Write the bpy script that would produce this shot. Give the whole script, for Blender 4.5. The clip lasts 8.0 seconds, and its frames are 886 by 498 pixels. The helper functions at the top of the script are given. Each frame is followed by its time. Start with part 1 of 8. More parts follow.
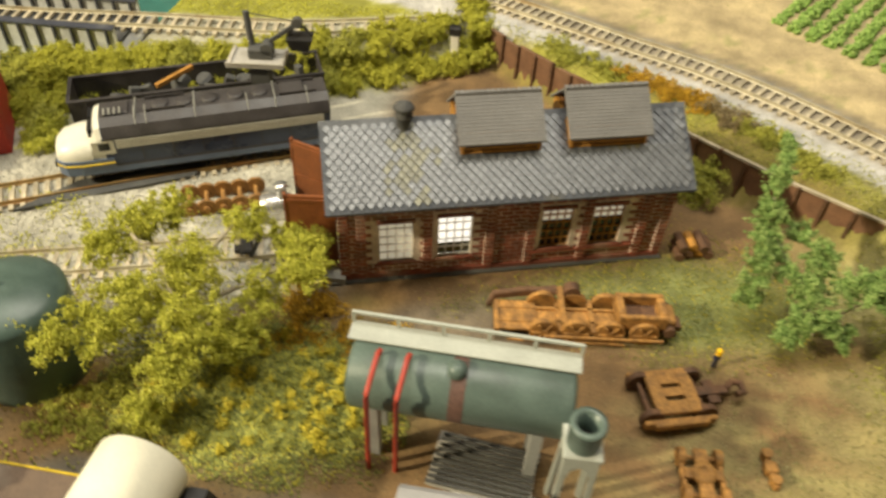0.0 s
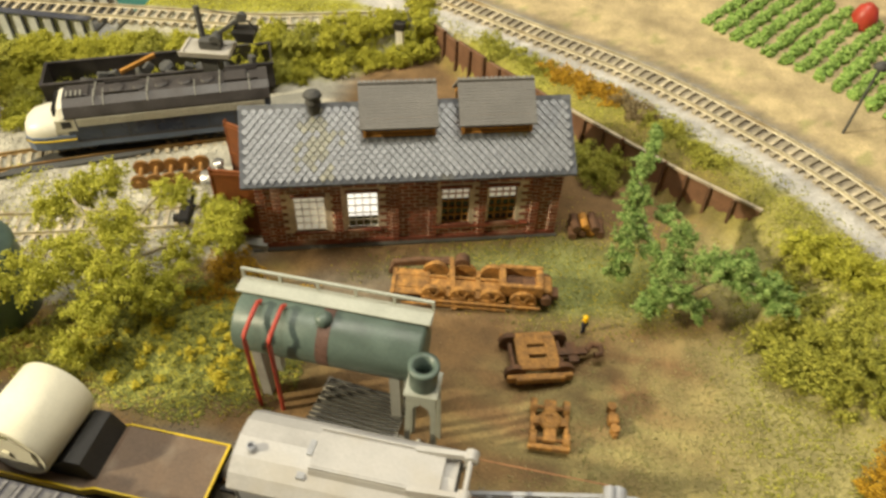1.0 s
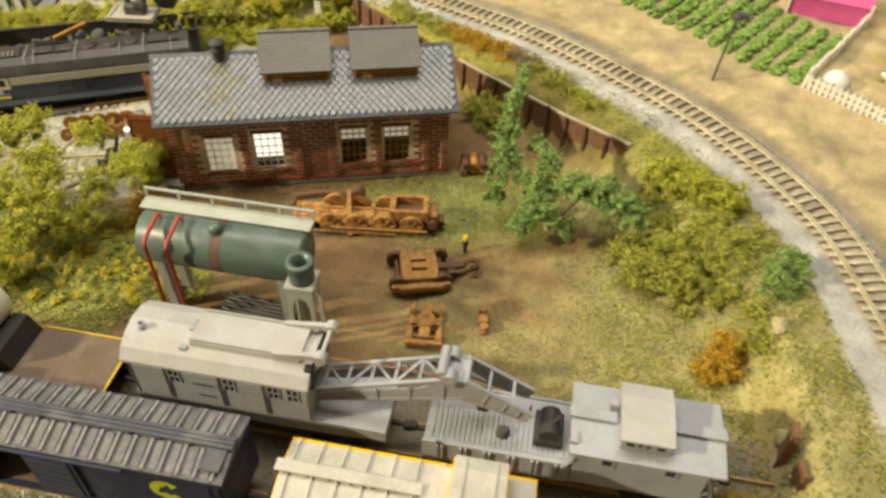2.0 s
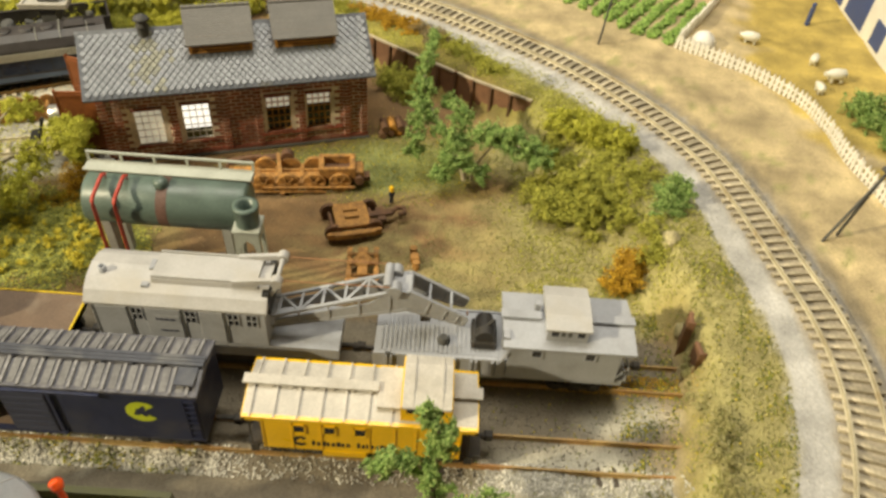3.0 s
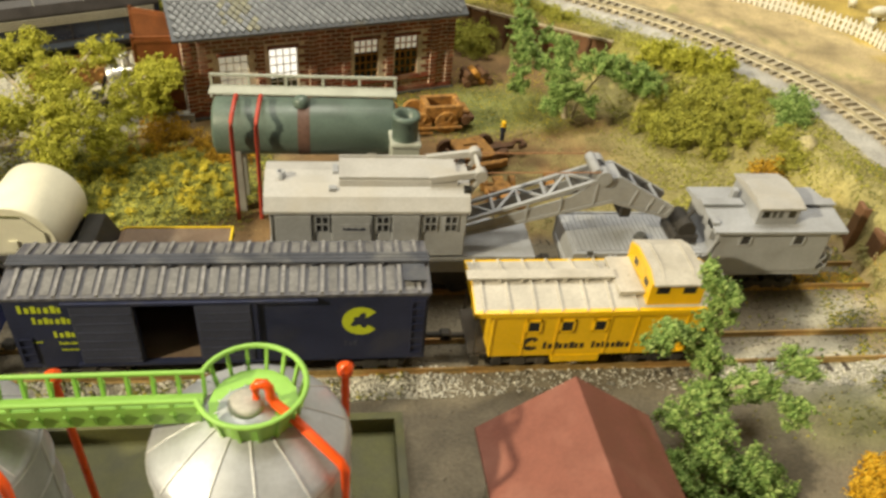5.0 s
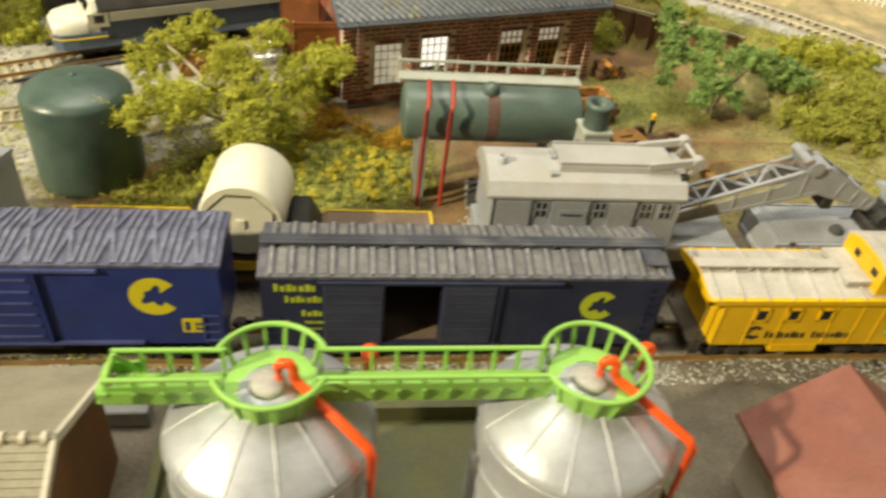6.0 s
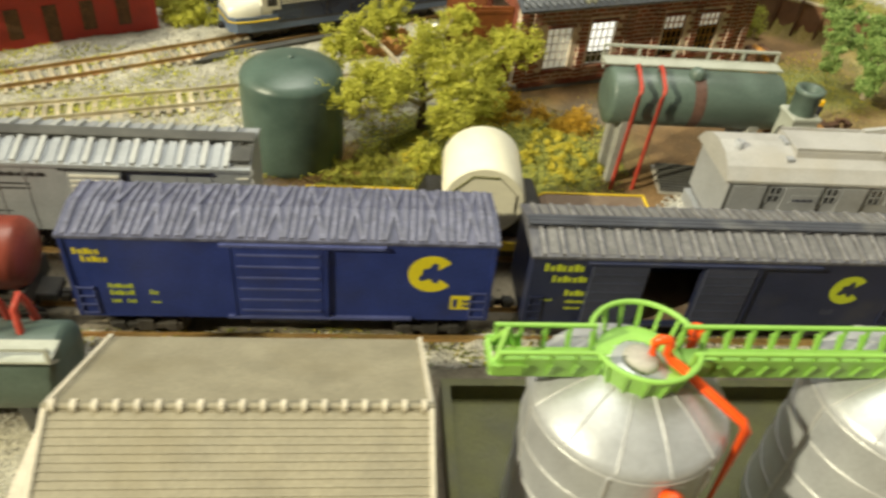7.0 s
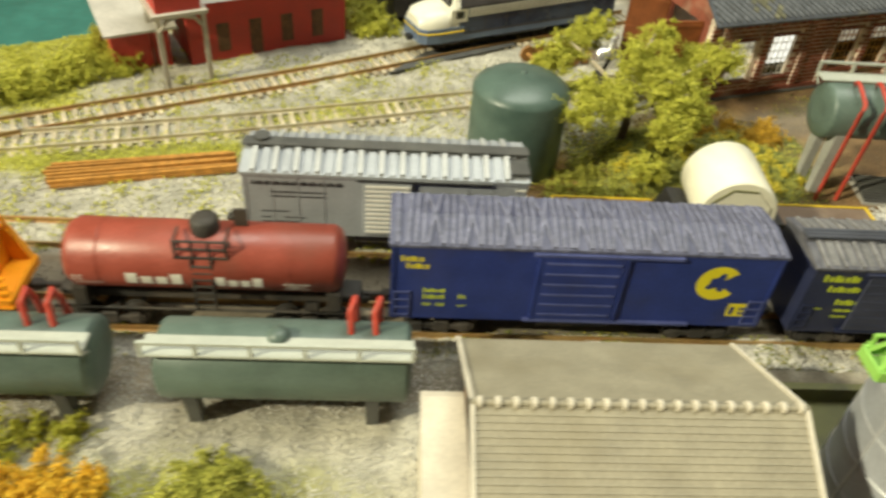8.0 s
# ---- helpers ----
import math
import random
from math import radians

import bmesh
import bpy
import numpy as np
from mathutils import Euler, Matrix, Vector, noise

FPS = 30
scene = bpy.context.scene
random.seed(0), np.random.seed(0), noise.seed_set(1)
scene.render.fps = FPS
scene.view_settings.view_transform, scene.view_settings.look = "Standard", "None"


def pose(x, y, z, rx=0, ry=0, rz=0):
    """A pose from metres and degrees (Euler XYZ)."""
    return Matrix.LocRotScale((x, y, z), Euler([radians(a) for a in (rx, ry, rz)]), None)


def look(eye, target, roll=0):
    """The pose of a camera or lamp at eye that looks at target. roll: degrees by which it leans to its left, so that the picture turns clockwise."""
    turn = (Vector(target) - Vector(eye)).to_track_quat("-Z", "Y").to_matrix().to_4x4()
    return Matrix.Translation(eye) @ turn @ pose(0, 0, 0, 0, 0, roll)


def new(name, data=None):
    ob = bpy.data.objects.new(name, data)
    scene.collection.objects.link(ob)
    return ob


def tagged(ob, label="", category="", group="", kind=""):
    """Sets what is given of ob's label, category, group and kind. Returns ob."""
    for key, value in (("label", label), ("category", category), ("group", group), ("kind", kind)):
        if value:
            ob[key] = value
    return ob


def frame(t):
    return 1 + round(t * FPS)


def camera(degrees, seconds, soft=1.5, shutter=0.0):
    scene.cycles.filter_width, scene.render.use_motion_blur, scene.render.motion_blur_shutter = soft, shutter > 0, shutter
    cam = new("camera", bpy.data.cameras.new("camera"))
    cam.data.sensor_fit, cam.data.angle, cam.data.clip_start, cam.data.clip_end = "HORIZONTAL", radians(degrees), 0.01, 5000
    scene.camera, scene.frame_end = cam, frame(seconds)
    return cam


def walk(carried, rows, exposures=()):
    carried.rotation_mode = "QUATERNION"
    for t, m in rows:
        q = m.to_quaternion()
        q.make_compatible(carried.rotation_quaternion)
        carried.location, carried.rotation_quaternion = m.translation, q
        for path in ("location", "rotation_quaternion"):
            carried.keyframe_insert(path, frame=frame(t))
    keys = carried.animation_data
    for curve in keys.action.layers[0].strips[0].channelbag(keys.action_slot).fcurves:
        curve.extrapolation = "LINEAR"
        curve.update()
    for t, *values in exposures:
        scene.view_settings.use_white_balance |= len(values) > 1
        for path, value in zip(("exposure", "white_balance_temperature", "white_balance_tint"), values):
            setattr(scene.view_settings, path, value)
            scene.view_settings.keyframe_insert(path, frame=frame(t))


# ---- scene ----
cam = camera(61.02, 8.0, soft=2.8, shutter=0.4)
PATH = [
    (0, (0.21108, -0.04378, 0.27786), (0.0554, 1.2365, -0.9778), 3.2),
    (0.5, (0.25459, -0.06245, 0.29572), (0.0844, 1.1969, -0.9790), 4.3),
    (1, (0.28333, -0.06993, 0.30522), (0.0558, 1.1812, -0.9688), 2.4),
    (1.5, (0.33246, -0.09067, 0.30382), (0.0788, 1.1602, -0.9654), 1.6),
    (2, (0.34595, -0.12251, 0.30585), (0.1539, 1.1502, -0.9525), 2.3),
    (2.2, (0.34867, -0.13236, 0.31062), (0.1964, 1.1409, -0.9526), 2.9),
    (3.3, (0.32199, -0.19795, 0.30396), (0.4026, 1.1254, -0.9135), 5.2),
    (3.5, (0.30013, -0.20772, 0.30892), (0.4017, 1.1183, -0.9041), 5.1),
    (4, (0.25979, -0.20920, 0.28790), (0.4324, 1.1211, -0.9124), 4.9),
    (4.2, (0.24574, -0.20480, 0.27716), (0.4452, 1.1257, -0.9186), 5.7),
    (5.3, (0.19801, -0.19710, 0.21633), (0.4503, 1.2094, -0.8782), 5.8),
    (5.5, (0.17860, -0.19626, 0.21903), (0.4365, 1.2057, -0.8800), 6.2),
    (6, (0.13238, -0.19257, 0.21230), (0.3661, 1.2036, -0.8995), 6.5),
    (6.5, (0.09096, -0.19084, 0.20785), (0.3065, 1.2011, -0.9129), 6.4),
    (7, (0.04758, -0.19164, 0.20852), (0.2295, 1.1842, -0.9377), 6.1),
    (7.5, (0.00201, -0.19135, 0.21288), (0.1606, 1.1762, -0.9467), 5.8),
    (8, (-0.05022, -0.19872, 0.21789), (0.0740, 1.1715, -0.9427), 5.3),
]
walk(cam, [(t, look(eye, target, roll)) for t, eye, target, roll in PATH], [(0, 0.0, 6650, 10), (5.5, 0.0, 6620, 8.5), (6.5, 0.0, 6420, 6.5), (8, 0.02, 6200, 4)])

# ---- light: a bright work lamp to the near left, an assumed ceiling lamp for room fill ----
world = bpy.data.worlds.new("room_air")
scene.world = world
world.use_nodes = True
world.node_tree.nodes["Background"].inputs[0].default_value = (1.0, 0.93, 0.82, 1)
world.node_tree.nodes["Background"].inputs[1].default_value = 0.05


def lamp(name, kind, place, target, watts, colour, size, size_y=None):
    data = bpy.data.lights.new(name, kind)
    data.energy, data.color = watts, colour
    if kind == "AREA":
        data.shape = "RECTANGLE" if size_y else "DISK"
        data.size = size
        if size_y:
            data.size_y = size_y
    else:
        data.shadow_soft_size = size
    ob = new(name, data)
    ob.matrix_world = look(place, target)
    return ob


lamp("work_lamp", "SPOT", (-2.05, -0.98, 1.50), (0.22, 0.22, 0.0), 425, (1.0, 0.88, 0.60), 0.05).data.spot_size = radians(75)
# Unseen lamp, added as soft fill from above.
lamp("ceiling_lamp", "AREA", (0.1, 0.3, 1.5), (0.15, 0.2, 0), 24, (1.0, 0.96, 0.83), 1.3, 0.5)

# ---- materials ----
CM = 0.01


def mat(name, colour, rough=0.6, metal=0.0, var=0.18, size=1.2, grain=0.12, bump=0.25, dirt=None, dirt_amount=0.35, dirt_size=2.0, island=0.0, obj=0.0, attr=None, stretch=(1, 1, 1), coat=0.0):
    """Principled material with a base colour varied at two scales, optional dirt, and fine relief. Sizes in centimetres."""
    m = bpy.data.materials.new(name)
    m.use_nodes = True
    nt = m.node_tree
    N, L = nt.nodes, nt.links
    bsdf = N["Principled BSDF"]
    bsdf.inputs["Roughness"].default_value = rough
    bsdf.inputs["Metallic"].default_value = metal
    bsdf.inputs["Coat Weight"].default_value = coat
    tc = N.new("ShaderNodeTexCoord")
    mp = N.new("ShaderNodeMapping")
    mp.inputs["Scale"].default_value = [100.0 * s for s in stretch]
    L.new(tc.outputs["Object"], mp.inputs["Vector"])

    def noisy(scale, detail=4.0):
        n = N.new("ShaderNodeTexNoise")
        n.inputs["Scale"].default_value = scale
        n.inputs["Detail"].default_value = detail
        L.new(mp.outputs["Vector"], n.inputs["Vector"])
        return n

    def mixed(kind, a, b, fac):
        x = N.new("ShaderNodeMix")
        x.data_type, x.blend_type = "RGBA", kind
        for sock, v in ((x.inputs[6], a), (x.inputs[7], b)):
            if isinstance(v, tuple):
                sock.default_value = (*v, 1) if len(v) == 3 else v
            else:
                L.new(v, sock)
        if isinstance(fac, float):
            x.inputs[0].default_value = fac
        else:
            L.new(fac, x.inputs[0])
        return x.outputs[2]

    def ramp(src, lo, hi, a=0.0, b=1.0):
        r = N.new("ShaderNodeMapRange")
        for k, v in zip((1, 2, 3, 4), (lo, hi, a, b)):
            r.inputs[k].default_value = v
        L.new(src, r.inputs[0])
        return r.outputs[0]

    big, small = noisy(1.0 / size), noisy(1.0 / grain, 3.0)
    if attr:
        at = N.new("ShaderNodeAttribute")
        at.attribute_name = attr
        col = at.outputs["Color"]
    else:
        col = colour
    scale1 = N.new("ShaderNodeCombineColor")
    v1 = ramp(big.outputs["Fac"], 0.3, 0.7, 1 - var, 1 + var)
    for i in range(3):
        L.new(v1, scale1.inputs[i])
    col = mixed("MULTIPLY", col, scale1.outputs[0], 1.0)
    scale2 = N.new("ShaderNodeCombineColor")
    v2 = ramp(small.outputs["Fac"], 0.3, 0.7, 1 - var * 0.8, 1 + var * 0.8)
    for i in range(3):
        L.new(v2, scale2.inputs[i])
    col = mixed("MULTIPLY", col, scale2.outputs[0], 1.0)
    for amount, node, out in ((island, "ShaderNodeNewGeometry", "Random Per Island"), (obj, "ShaderNodeObjectInfo", "Random")):
        if amount:
            g = N.new(node)
            sc = N.new("ShaderNodeCombineColor")
            v = ramp(g.outputs[out], 0, 1, 1 - amount, 1 + amount)
            for i in range(3):
                L.new(v, sc.inputs[i])
            col = mixed("MULTIPLY", col, sc.outputs[0], 1.0)
    if dirt:
        d = noisy(1.0 / dirt_size, 6.0)
        col = mixed("MIX", col, dirt, ramp(d.outputs["Fac"], 0.62 - dirt_amount * 0.5, 0.78, 0.0, 0.9))
    L.new(col, bsdf.inputs["Base Color"])
    L.new(ramp(big.outputs["Fac"], 0.3, 0.7, max(0.05, rough - 0.1), min(1.0, rough + 0.1)), bsdf.inputs["Roughness"])
    if bump:
        b = N.new("ShaderNodeBump")
        b.inputs["Strength"].default_value = bump
        b.inputs["Distance"].default_value = grain * CM * 0.5
        L.new(small.outputs["Fac"], b.inputs["Height"])
        L.new(b.outputs[0], bsdf.inputs["Normal"])
    return m


def leaf_mat(name, stops):
    """Foam and leaf crumbs: each crumb takes its colour from a ramp of natural tones."""
    m = bpy.data.materials.new(name)
    m.use_nodes = True
    N, L = m.node_tree.nodes, m.node_tree.links
    g = N.new("ShaderNodeNewGeometry")
    r = N.new("ShaderNodeValToRGB")
    e = r.color_ramp.elements
    while len(e) < len(stops):
        e.new(0.5)
    for k, (p, c) in zip(e, stops):
        k.position, k.color = p, (*c, 1)
    L.new(g.outputs["Random Per Island"], r.inputs[0])
    L.new(r.outputs[0], N["Principled BSDF"].inputs["Base Color"])
    N["Principled BSDF"].inputs["Roughness"].default_value = 0.85
    return m


def glow_mat(name, colour, strength):
    m = bpy.data.materials.new(name)
    m.use_nodes = True
    b = m.node_tree.nodes["Principled BSDF"]
    b.inputs["Base Color"].default_value = (*colour, 1)
    b.inputs["Emission Color"].default_value = (*colour, 1)
    b.inputs["Emission Strength"].default_value = strength
    return m


RUSTC = (0.16, 0.07, 0.03)
M = {
    "ground": mat("layout_scenery", (1, 1, 1), 0.95, var=0.22, size=1.6, grain=0.13, bump=0.9, attr="cover"),
    "tie": mat("weathered_tie", (0.42, 0.365, 0.26), 0.85, var=0.3, obj=0.3),
    "tie_dark": mat("dark_tie", (0.06, 0.05, 0.04), 0.85, var=0.3, obj=0.3),
    "rail_yellow": mat("brassy_rail", (0.50, 0.45, 0.32), 0.45, 0.2, var=0.2, dirt=(0.3, 0.2, 0.08), dirt_amount=0.2),
    "rail_rust": mat("rusty_rail", (0.34, 0.23, 0.09), 0.55, 0.3, var=0.25, dirt=(0.4, 0.18, 0.05)),
    "blue": mat("royal_blue_paint", (0.024, 0.04, 0.19), 0.38, var=0.14, bump=0.1, dirt=(0.03, 0.035, 0.1), dirt_amount=0.2),
    # Lighter blue for door ribs, door tracks and ladders.
    "blue_edge": mat("pale_blue_edge", (0.075, 0.09, 0.24), 0.45, var=0.2, bump=0.1),
    "navy": mat("navy_paint", (0.022, 0.027, 0.065), 0.42, var=0.15, bump=0.1, dirt=(0.06, 0.06, 0.075), dirt_amount=0.2),
    "navy_door": mat("faded_navy_paint", (0.045, 0.05, 0.085), 0.5, var=0.15, bump=0.1),
    "blue_roof": mat("weathered_blue_roof", (0.09, 0.095, 0.16), 0.6, var=0.25, size=0.8, dirt=(0.16, 0.165, 0.24), dirt_amount=0.45, dirt_size=0.8, stretch=(2, 0.6, 1)),
    "navy_roof": mat("weathered_grey_roof", (0.085, 0.085, 0.105), 0.6, var=0.25, size=0.8, dirt=(0.2, 0.195, 0.2), dirt_amount=0.4, dirt_size=0.6, stretch=(2, 0.6, 1)),
    # Ribs get a paler colour than the roof, so gaps read as shaded.
    "rib_blue": mat("pale_blue_rib", (0.155, 0.16, 0.23), 0.6, var=0.3, size=0.5),
    "panel_grey": mat("streaked_grey_panel", (0.17, 0.167, 0.17), 0.65, var=0.25, size=0.6, obj=0.15, dirt=(0.08, 0.078, 0.085), dirt_amount=0.25, dirt_size=0.8),
    # Rib colour lightened so that the ribs stand out from the roof.
    "rib_grey": mat("pale_grey_rib", (0.21, 0.205, 0.21), 0.6, var=0.3, size=0.5),
    "yellow": mat("bright_yellow_paint", (0.83, 0.5, 0.008), 0.35, var=0.07, bump=0.08, coat=0.1),
    "cab_roof": mat("pale_grey_roof", (0.50, 0.47, 0.42), 0.6, var=0.12, dirt=(0.3, 0.27, 0.22), dirt_amount=0.2),
    "grey": mat("light_grey_plastic", (0.35, 0.362, 0.395), 0.5, var=0.09, bump=0.1, dirt=(0.22, 0.22, 0.22), dirt_amount=0.15),
    "grey_pale": mat("off_white_roof_plastic", (0.42, 0.412, 0.405), 0.5, var=0.08, bump=0.1, dirt=(0.4, 0.37, 0.32), dirt_amount=0.2),
    "silver_car": mat("dull_silver_paint", (0.36, 0.38, 0.41), 0.42, 0.15, var=0.1, bump=0.1),
    "silver_rib": mat("pale_silver_rib", (0.43, 0.44, 0.44), 0.45, 0.1, var=0.1, bump=0.05),
    "black": mat("black_plastic", (0.016, 0.015, 0.014), 0.5, var=0.3),
    "undercarriage": mat("grimy_black_metal", (0.03, 0.027, 0.024), 0.65, var=0.35, dirt=(0.1, 0.08, 0.06)),
    "tank_red": mat("oxide_red_tank", (0.26, 0.055, 0.035), 0.42, var=0.12, bump=0.1, dirt=(0.2, 0.06, 0.04), dirt_amount=0.2),
    "tank_green": mat("dark_green_tank", (0.075, 0.115, 0.098), 0.4, var=0.12, bump=0.08, dirt=(0.04, 0.07, 0.06), dirt_amount=0.25),
    "tank_grey_green": mat("grey_green_tank", (0.10, 0.14, 0.12), 0.42, var=0.12, bump=0.08, dirt=(0.06, 0.08, 0.07), dirt_amount=0.2),
    "rust_stain": mat("rust_stain", (0.12, 0.065, 0.05), 0.6, var=0.3),
    "walkway": mat("pale_grey_walkway", (0.42, 0.44, 0.39), 0.5, var=0.08),
    "red_pipe": mat("red_pipe", (0.42, 0.05, 0.03), 0.45, var=0.12, bump=0.05),
    "orange_pipe": mat("orange_plastic_pipe", (0.9, 0.10, 0.012), 0.35, var=0.06, bump=0.05),
    "rust": mat("rust_brown", (0.40, 0.20, 0.05), 0.75, var=0.4, size=0.45, dirt=(0.09, 0.045, 0.02), dirt_amount=0.42, dirt_size=0.5),
    "rust_dark": mat("dark_rust", (0.12, 0.06, 0.03), 0.8, var=0.35, size=0.5),
    "brick": mat("red_brick", (0.25, 0.075, 0.045), 0.8, var=0.25, island=0.35, bump=0.4, dirt=(0.42, 0.3, 0.22), dirt_amount=0.2, dirt_size=1.6),
    "mortar": mat("pale_mortar", (0.7, 0.6, 0.5), 0.9, var=0.3),
    "pilaster": mat("brick_red_trim", (0.2, 0.055, 0.03), 0.8, var=0.25),
    "slate": mat("grey_slate", (0.13, 0.138, 0.152), 0.27, var=0.2, island=0.18, obj=0.18, bump=0.3),
    "slate_stained": mat("lichen_stained_slate", (0.17, 0.165, 0.105), 0.35, var=0.25, island=0.18, obj=0.3, bump=0.3),
    "signal_orange": mat("signal_orange_paint", (0.85, 0.33, 0.01), 0.4, var=0.08, bump=0.05),
    "slate_base": mat("dark_slate_underlay", (0.075, 0.083, 0.1), 0.5, var=0.2, dirt=(0.2, 0.17, 0.06), dirt_amount=0.1, dirt_size=3),
    "monitor_roof": mat("flat_grey_roof", (0.19, 0.185, 0.18), 0.7, var=0.1, island=0.1),
    "door_brown": mat("red_brown_door", (0.24, 0.075, 0.02), 0.6, var=0.18, dirt=(0.1, 0.03, 0.01)),
    "wood": mat("orange_wood", (0.44, 0.21, 0.04), 0.65, var=0.25, size=0.4, obj=0.15),
    "white": mat("white_plastic", (0.78, 0.76, 0.7), 0.5, var=0.06),
    "cream": mat("cream_plastic", (0.78, 0.75, 0.6), 0.5, var=0.05, bump=0.05, stretch=(1, 1, 3)),
    "deck": mat("brown_deck", (0.14, 0.095, 0.065), 0.7, var=0.15, dirt=(0.25, 0.2, 0.15), dirt_amount=0.2),
    "yellow_edge": mat("yellow_edge_paint", (0.6, 0.42, 0.01), 0.5, var=0.15),
    "silo": mat("bright_silver_plastic", (0.50, 0.52, 0.56), 0.38, 0.4, var=0.08, bump=0.06),
    "silo_rib": mat("silo_seam", (0.60, 0.61, 0.63), 0.4, 0.4, var=0.05),
    "lime": mat("lime_green_plastic", (0.28, 0.53, 0.10), 0.5, var=0.06, bump=0.03),
    "olive": mat("olive_tray", (0.10, 0.10, 0.03), 0.6, var=0.15, dirt=(0.05, 0.05, 0.03)),
    "shed_roof": mat("tan_shed_roof", (0.29, 0.262, 0.19), 0.7, var=0.12, dirt=(0.22, 0.19, 0.12), dirt_amount=0.3, dirt_size=3),
    "shed_wall": mat("pale_shed_wall", (0.6, 0.55, 0.45), 0.7, var=0.1),
    "shed_side": mat("rusty_brown_wall", (0.2, 0.09, 0.03), 0.7, var=0.2),
    "roof_red": mat("matt_oxide_roof", (0.20, 0.07, 0.05), 0.65, var=0.1, dirt=(0.28, 0.12, 0.09), dirt_amount=0.2),
    "barn_red": mat("barn_red_wall", (0.42, 0.04, 0.028), 0.6, var=0.12),
    "post_grey": mat("weathered_wood_post", (0.42, 0.39, 0.33), 0.7, var=0.2),
    "roof_grey": mat("pale_tin_roof", (0.42, 0.4, 0.36), 0.6, var=0.15),
    "pile_wall": mat("brown_sheet_pile", (0.17, 0.085, 0.045), 0.75, var=0.2, size=0.8, dirt=(0.24, 0.14, 0.08), obj=0.12),
    "water": mat("teal_water", (0.045, 0.15, 0.13), 0.08, var=0.15, size=6, bump=0.15, grain=1.2),
    "girder": mat("dark_blue_girder", (0.06, 0.065, 0.085), 0.45, var=0.15, dirt=(0.2, 0.2, 0.2), dirt_amount=0.15),
    "loco_blue": mat("dark_loco_blue", (0.04, 0.055, 0.10), 0.3, var=0.15, bump=0.05),
    # Blue skirt paint with its light reflection mixed into the colour.
    "loco_skirt": mat("blue_skirt_with_sheen", (0.12, 0.16, 0.25), 0.35, var=0.15, bump=0.05),
    "bridge_panel": mat("pale_bridge_plate", (0.62, 0.64, 0.64), 0.5, var=0.15, dirt=(0.2, 0.21, 0.22), dirt_amount=0.2),
    "loco_cream": mat("cream_loco_paint", (0.7, 0.68, 0.58), 0.38, var=0.05, bump=0.05),
    "loco_stripe": mat("pale_grille", (0.26, 0.26, 0.23), 0.45, var=0.1),
    "loco_roof": mat("charcoal_roof", (0.05, 0.045, 0.045), 0.5, var=0.25),
    "pink": mat("magenta_cloth", (0.6, 0.1, 0.3), 0.7, var=0.1),
    "blue_print": mat("dark_blue_print", (0.05, 0.08, 0.22), 0.5, var=0.1),
    "chrome": mat("bright_steel", (0.7, 0.7, 0.7), 0.3, 0.8, var=0.1),
    "logo_yellow": mat("yellow_lettering", (0.72, 0.62, 0.02), 0.5, var=0.08, bump=0.0),
    "logo_lime": mat("lime_yellow_lettering", (0.5, 0.58, 0.03), 0.5, var=0.1, bump=0.0),
    "logo_black": mat("black_lettering", (0.02, 0.02, 0.02), 0.5, var=0.1, bump=0.0),
    "logo_white": mat("white_lettering", (0.75, 0.72, 0.66), 0.5, var=0.08, bump=0.0),
    "bark": mat("tree_bark", (0.09, 0.065, 0.045), 0.9, var=0.3),
    "plaster": mat("straw_plaster", (0.46, 0.40, 0.22), 0.9, var=0.3, size=0.5, bump=0.8, dirt=(0.28, 0.26, 0.09), dirt_amount=0.35, dirt_size=0.7),
    "twig": mat("pale_twig", (0.42, 0.36, 0.26), 0.85, var=0.2),
    "concrete": mat("grey_plinth", (0.33, 0.33, 0.31), 0.8, var=0.15),
    "tar": mat("dark_grey_slab", (0.07, 0.07, 0.068), 0.8, var=0.2, dirt=(0.12, 0.12, 0.11)),
    "rope": mat("rust_cord", (0.35, 0.17, 0.08), 0.8, var=0.2),
    "gravel": mat("grey_gravel", (0.49, 0.47, 0.40), 0.9, var=0.15, island=0.28),
    "white_gravel": mat("white_stone", (0.62, 0.6, 0.54), 0.9, var=0.12, island=0.3),
    "dark_gravel": mat("brown_gravel", (0.2, 0.175, 0.14), 0.9, var=0.2, island=0.3),
    "room": mat("pale_room_paint", (0.6, 0.56, 0.5), 0.9, var=0.04, size=40, grain=2),
    "glass": mat("dark_window", (0.02, 0.02, 0.022), 0.15, var=0.1, bump=0),
    # Panes emit by themselves; no lamp stands inside the engine house.
    "lit": glow_mat("lit_window", (1.0, 0.97, 0.88), 1.0),
    "lit_dim": glow_mat("dim_lit_window", (0.8, 0.75, 0.6), 0.35),
    "f_yellow": leaf_mat("yellow_green_foam", ((0, (0.27, 0.28, 0.025)), (0.35, (0.42, 0.425, 0.04)), (0.7, (0.56, 0.55, 0.06)), (1, (0.7, 0.67, 0.12)))),
    "f_olive": leaf_mat("olive_green_foam", ((0, (0.19, 0.2, 0.03)), (0.5, (0.4, 0.405, 0.055)), (1, (0.62, 0.59, 0.11)))),
    "f_green": leaf_mat("fresh_green_foam", ((0, (0.1, 0.18, 0.035)), (0.5, (0.24, 0.38, 0.09)), (1, (0.48, 0.6, 0.2)))),
    "f_orange": leaf_mat("autumn_orange_foam", ((0, (0.28, 0.15, 0.015)), (0.5, (0.55, 0.32, 0.02)), (1, (0.78, 0.5, 0.04)))),
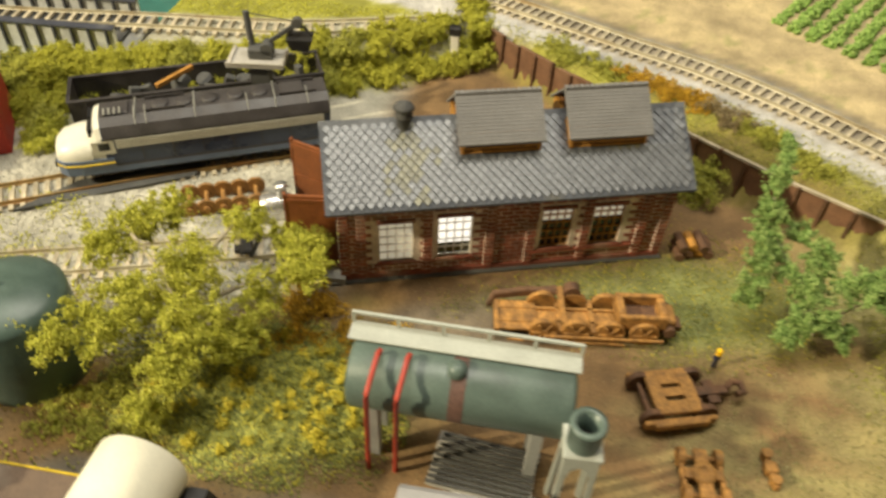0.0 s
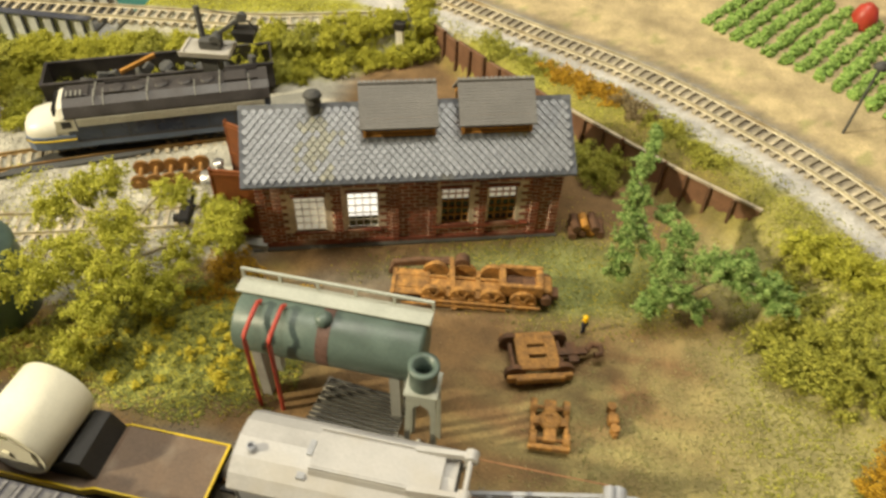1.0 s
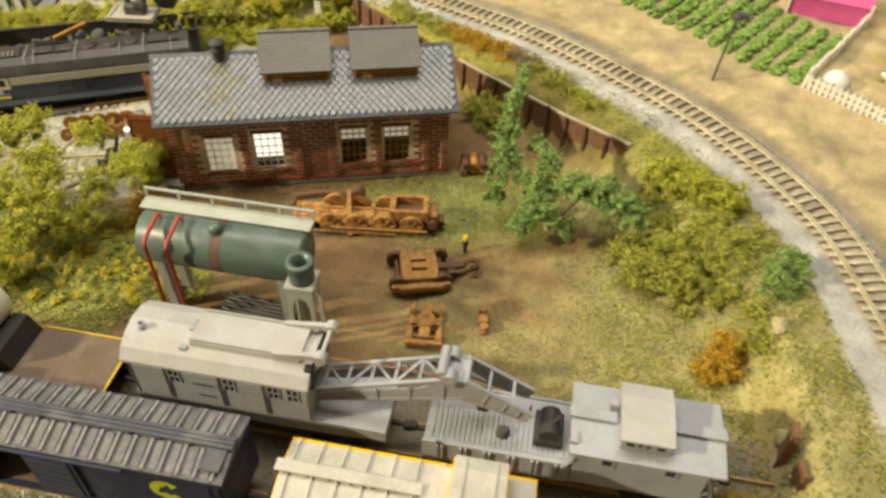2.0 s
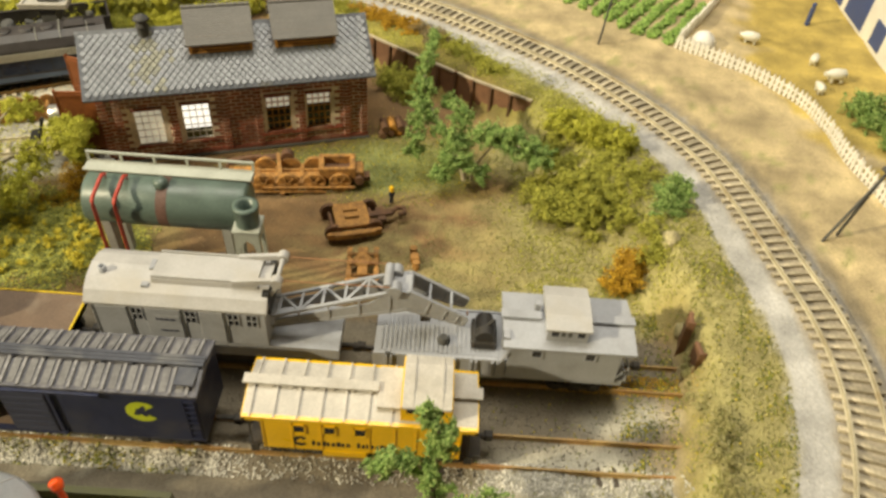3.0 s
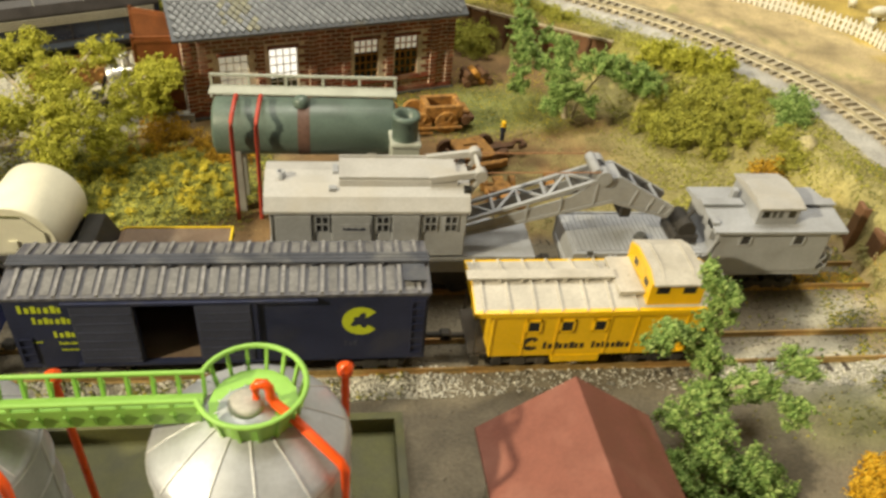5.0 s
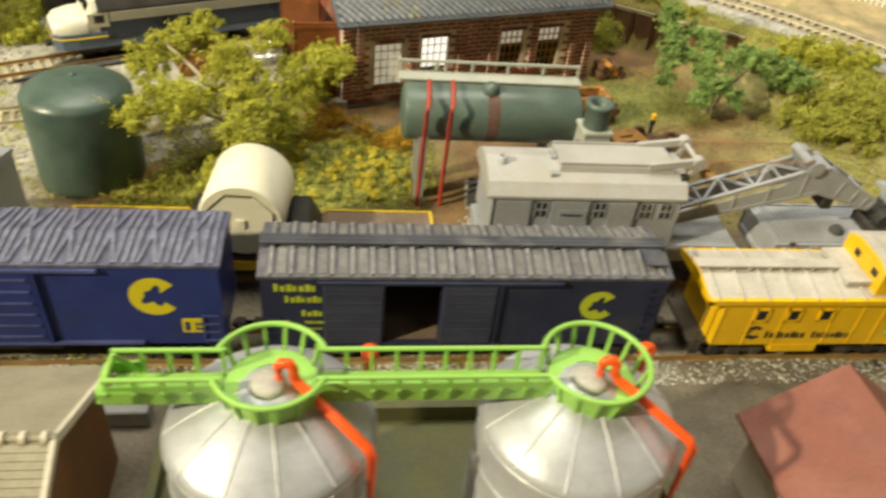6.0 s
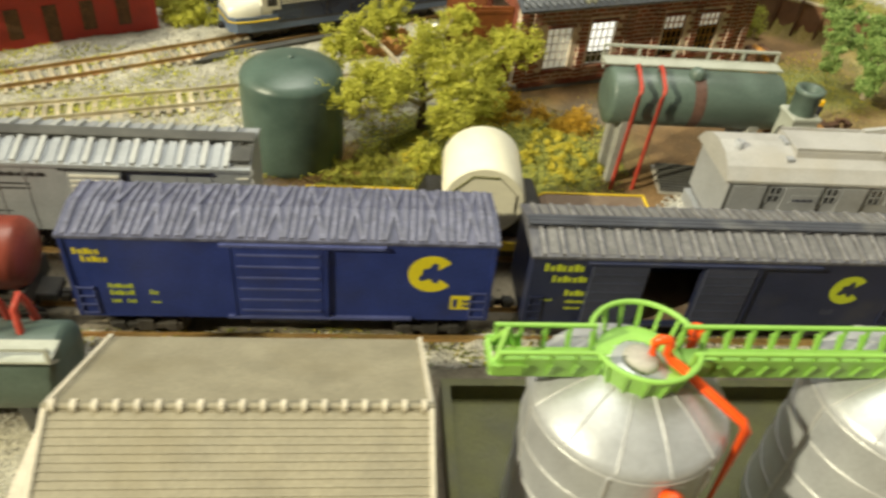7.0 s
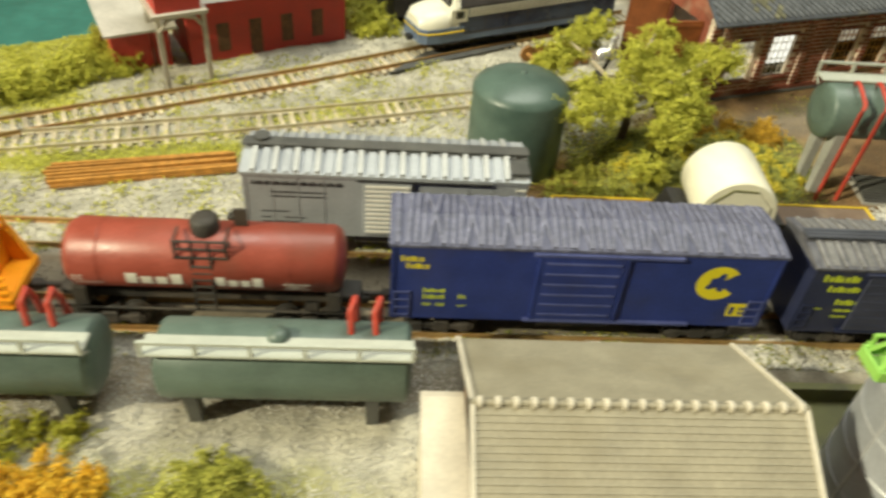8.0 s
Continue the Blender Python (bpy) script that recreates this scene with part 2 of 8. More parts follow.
    "f_marigold": leaf_mat("marigold_foam", ((0, (0.5, 0.27, 0.01)), (0.5, (0.8, 0.45, 0.015)), (1, (0.88, 0.62, 0.06)))),
    "f_brown": leaf_mat("brown_straw", ((0, (0.12, 0.085, 0.04)), (0.5, (0.26, 0.19, 0.09)), (1, (0.46, 0.38, 0.20)))),
    "f_straw": leaf_mat("pale_straw_turf", ((0, (0.22, 0.22, 0.07)), (0.35, (0.34, 0.32, 0.11)), (0.7, (0.44, 0.395, 0.17)), (1, (0.6, 0.53, 0.28)))),
    "f_moss": leaf_mat("mossy_turf", ((0, (0.12, 0.14, 0.035)), (0.45, (0.22, 0.25, 0.05)), (0.75, (0.38, 0.37, 0.06)), (1, (0.68, 0.54, 0.03)))),
    "f_weed": leaf_mat("grey_green_weed", ((0, (0.17, 0.19, 0.05)), (0.45, (0.29, 0.32, 0.08)), (0.75, (0.42, 0.42, 0.1)), (1, (0.66, 0.58, 0.05)))),
    "f_hedge": leaf_mat("bright_hedge_foam", ((0, (0.3, 0.3, 0.03)), (0.5, (0.48, 0.47, 0.045)), (1, (0.64, 0.61, 0.08)))),
    "f_blossom": leaf_mat("yellow_blossom", ((0, (0.4, 0.36, 0.03)), (0.6, (0.6, 0.5, 0.04)), (1, (0.75, 0.62, 0.08)))),
    "f_litter": leaf_mat("rusty_olive_litter", ((0, (0.12, 0.08, 0.03)), (0.4, (0.24, 0.17, 0.04)), (0.8, (0.34, 0.25, 0.04)), (1, (0.5, 0.33, 0.03)))),
    "f_crop": leaf_mat("crop_green", ((0, (0.12, 0.22, 0.035)), (0.5, (0.25, 0.4, 0.08)), (1, (0.4, 0.54, 0.15)))),
}

# ---- mesh helpers, all in centimetres ----


class B:
    """A bmesh in centimetres."""

    def __init__(self):
        self.bm = bmesh.new()

    def box(self, x0, x1, y0, y1, z0, z1, bevel=0.0, m=None):
        vs = [self.bm.verts.new((x, y, z)) for z in (z0, z1) for y in (y0, y1) for x in (x0, x1)]
        if m is not None:
            for v in vs:
                v.co = m @ v.co
        fs = [self.bm.faces.new([vs[i] for i in f]) for f in ((0, 2, 3, 1), (4, 5, 7, 6), (0, 1, 5, 4), (2, 6, 7, 3), (0, 4, 6, 2), (1, 3, 7, 5))]
        if bevel:
            edges = list({e for f in fs for e in f.edges})
            bmesh.ops.bevel(self.bm, geom=edges, offset=bevel, segments=1, affect="EDGES", profile=0.7)
        return self

    def beam(self, p, q, w, h=None):
        """A square bar from p to q."""
        p, q = Vector(p), Vector(q)
        d = q - p
        m = Matrix.Translation(p) @ d.to_track_quat("Z", "Y").to_matrix().to_4x4()
        h = h or w
        return self.box(-w / 2, w / 2, -h / 2, h / 2, 0, d.length, m=m)

    def rings(self, rings, close=True, cap=True, smooth=True):
        loops = [[self.bm.verts.new(p) for p in r] for r in rings]
        for a, b in zip(loops, loops[1:]):
            n = len(a)
            for i in range(n if close else n - 1):
                f = self.bm.faces.new((a[i], a[(i + 1) % n], b[(i + 1) % n], b[i]))
                f.smooth = smooth
        if cap and close:
            for r, loop in ((rings[0], loops[0][::-1]), (rings[-1], loops[-1])):
                f = self.bm.faces.new(loop)
                for e in f.edges:
                    e.smooth = False
        return self

    def lathe(self, p, profile, n=24, axis="Z", cap=True, sharp=()):
        """Profile of (radius, height) turned round an axis through p."""
        p = Vector(p)
        q = {"Z": Matrix.Identity(3), "X": Matrix.Rotation(radians(90), 3, "Y"), "Y": Matrix.Rotation(radians(-90), 3, "X")}[axis]
        rings = [[p + q @ Vector((r * math.cos(2 * math.pi * i / n), r * math.sin(2 * math.pi * i / n), h)) for i in range(n)] for r, h in profile]
        return self.rings(rings, cap=cap)

    def rod(self, p, q, r, n=10, r2=None):
        p, q = Vector(p), Vector(q)
        d = q - p
        t = d.to_track_quat("Z", "Y").to_matrix()
        rings = [[o + t @ Vector((rr * math.cos(2 * math.pi * i / n), rr * math.sin(2 * math.pi * i / n), 0)) for i in range(n)] for o, rr in ((p, r), (q, r2 or r))]
        return self.rings(rings)

    def tube(self, pts, r, n=8):
        pts = [Vector(p) for p in pts]
        rings = []
        for i, p in enumerate(pts):
            d = (pts[min(i + 1, len(pts) - 1)] - pts[max(i - 1, 0)]).normalized()
            t = d.to_track_quat("Z", "Y").to_matrix()
            rings.append([p + t @ Vector((r * math.cos(2 * math.pi * k / n), r * math.sin(2 * math.pi * k / n), 0)) for k in range(n)])
        return self.rings(rings)

    def prism(self, poly, a, b, axis="Y"):
        """A polygon (u, v) pushed from a to b along an axis: Y takes (x, z), X takes (y, z), Z takes (x, y)."""
        at = {"Y": lambda u, v, w: (u, w, v), "X": lambda u, v, w: (w, u, v), "Z": lambda u, v, w: (u, v, w)}[axis]
        r0 = [at(u, v, a) for u, v in poly]
        r1 = [at(u, v, b) for u, v in poly]
        self.rings([r0, r1], smooth=False)
        return self

    def mesh(self, name, material):
        bmesh.ops.recalc_face_normals(self.bm, faces=self.bm.faces)
        for v in self.bm.verts:
            v.co *= CM
        me = bpy.data.meshes.new(name)
        self.bm.to_mesh(me)
        self.bm.free()
        me.materials.append(material)
        return me


def part(name, b, material, parent, label=""):
    ob = new(name, b.mesh(name, M[material]))
    ob.parent = parent
    if label:
        tagged(ob, label)
    return ob


def boxes(name, rows, material, parent):
    """Boxes that are each a part of their own."""
    for r in rows:
        b = B()
        b.box(*r)
        part(name, b, material, parent)


def each(name, beams, w, h, material, parent):
    """Alike bars, each a part of its own: pairs of end points."""
    for p, q in beams:
        b = B()
        b.beam(p, q, w, h)
        part(name, b, material, parent)


def thing(name, x, y, z, rz, label, category, group="", kind=""):
    """An Empty at a thing's base, in centimetres and degrees."""
    ob = new(name)
    ob.matrix_world = pose(x * CM, y * CM, z * CM, 0, 0, rz)
    ob.empty_display_size = 0.01
    return tagged(ob, label, category, group, kind)


def solo(name, b, material, label, category, group="", kind="", at=(0, 0, 0, 0)):
    ob = new(name, b.mesh(name, M[material]))
    ob.matrix_world = pose(at[0] * CM, at[1] * CM, at[2] * CM, 0, 0, at[3])
    return tagged(ob, label, category, group, kind)


rng = np.random.default_rng(7)


def crumb_mesh(name, pts, size, material, flat=1.0):
    """Many small irregular crumbs of foam, leaf or stone, joined in one mesh. Points and sizes in centimetres."""
    pts = np.asarray(pts, float)
    n = len(pts)
    tet = np.array([[1, 1, 1], [-1, -1, 1], [-1, 1, -1], [1, -1, -1]], float) / math.sqrt(3)
    q = rng.normal(size=(n, 4))
    q /= np.linalg.norm(q, axis=1)[:, None]
    w, x, y, z = q.T
    R = np.stack([1 - 2 * (y * y + z * z), 2 * (x * y - z * w), 2 * (x * z + y * w), 2 * (x * y + z * w), 1 - 2 * (x * x + z * z), 2 * (y * z - x * w), 2 * (x * z - y * w), 2 * (y * z + x * w), 1 - 2 * (x * x + y * y)], 1).reshape(n, 3, 3)
    s = np.asarray(size) * rng.uniform(0.55, 1.35, n)
    v = np.einsum("nij,kj->nki", R, tet) * (s[:, None, None] * rng.uniform(0.7, 1.3, (n, 4, 1)))
    v[:, :, 2] *= flat
    v = ((v + pts[:, None, :]) * CM).reshape(-1, 3)
    f = (np.arange(n)[:, None, None] * 4 + np.array([[0, 1, 2], [0, 3, 1], [0, 2, 3], [1, 3, 2]])[None]).reshape(-1, 3)
    me = bpy.data.meshes.new(name)
    me.vertices.add(len(v))
    me.vertices.foreach_set("co", v.ravel())
    me.loops.add(f.size)
    me.loops.foreach_set("vertex_index", f.ravel().astype(np.int32))
    me.polygons.add(len(f))
    me.polygons.foreach_set("loop_start", np.arange(0, f.size, 3, dtype=np.int32))
    me.update(calc_edges=True)
    me.materials.append(M[material])
    return me


def curve_through(points, step=0.8):
    """Evenly spaced points on a smooth line through the given ones."""
    P = np.array(points, float)
    P = np.vstack([2 * P[0] - P[1], P, 2 * P[-1] - P[-2]])
    out = []
    for i in range(1, len(P) - 2):
        a, b, c, d = P[i - 1:i + 3]
        for t in np.linspace(0, 1, 24, endpoint=False):
            out.append(0.5 * (2 * b + (c - a) * t + (2 * a - 5 * b + 4 * c - d) * t * t + (3 * b - a - 3 * c + d) * t ** 3))
    out.append(P[-2])
    out = np.array(out)
    s = np.r_[0, np.cumsum(np.linalg.norm(np.diff(out, axis=0), axis=1))]
    k = np.arange(0, s[-1], step)
    return np.stack([np.interp(k, s, out[:, j]) for j in range(out.shape[1])], 1)

# ---- the layout's ground: one modelled sheet ----
BANK = np.array([(8, 50), (14.5, 46), (17.7, 43.8), (23.6, 38.9), (28, 35.6), (33, 32.2), (36.2, 30.1), (40, 28), (44.5, 21), (47.2, 15), (48.1, 9), (47.8, 4.5), (46.2, -1.5), (44.0, -7.5), (40, -18), (30, -30)], float)
BANK_W = np.array([0.5, 0.5, 0.5, 0.5, 0.5, 0.5, 0.5, 1.0, 5.0, 2.6, 1.0, 0.8, 1.0, 1.6, 4, 4], float)
MAIN = curve_through([(9, 50.6), (18.3, 46.7), (27, 42.7), (31.65, 40.6), (35.85, 38.05), (39.6, 35.3), (43.1, 32.5), (46.2, 29.3), (49.0, 25.5), (51.15, 21.7), (52.5, 17.2), (53.5, 12.3), (54.2, 8.5), (54.3, 5.0), (53.8, 1.5), (52.7, -2.2), (50.2, -8), (46, -14)], 0.64)
BACK = curve_through([(-24, 38.0), (-15, 38.6), (-6, 39.9), (3.9, 41.2), (9, 42.6), (15, 44.6)], 0.78)


def along(poly, P, extra=None):
    """Signed distance of the points P from a line (left of it positive), and an extra value along it."""
    best = np.full(len(P), 1e9)
    sign = np.ones(len(P))
    val = np.zeros(len(P))
    for i in range(len(poly) - 1):
        a, b = poly[i], poly[i + 1]
        d = b - a
        t = np.clip(((P - a) @ d) / (d @ d), 0, 1)
        w = P - (a + t[:, None] * d)
        r = np.hypot(w[:, 0], w[:, 1])
        near = r < best
        best = np.where(near, r, best)
        sign = np.where(near, np.sign(d[0] * w[:, 1] - d[1] * w[:, 0]), sign)
        if extra is not None:
            val = np.where(near, extra[i] + t * (extra[i + 1] - extra[i]), val)
    return best * sign, val


def smooth(a, b, x):
    t = np.clip((x - a) / (b - a), 0, 1)
    return t * t * (3 - 2 * t)


def fuzz(P, size, seed=0):
    """Smooth random values of about -1 to 1, by sums of turned waves."""
    r = np.random.default_rng(seed)
    v = np.zeros(len(P))
    for k in range(9):
        a = r.uniform(0, 6.28)
        f = 2 * math.pi / size * r.uniform(0.5, 1.8)
        v += np.sin(P[:, 0] * math.cos(a) * f + P[:, 1] * math.sin(a) * f + r.uniform(0, 6.28))
    return v / 4.0


def terrain(P):
    d, w = along(BANK, P, BANK_W)
    h = 2.75 * smooth(-w, 0.25, d)
    x, y = P[:, 0], P[:, 1]
    # embankment behind the yard, falling to the river on the far left
    foot = np.interp(x, [-60, -30, -24, -14, -6, 0, 8, 14, 18], [24, 21.5, 24.5, 29.0, 31.6, 33.6, 36.8, 40.6, 43.5])
    up = smooth(0, 3.2, y - foot)
    rise = np.interp(x, [-40, -20, -10, 16, 18], [0.6, 1.0, 1.7, 2.0, 2.3])
    emb = rise * up
    start = np.interp(x, [-40, -21, -14], [0.2, 0.4, 4.0])
    down = smooth(start, start + 3.0, y - foot) * smooth(-4.5, -8.5, x)
    emb = emb * (1 - down) - 1.4 * down
    h = np.where(d > 0, h, np.maximum(h, 0) + np.where(x < 18.5, emb, 0))
    fade = smooth(0.5, 3.0, np.abs(along(MAIN[::6], P)[0]))
    h += 0.08 * smooth(2.2, 1.5, np.abs(along(MAIN[::6], P)[0]))
    bump = 0.10 * fuzz(P, 5.0, 3) + 0.05 * fuzz(P, 1.6, 4)
    h = h + bump * fade * smooth(1.0, 5.0, np.abs(y - 4.2) + 0.0 * x)
    # the weedy mound beside the tank, and the grass slope on the right
    h += 0.55 * np.exp(-(((x - 11.5) / 4.2) ** 2 + ((y - 14.0) / 2.8) ** 2))
    h += 0.5 * np.exp(-(((x - 41) / 4.5) ** 2 + ((y - 17.5) / 4) ** 2))
    return h


COVERS = {"tiebed": (0.30, 0.245, 0.155), "gravel": (0.43, 0.41, 0.335), "dirt": (0.19, 0.115, 0.05), "turf": (0.28, 0.275, 0.045), "straw": (0.32, 0.285, 0.115), "soil": (0.46, 0.365, 0.205), "grey": (0.17, 0.145, 0.105), "ballast": (0.43, 0.42, 0.40), "moss": (0.20, 0.215, 0.07), "rustg": (0.27, 0.16, 0.035), "pen": (0.43, 0.32, 0.085), "sand": (0.52, 0.42, 0.22)}


def blob(P, cx, cy, rx, ry, rot=0, soft=0.35, seed=1):
    a = radians(rot)
    u = ((P[:, 0] - cx) * math.cos(a) + (P[:, 1] - cy) * math.sin(a)) / rx
    v = (-(P[:, 0] - cx) * math.sin(a) + (P[:, 1] - cy) * math.cos(a)) / ry
    r = np.hypot(u, v) + 0.16 * fuzz(P, 4.0, seed)
    return 1 - smooth(1 - soft, 1 + soft, r)


def cover(P):
    x, y = P[:, 0], P[:, 1]
    d, _ = along(BANK, P)
    dm, _ = along(MAIN[::3], P)
    db, _ = along(BACK[::3], P)
    C = np.tile(COVERS["dirt"], (len(P), 1))

    def lay(name, k):
        nonlocal C
        C = C * (1 - k[:, None]) + np.array(COVERS[name]) * k[:, None]

    f1, f2 = fuzz(P, 6, 11), fuzz(P, 2.2, 12)
    lay("gravel", smooth(-1.0, 0.6, (y - 14.4 - 0.33 * (x - 4)) + 0.8 * f1) * smooth(14, 11, x))
    lay("gravel", smooth(3, -4, x + f1) * smooth(4.3, 5.3, y + 0.4 * f1))
    lay("turf", blob(P, -19, 12, 8, 1.2, 10, 0.5, 5))
    lay("turf", blob(P, -8, 17.6, 5, 0.8, 20, 0.5, 6) * 0.8)
    lay("moss", blob(P, 11, 14, 6.5, 4.4, 10, 0.4, 7))
    lay("rustg", blob(P, 12.5, 17.2, 4.5, 2.0, 15, 0.5, 8))
    lay("rustg", blob(P, 5, 11.5, 4, 2.2, 0, 0.5, 9) * 0.7)
    lay("grey", blob(P, 19, 18.6, 7.5, 1.6, 17, 0.5, 10) * 0.8)
    lay("moss", blob(P, 31, 22.5, 5.5, 3.0, 10, 0.5, 13))
    lay("moss", blob(P, 26, 22.6, 6, 1.2, 18, 0.5, 14) * 0.6)
    lay("straw", smooth(36.0, 40.0, x + 1.2 * f1 + 0.10 * (y - 14)) * smooth(8.0, 9.5, y + 0.5 * f2) * smooth(30, 26, y))
    lay("straw", blob(P, 36, 11.8, 4.5, 2.4, 10, 0.6, 15) * 0.55)
    # streaks of lamp light across the dirt, painted in with the straw colour
    a = 0.45 * x + 2.6 * y
    lay("straw", blob(P, 33, 13.2, 6.5, 4.5, 15, 0.6, 33) * 0.6 * smooth(0.25, 0.75, 0.5 + 0.5 * np.sin(a + 2.0 * f1) * np.cos(0.35 * x + 1.3 * f2)))
    # the strip along the sidings and the yard road in front
    lay("grey", smooth(0.5, -0.5, y + 0.4 * f1 - np.interp(x, [-6, 4], [4.6, 8.7])))
    lay("gravel", smooth(0.6, 0.15, np.abs(y + 0.3 + 0.2 * f2) - 0.15) * smooth(26, 20, x) * 0.8)
    lay("gravel", blob(P, 42, 0.0, 4.6, 1.6, 0, 0.6, 16))
    lay("gravel", blob(P, 44.0, 3.6, 2.4, 1.0, 10, 0.5, 17) * 0.95)
    lay("moss", blob(P, 42.5, -2.6, 3.5, 1.6, 0, 0.6, 18) * 0.5)
    lay("gravel", smooth(-2, -4, x) * smooth(-2.5, -4, y))
    lay("turf", blob(P, -13, -7.6, 7, 2.2, 0, 0.5, 19))
    # beyond the bank
    up = smooth(-1.2, 0.2, d)
    lay("straw", smooth(-1.0, -0.4, d + np.interp(y, [9, 14], [0, -2.0])) * smooth(34, 40, x))
    lay("turf", up * smooth(48, 42, x) * (0.7 + 0.3 * f1))
    far = smooth(1.2, 3.0, dm)
    foot_band = smooth(-2.2, -1.5, d + 0.3 * f2) * smooth(0.0, -0.6, d + 0.3 * f1) * smooth(12, 10, y)
    lay("soil", smooth(0.2, 0.8, dm))
    lay("sand", far * smooth(0.1, 0.7, f1) * 0.3)
    lay("moss", smooth(0.6, 0.9, f2) * far * smooth(-8, -5, -dm) * 0.6)
    lay("straw", up * smooth(43, 46, x) * smooth(0.4, -0.4, dm))
    lay("rustg", foot_band * 0.3)
    lay("pen", blob(P, 67.5, 36, 9.5, 17, 0, 0.1, 20))
    foot = np.interp(x, [-60, -30, -24, -14, -6, 0, 8, 14, 18], [24, 21.5, 24.5, 29.0, 31.6, 33.6, 36.8, 40.6, 43.5])
    lay("turf", smooth(-0.6, 0.6, y - foot + 0.5 * f2) * (d < 0))
    lay("turf", smooth(-21.5, -23.5, x + f1) * smooth(14.5, 17, y))
    lay("gravel", smooth(2.4, 1.6, np.abs(db + 0.3)) * 0.85)
    lay("ballast", smooth(2.7, 2.3, np.abs(dm + 0.65 + 0.15 * f2)))
    lay("grey", smooth(0.9, 0.4, np.abs(dm - 2.1)) * 0.6)
    lay("tiebed", smooth(1.5, 1.2, np.abs(dm)) * 0.75)
    C *= (1 + 0.12 * f1 + 0.12 * f2)[:, None]
    return np.clip(C, 0.01, 0.8)


def build_ground():
    xs = np.arange(-70, 110.01, 0.5)
    ys = np.arange(-50, 90.01, 0.5)
    X, Y = np.meshgrid(xs, ys)
    P = np.stack([X.ravel(), Y.ravel()], 1)
    Z = terrain(P)
    me = bpy.data.meshes.new("ground")
    nx, ny = len(xs), len(ys)
    i = (np.arange(ny - 1)[:, None] * nx + np.arange(nx - 1)[None]).ravel()
    f = np.stack([i, i + 1, i + nx + 1, i + nx], 1).astype(np.int32)
    me.vertices.add(len(P))
    me.vertices.foreach_set("co", (np.c_[P, Z] * CM).ravel())
    me.loops.add(f.size)
    me.loops.foreach_set("vertex_index", f.ravel())
    me.polygons.add(len(f))
    me.polygons.foreach_set("loop_start", np.arange(0, f.size, 4, dtype=np.int32))
    me.polygons.foreach_set("use_smooth", np.ones(len(f), bool))
    me.update(calc_edges=True)
    at = me.color_attributes.new("cover", "FLOAT_COLOR", "POINT")
    at.data.foreach_set("color", np.c_[cover(P), np.ones(len(P))].ravel())
    me.materials.append(M["ground"])
    return tagged(new("ground", me), "model railway scenery of dirt, gravel, straw and turf", "ground", kind="structure")


build_ground()


def ground_z(x, y):
    return float(terrain(np.array([[x, y]], float))[0])


tb = B()
tb.box(-69.5, 109.5, -49.5, 89.5, -98, -3.1)
solo("table_base", tb, "room", "plain closed base that carries the layout", "table base", kind="structure")
wb = B()
wb.box(-70, -4, 22, 89, -3, -0.75)
solo("water", wb, "water", "still teal painted river water", "water", kind="structure")

# assumed room round the layout, unseen, closing it for bounced light
for n, box in (("floor", (-250, 290, -230, 290, -100, -98)), ("ceiling", (-250, 290, -230, 290, 160, 165)), ("wall_west", (-255, -250, -230, 290, -98, 160)), ("wall_east", (290, 295, -230, 290, -98, 160)), ("wall_south", (-250, 290, -235, -230, -98, 160)), ("wall_north", (-250, 290, 290, 295, -98, 160))):
    rb = B()
    rb.box(*box)
    solo(n, rb, "room", "plain pale surface of the assumed, unseen room", "ceiling" if n == "ceiling" else n.split("_")[0], kind="structure")

# ---- tracks ----
TIES = {}


def track(name, pts, z, label, tie="tie", rail="rail_yellow", spacing=0.78, shift=0.0):
    """Two rails on ties along a line of points, rail tops at z + 0.28."""
    pts = np.asarray(pts, float)
    if pts.shape[1] == 2:
        pts = np.c_[pts, np.full(len(pts), z)]
    t = thing(name, 0, 0, 0, 0, label, "track", kind="structure")
    d = np.gradient(pts[:, :2], axis=0)
    d /= np.linalg.norm(d, axis=1)[:, None]
    nrm = np.stack([-d[:, 1], d[:, 0]], 1)
    for side in (-0.82, 0.82):
        b = B()
        rings = []
        for p, n in zip(pts, nrm):
            c = p[:2] + n * side
            rings.append([(c[0] + n[0] * u, c[1] + n[1] * u, p[2] + v) for u, v in ((-0.10, 0.04), (0.10, 0.04), (0.04, 0.10), (0.05, 0.28), (-0.05, 0.28), (-0.04, 0.10))])
        b.rings(rings, smooth=False)
        part("rail", b, rail, t)
    if tie not in TIES:
        b = B()
        b.box(-0.13, 0.13, -1.3, 1.3, -0.16, 0.06, bevel=0.02)
        TIES[tie] = b.mesh("tie", M[tie])
    for k, (p, n) in enumerate(zip(pts, nrm)):
        o = new("tie", TIES[tie])
        o.parent = t
        j = rng.normal(0, 1.2)
        o.matrix_local = pose(p[0] * CM, p[1] * CM, (p[2] - (0.1 if tie == "tie_dark" else 0)) * CM, 0, 0, math.degrees(math.atan2(n[1], n[0])) - 90 + j)
    return t


def straight(x0, y0, x1, y1, step=0.78):
    n = int(math.hypot(x1 - x0, y1 - y0) / step)
    return np.stack([np.linspace(x0, x1, n), np.linspace(y0, y1, n)], 1)


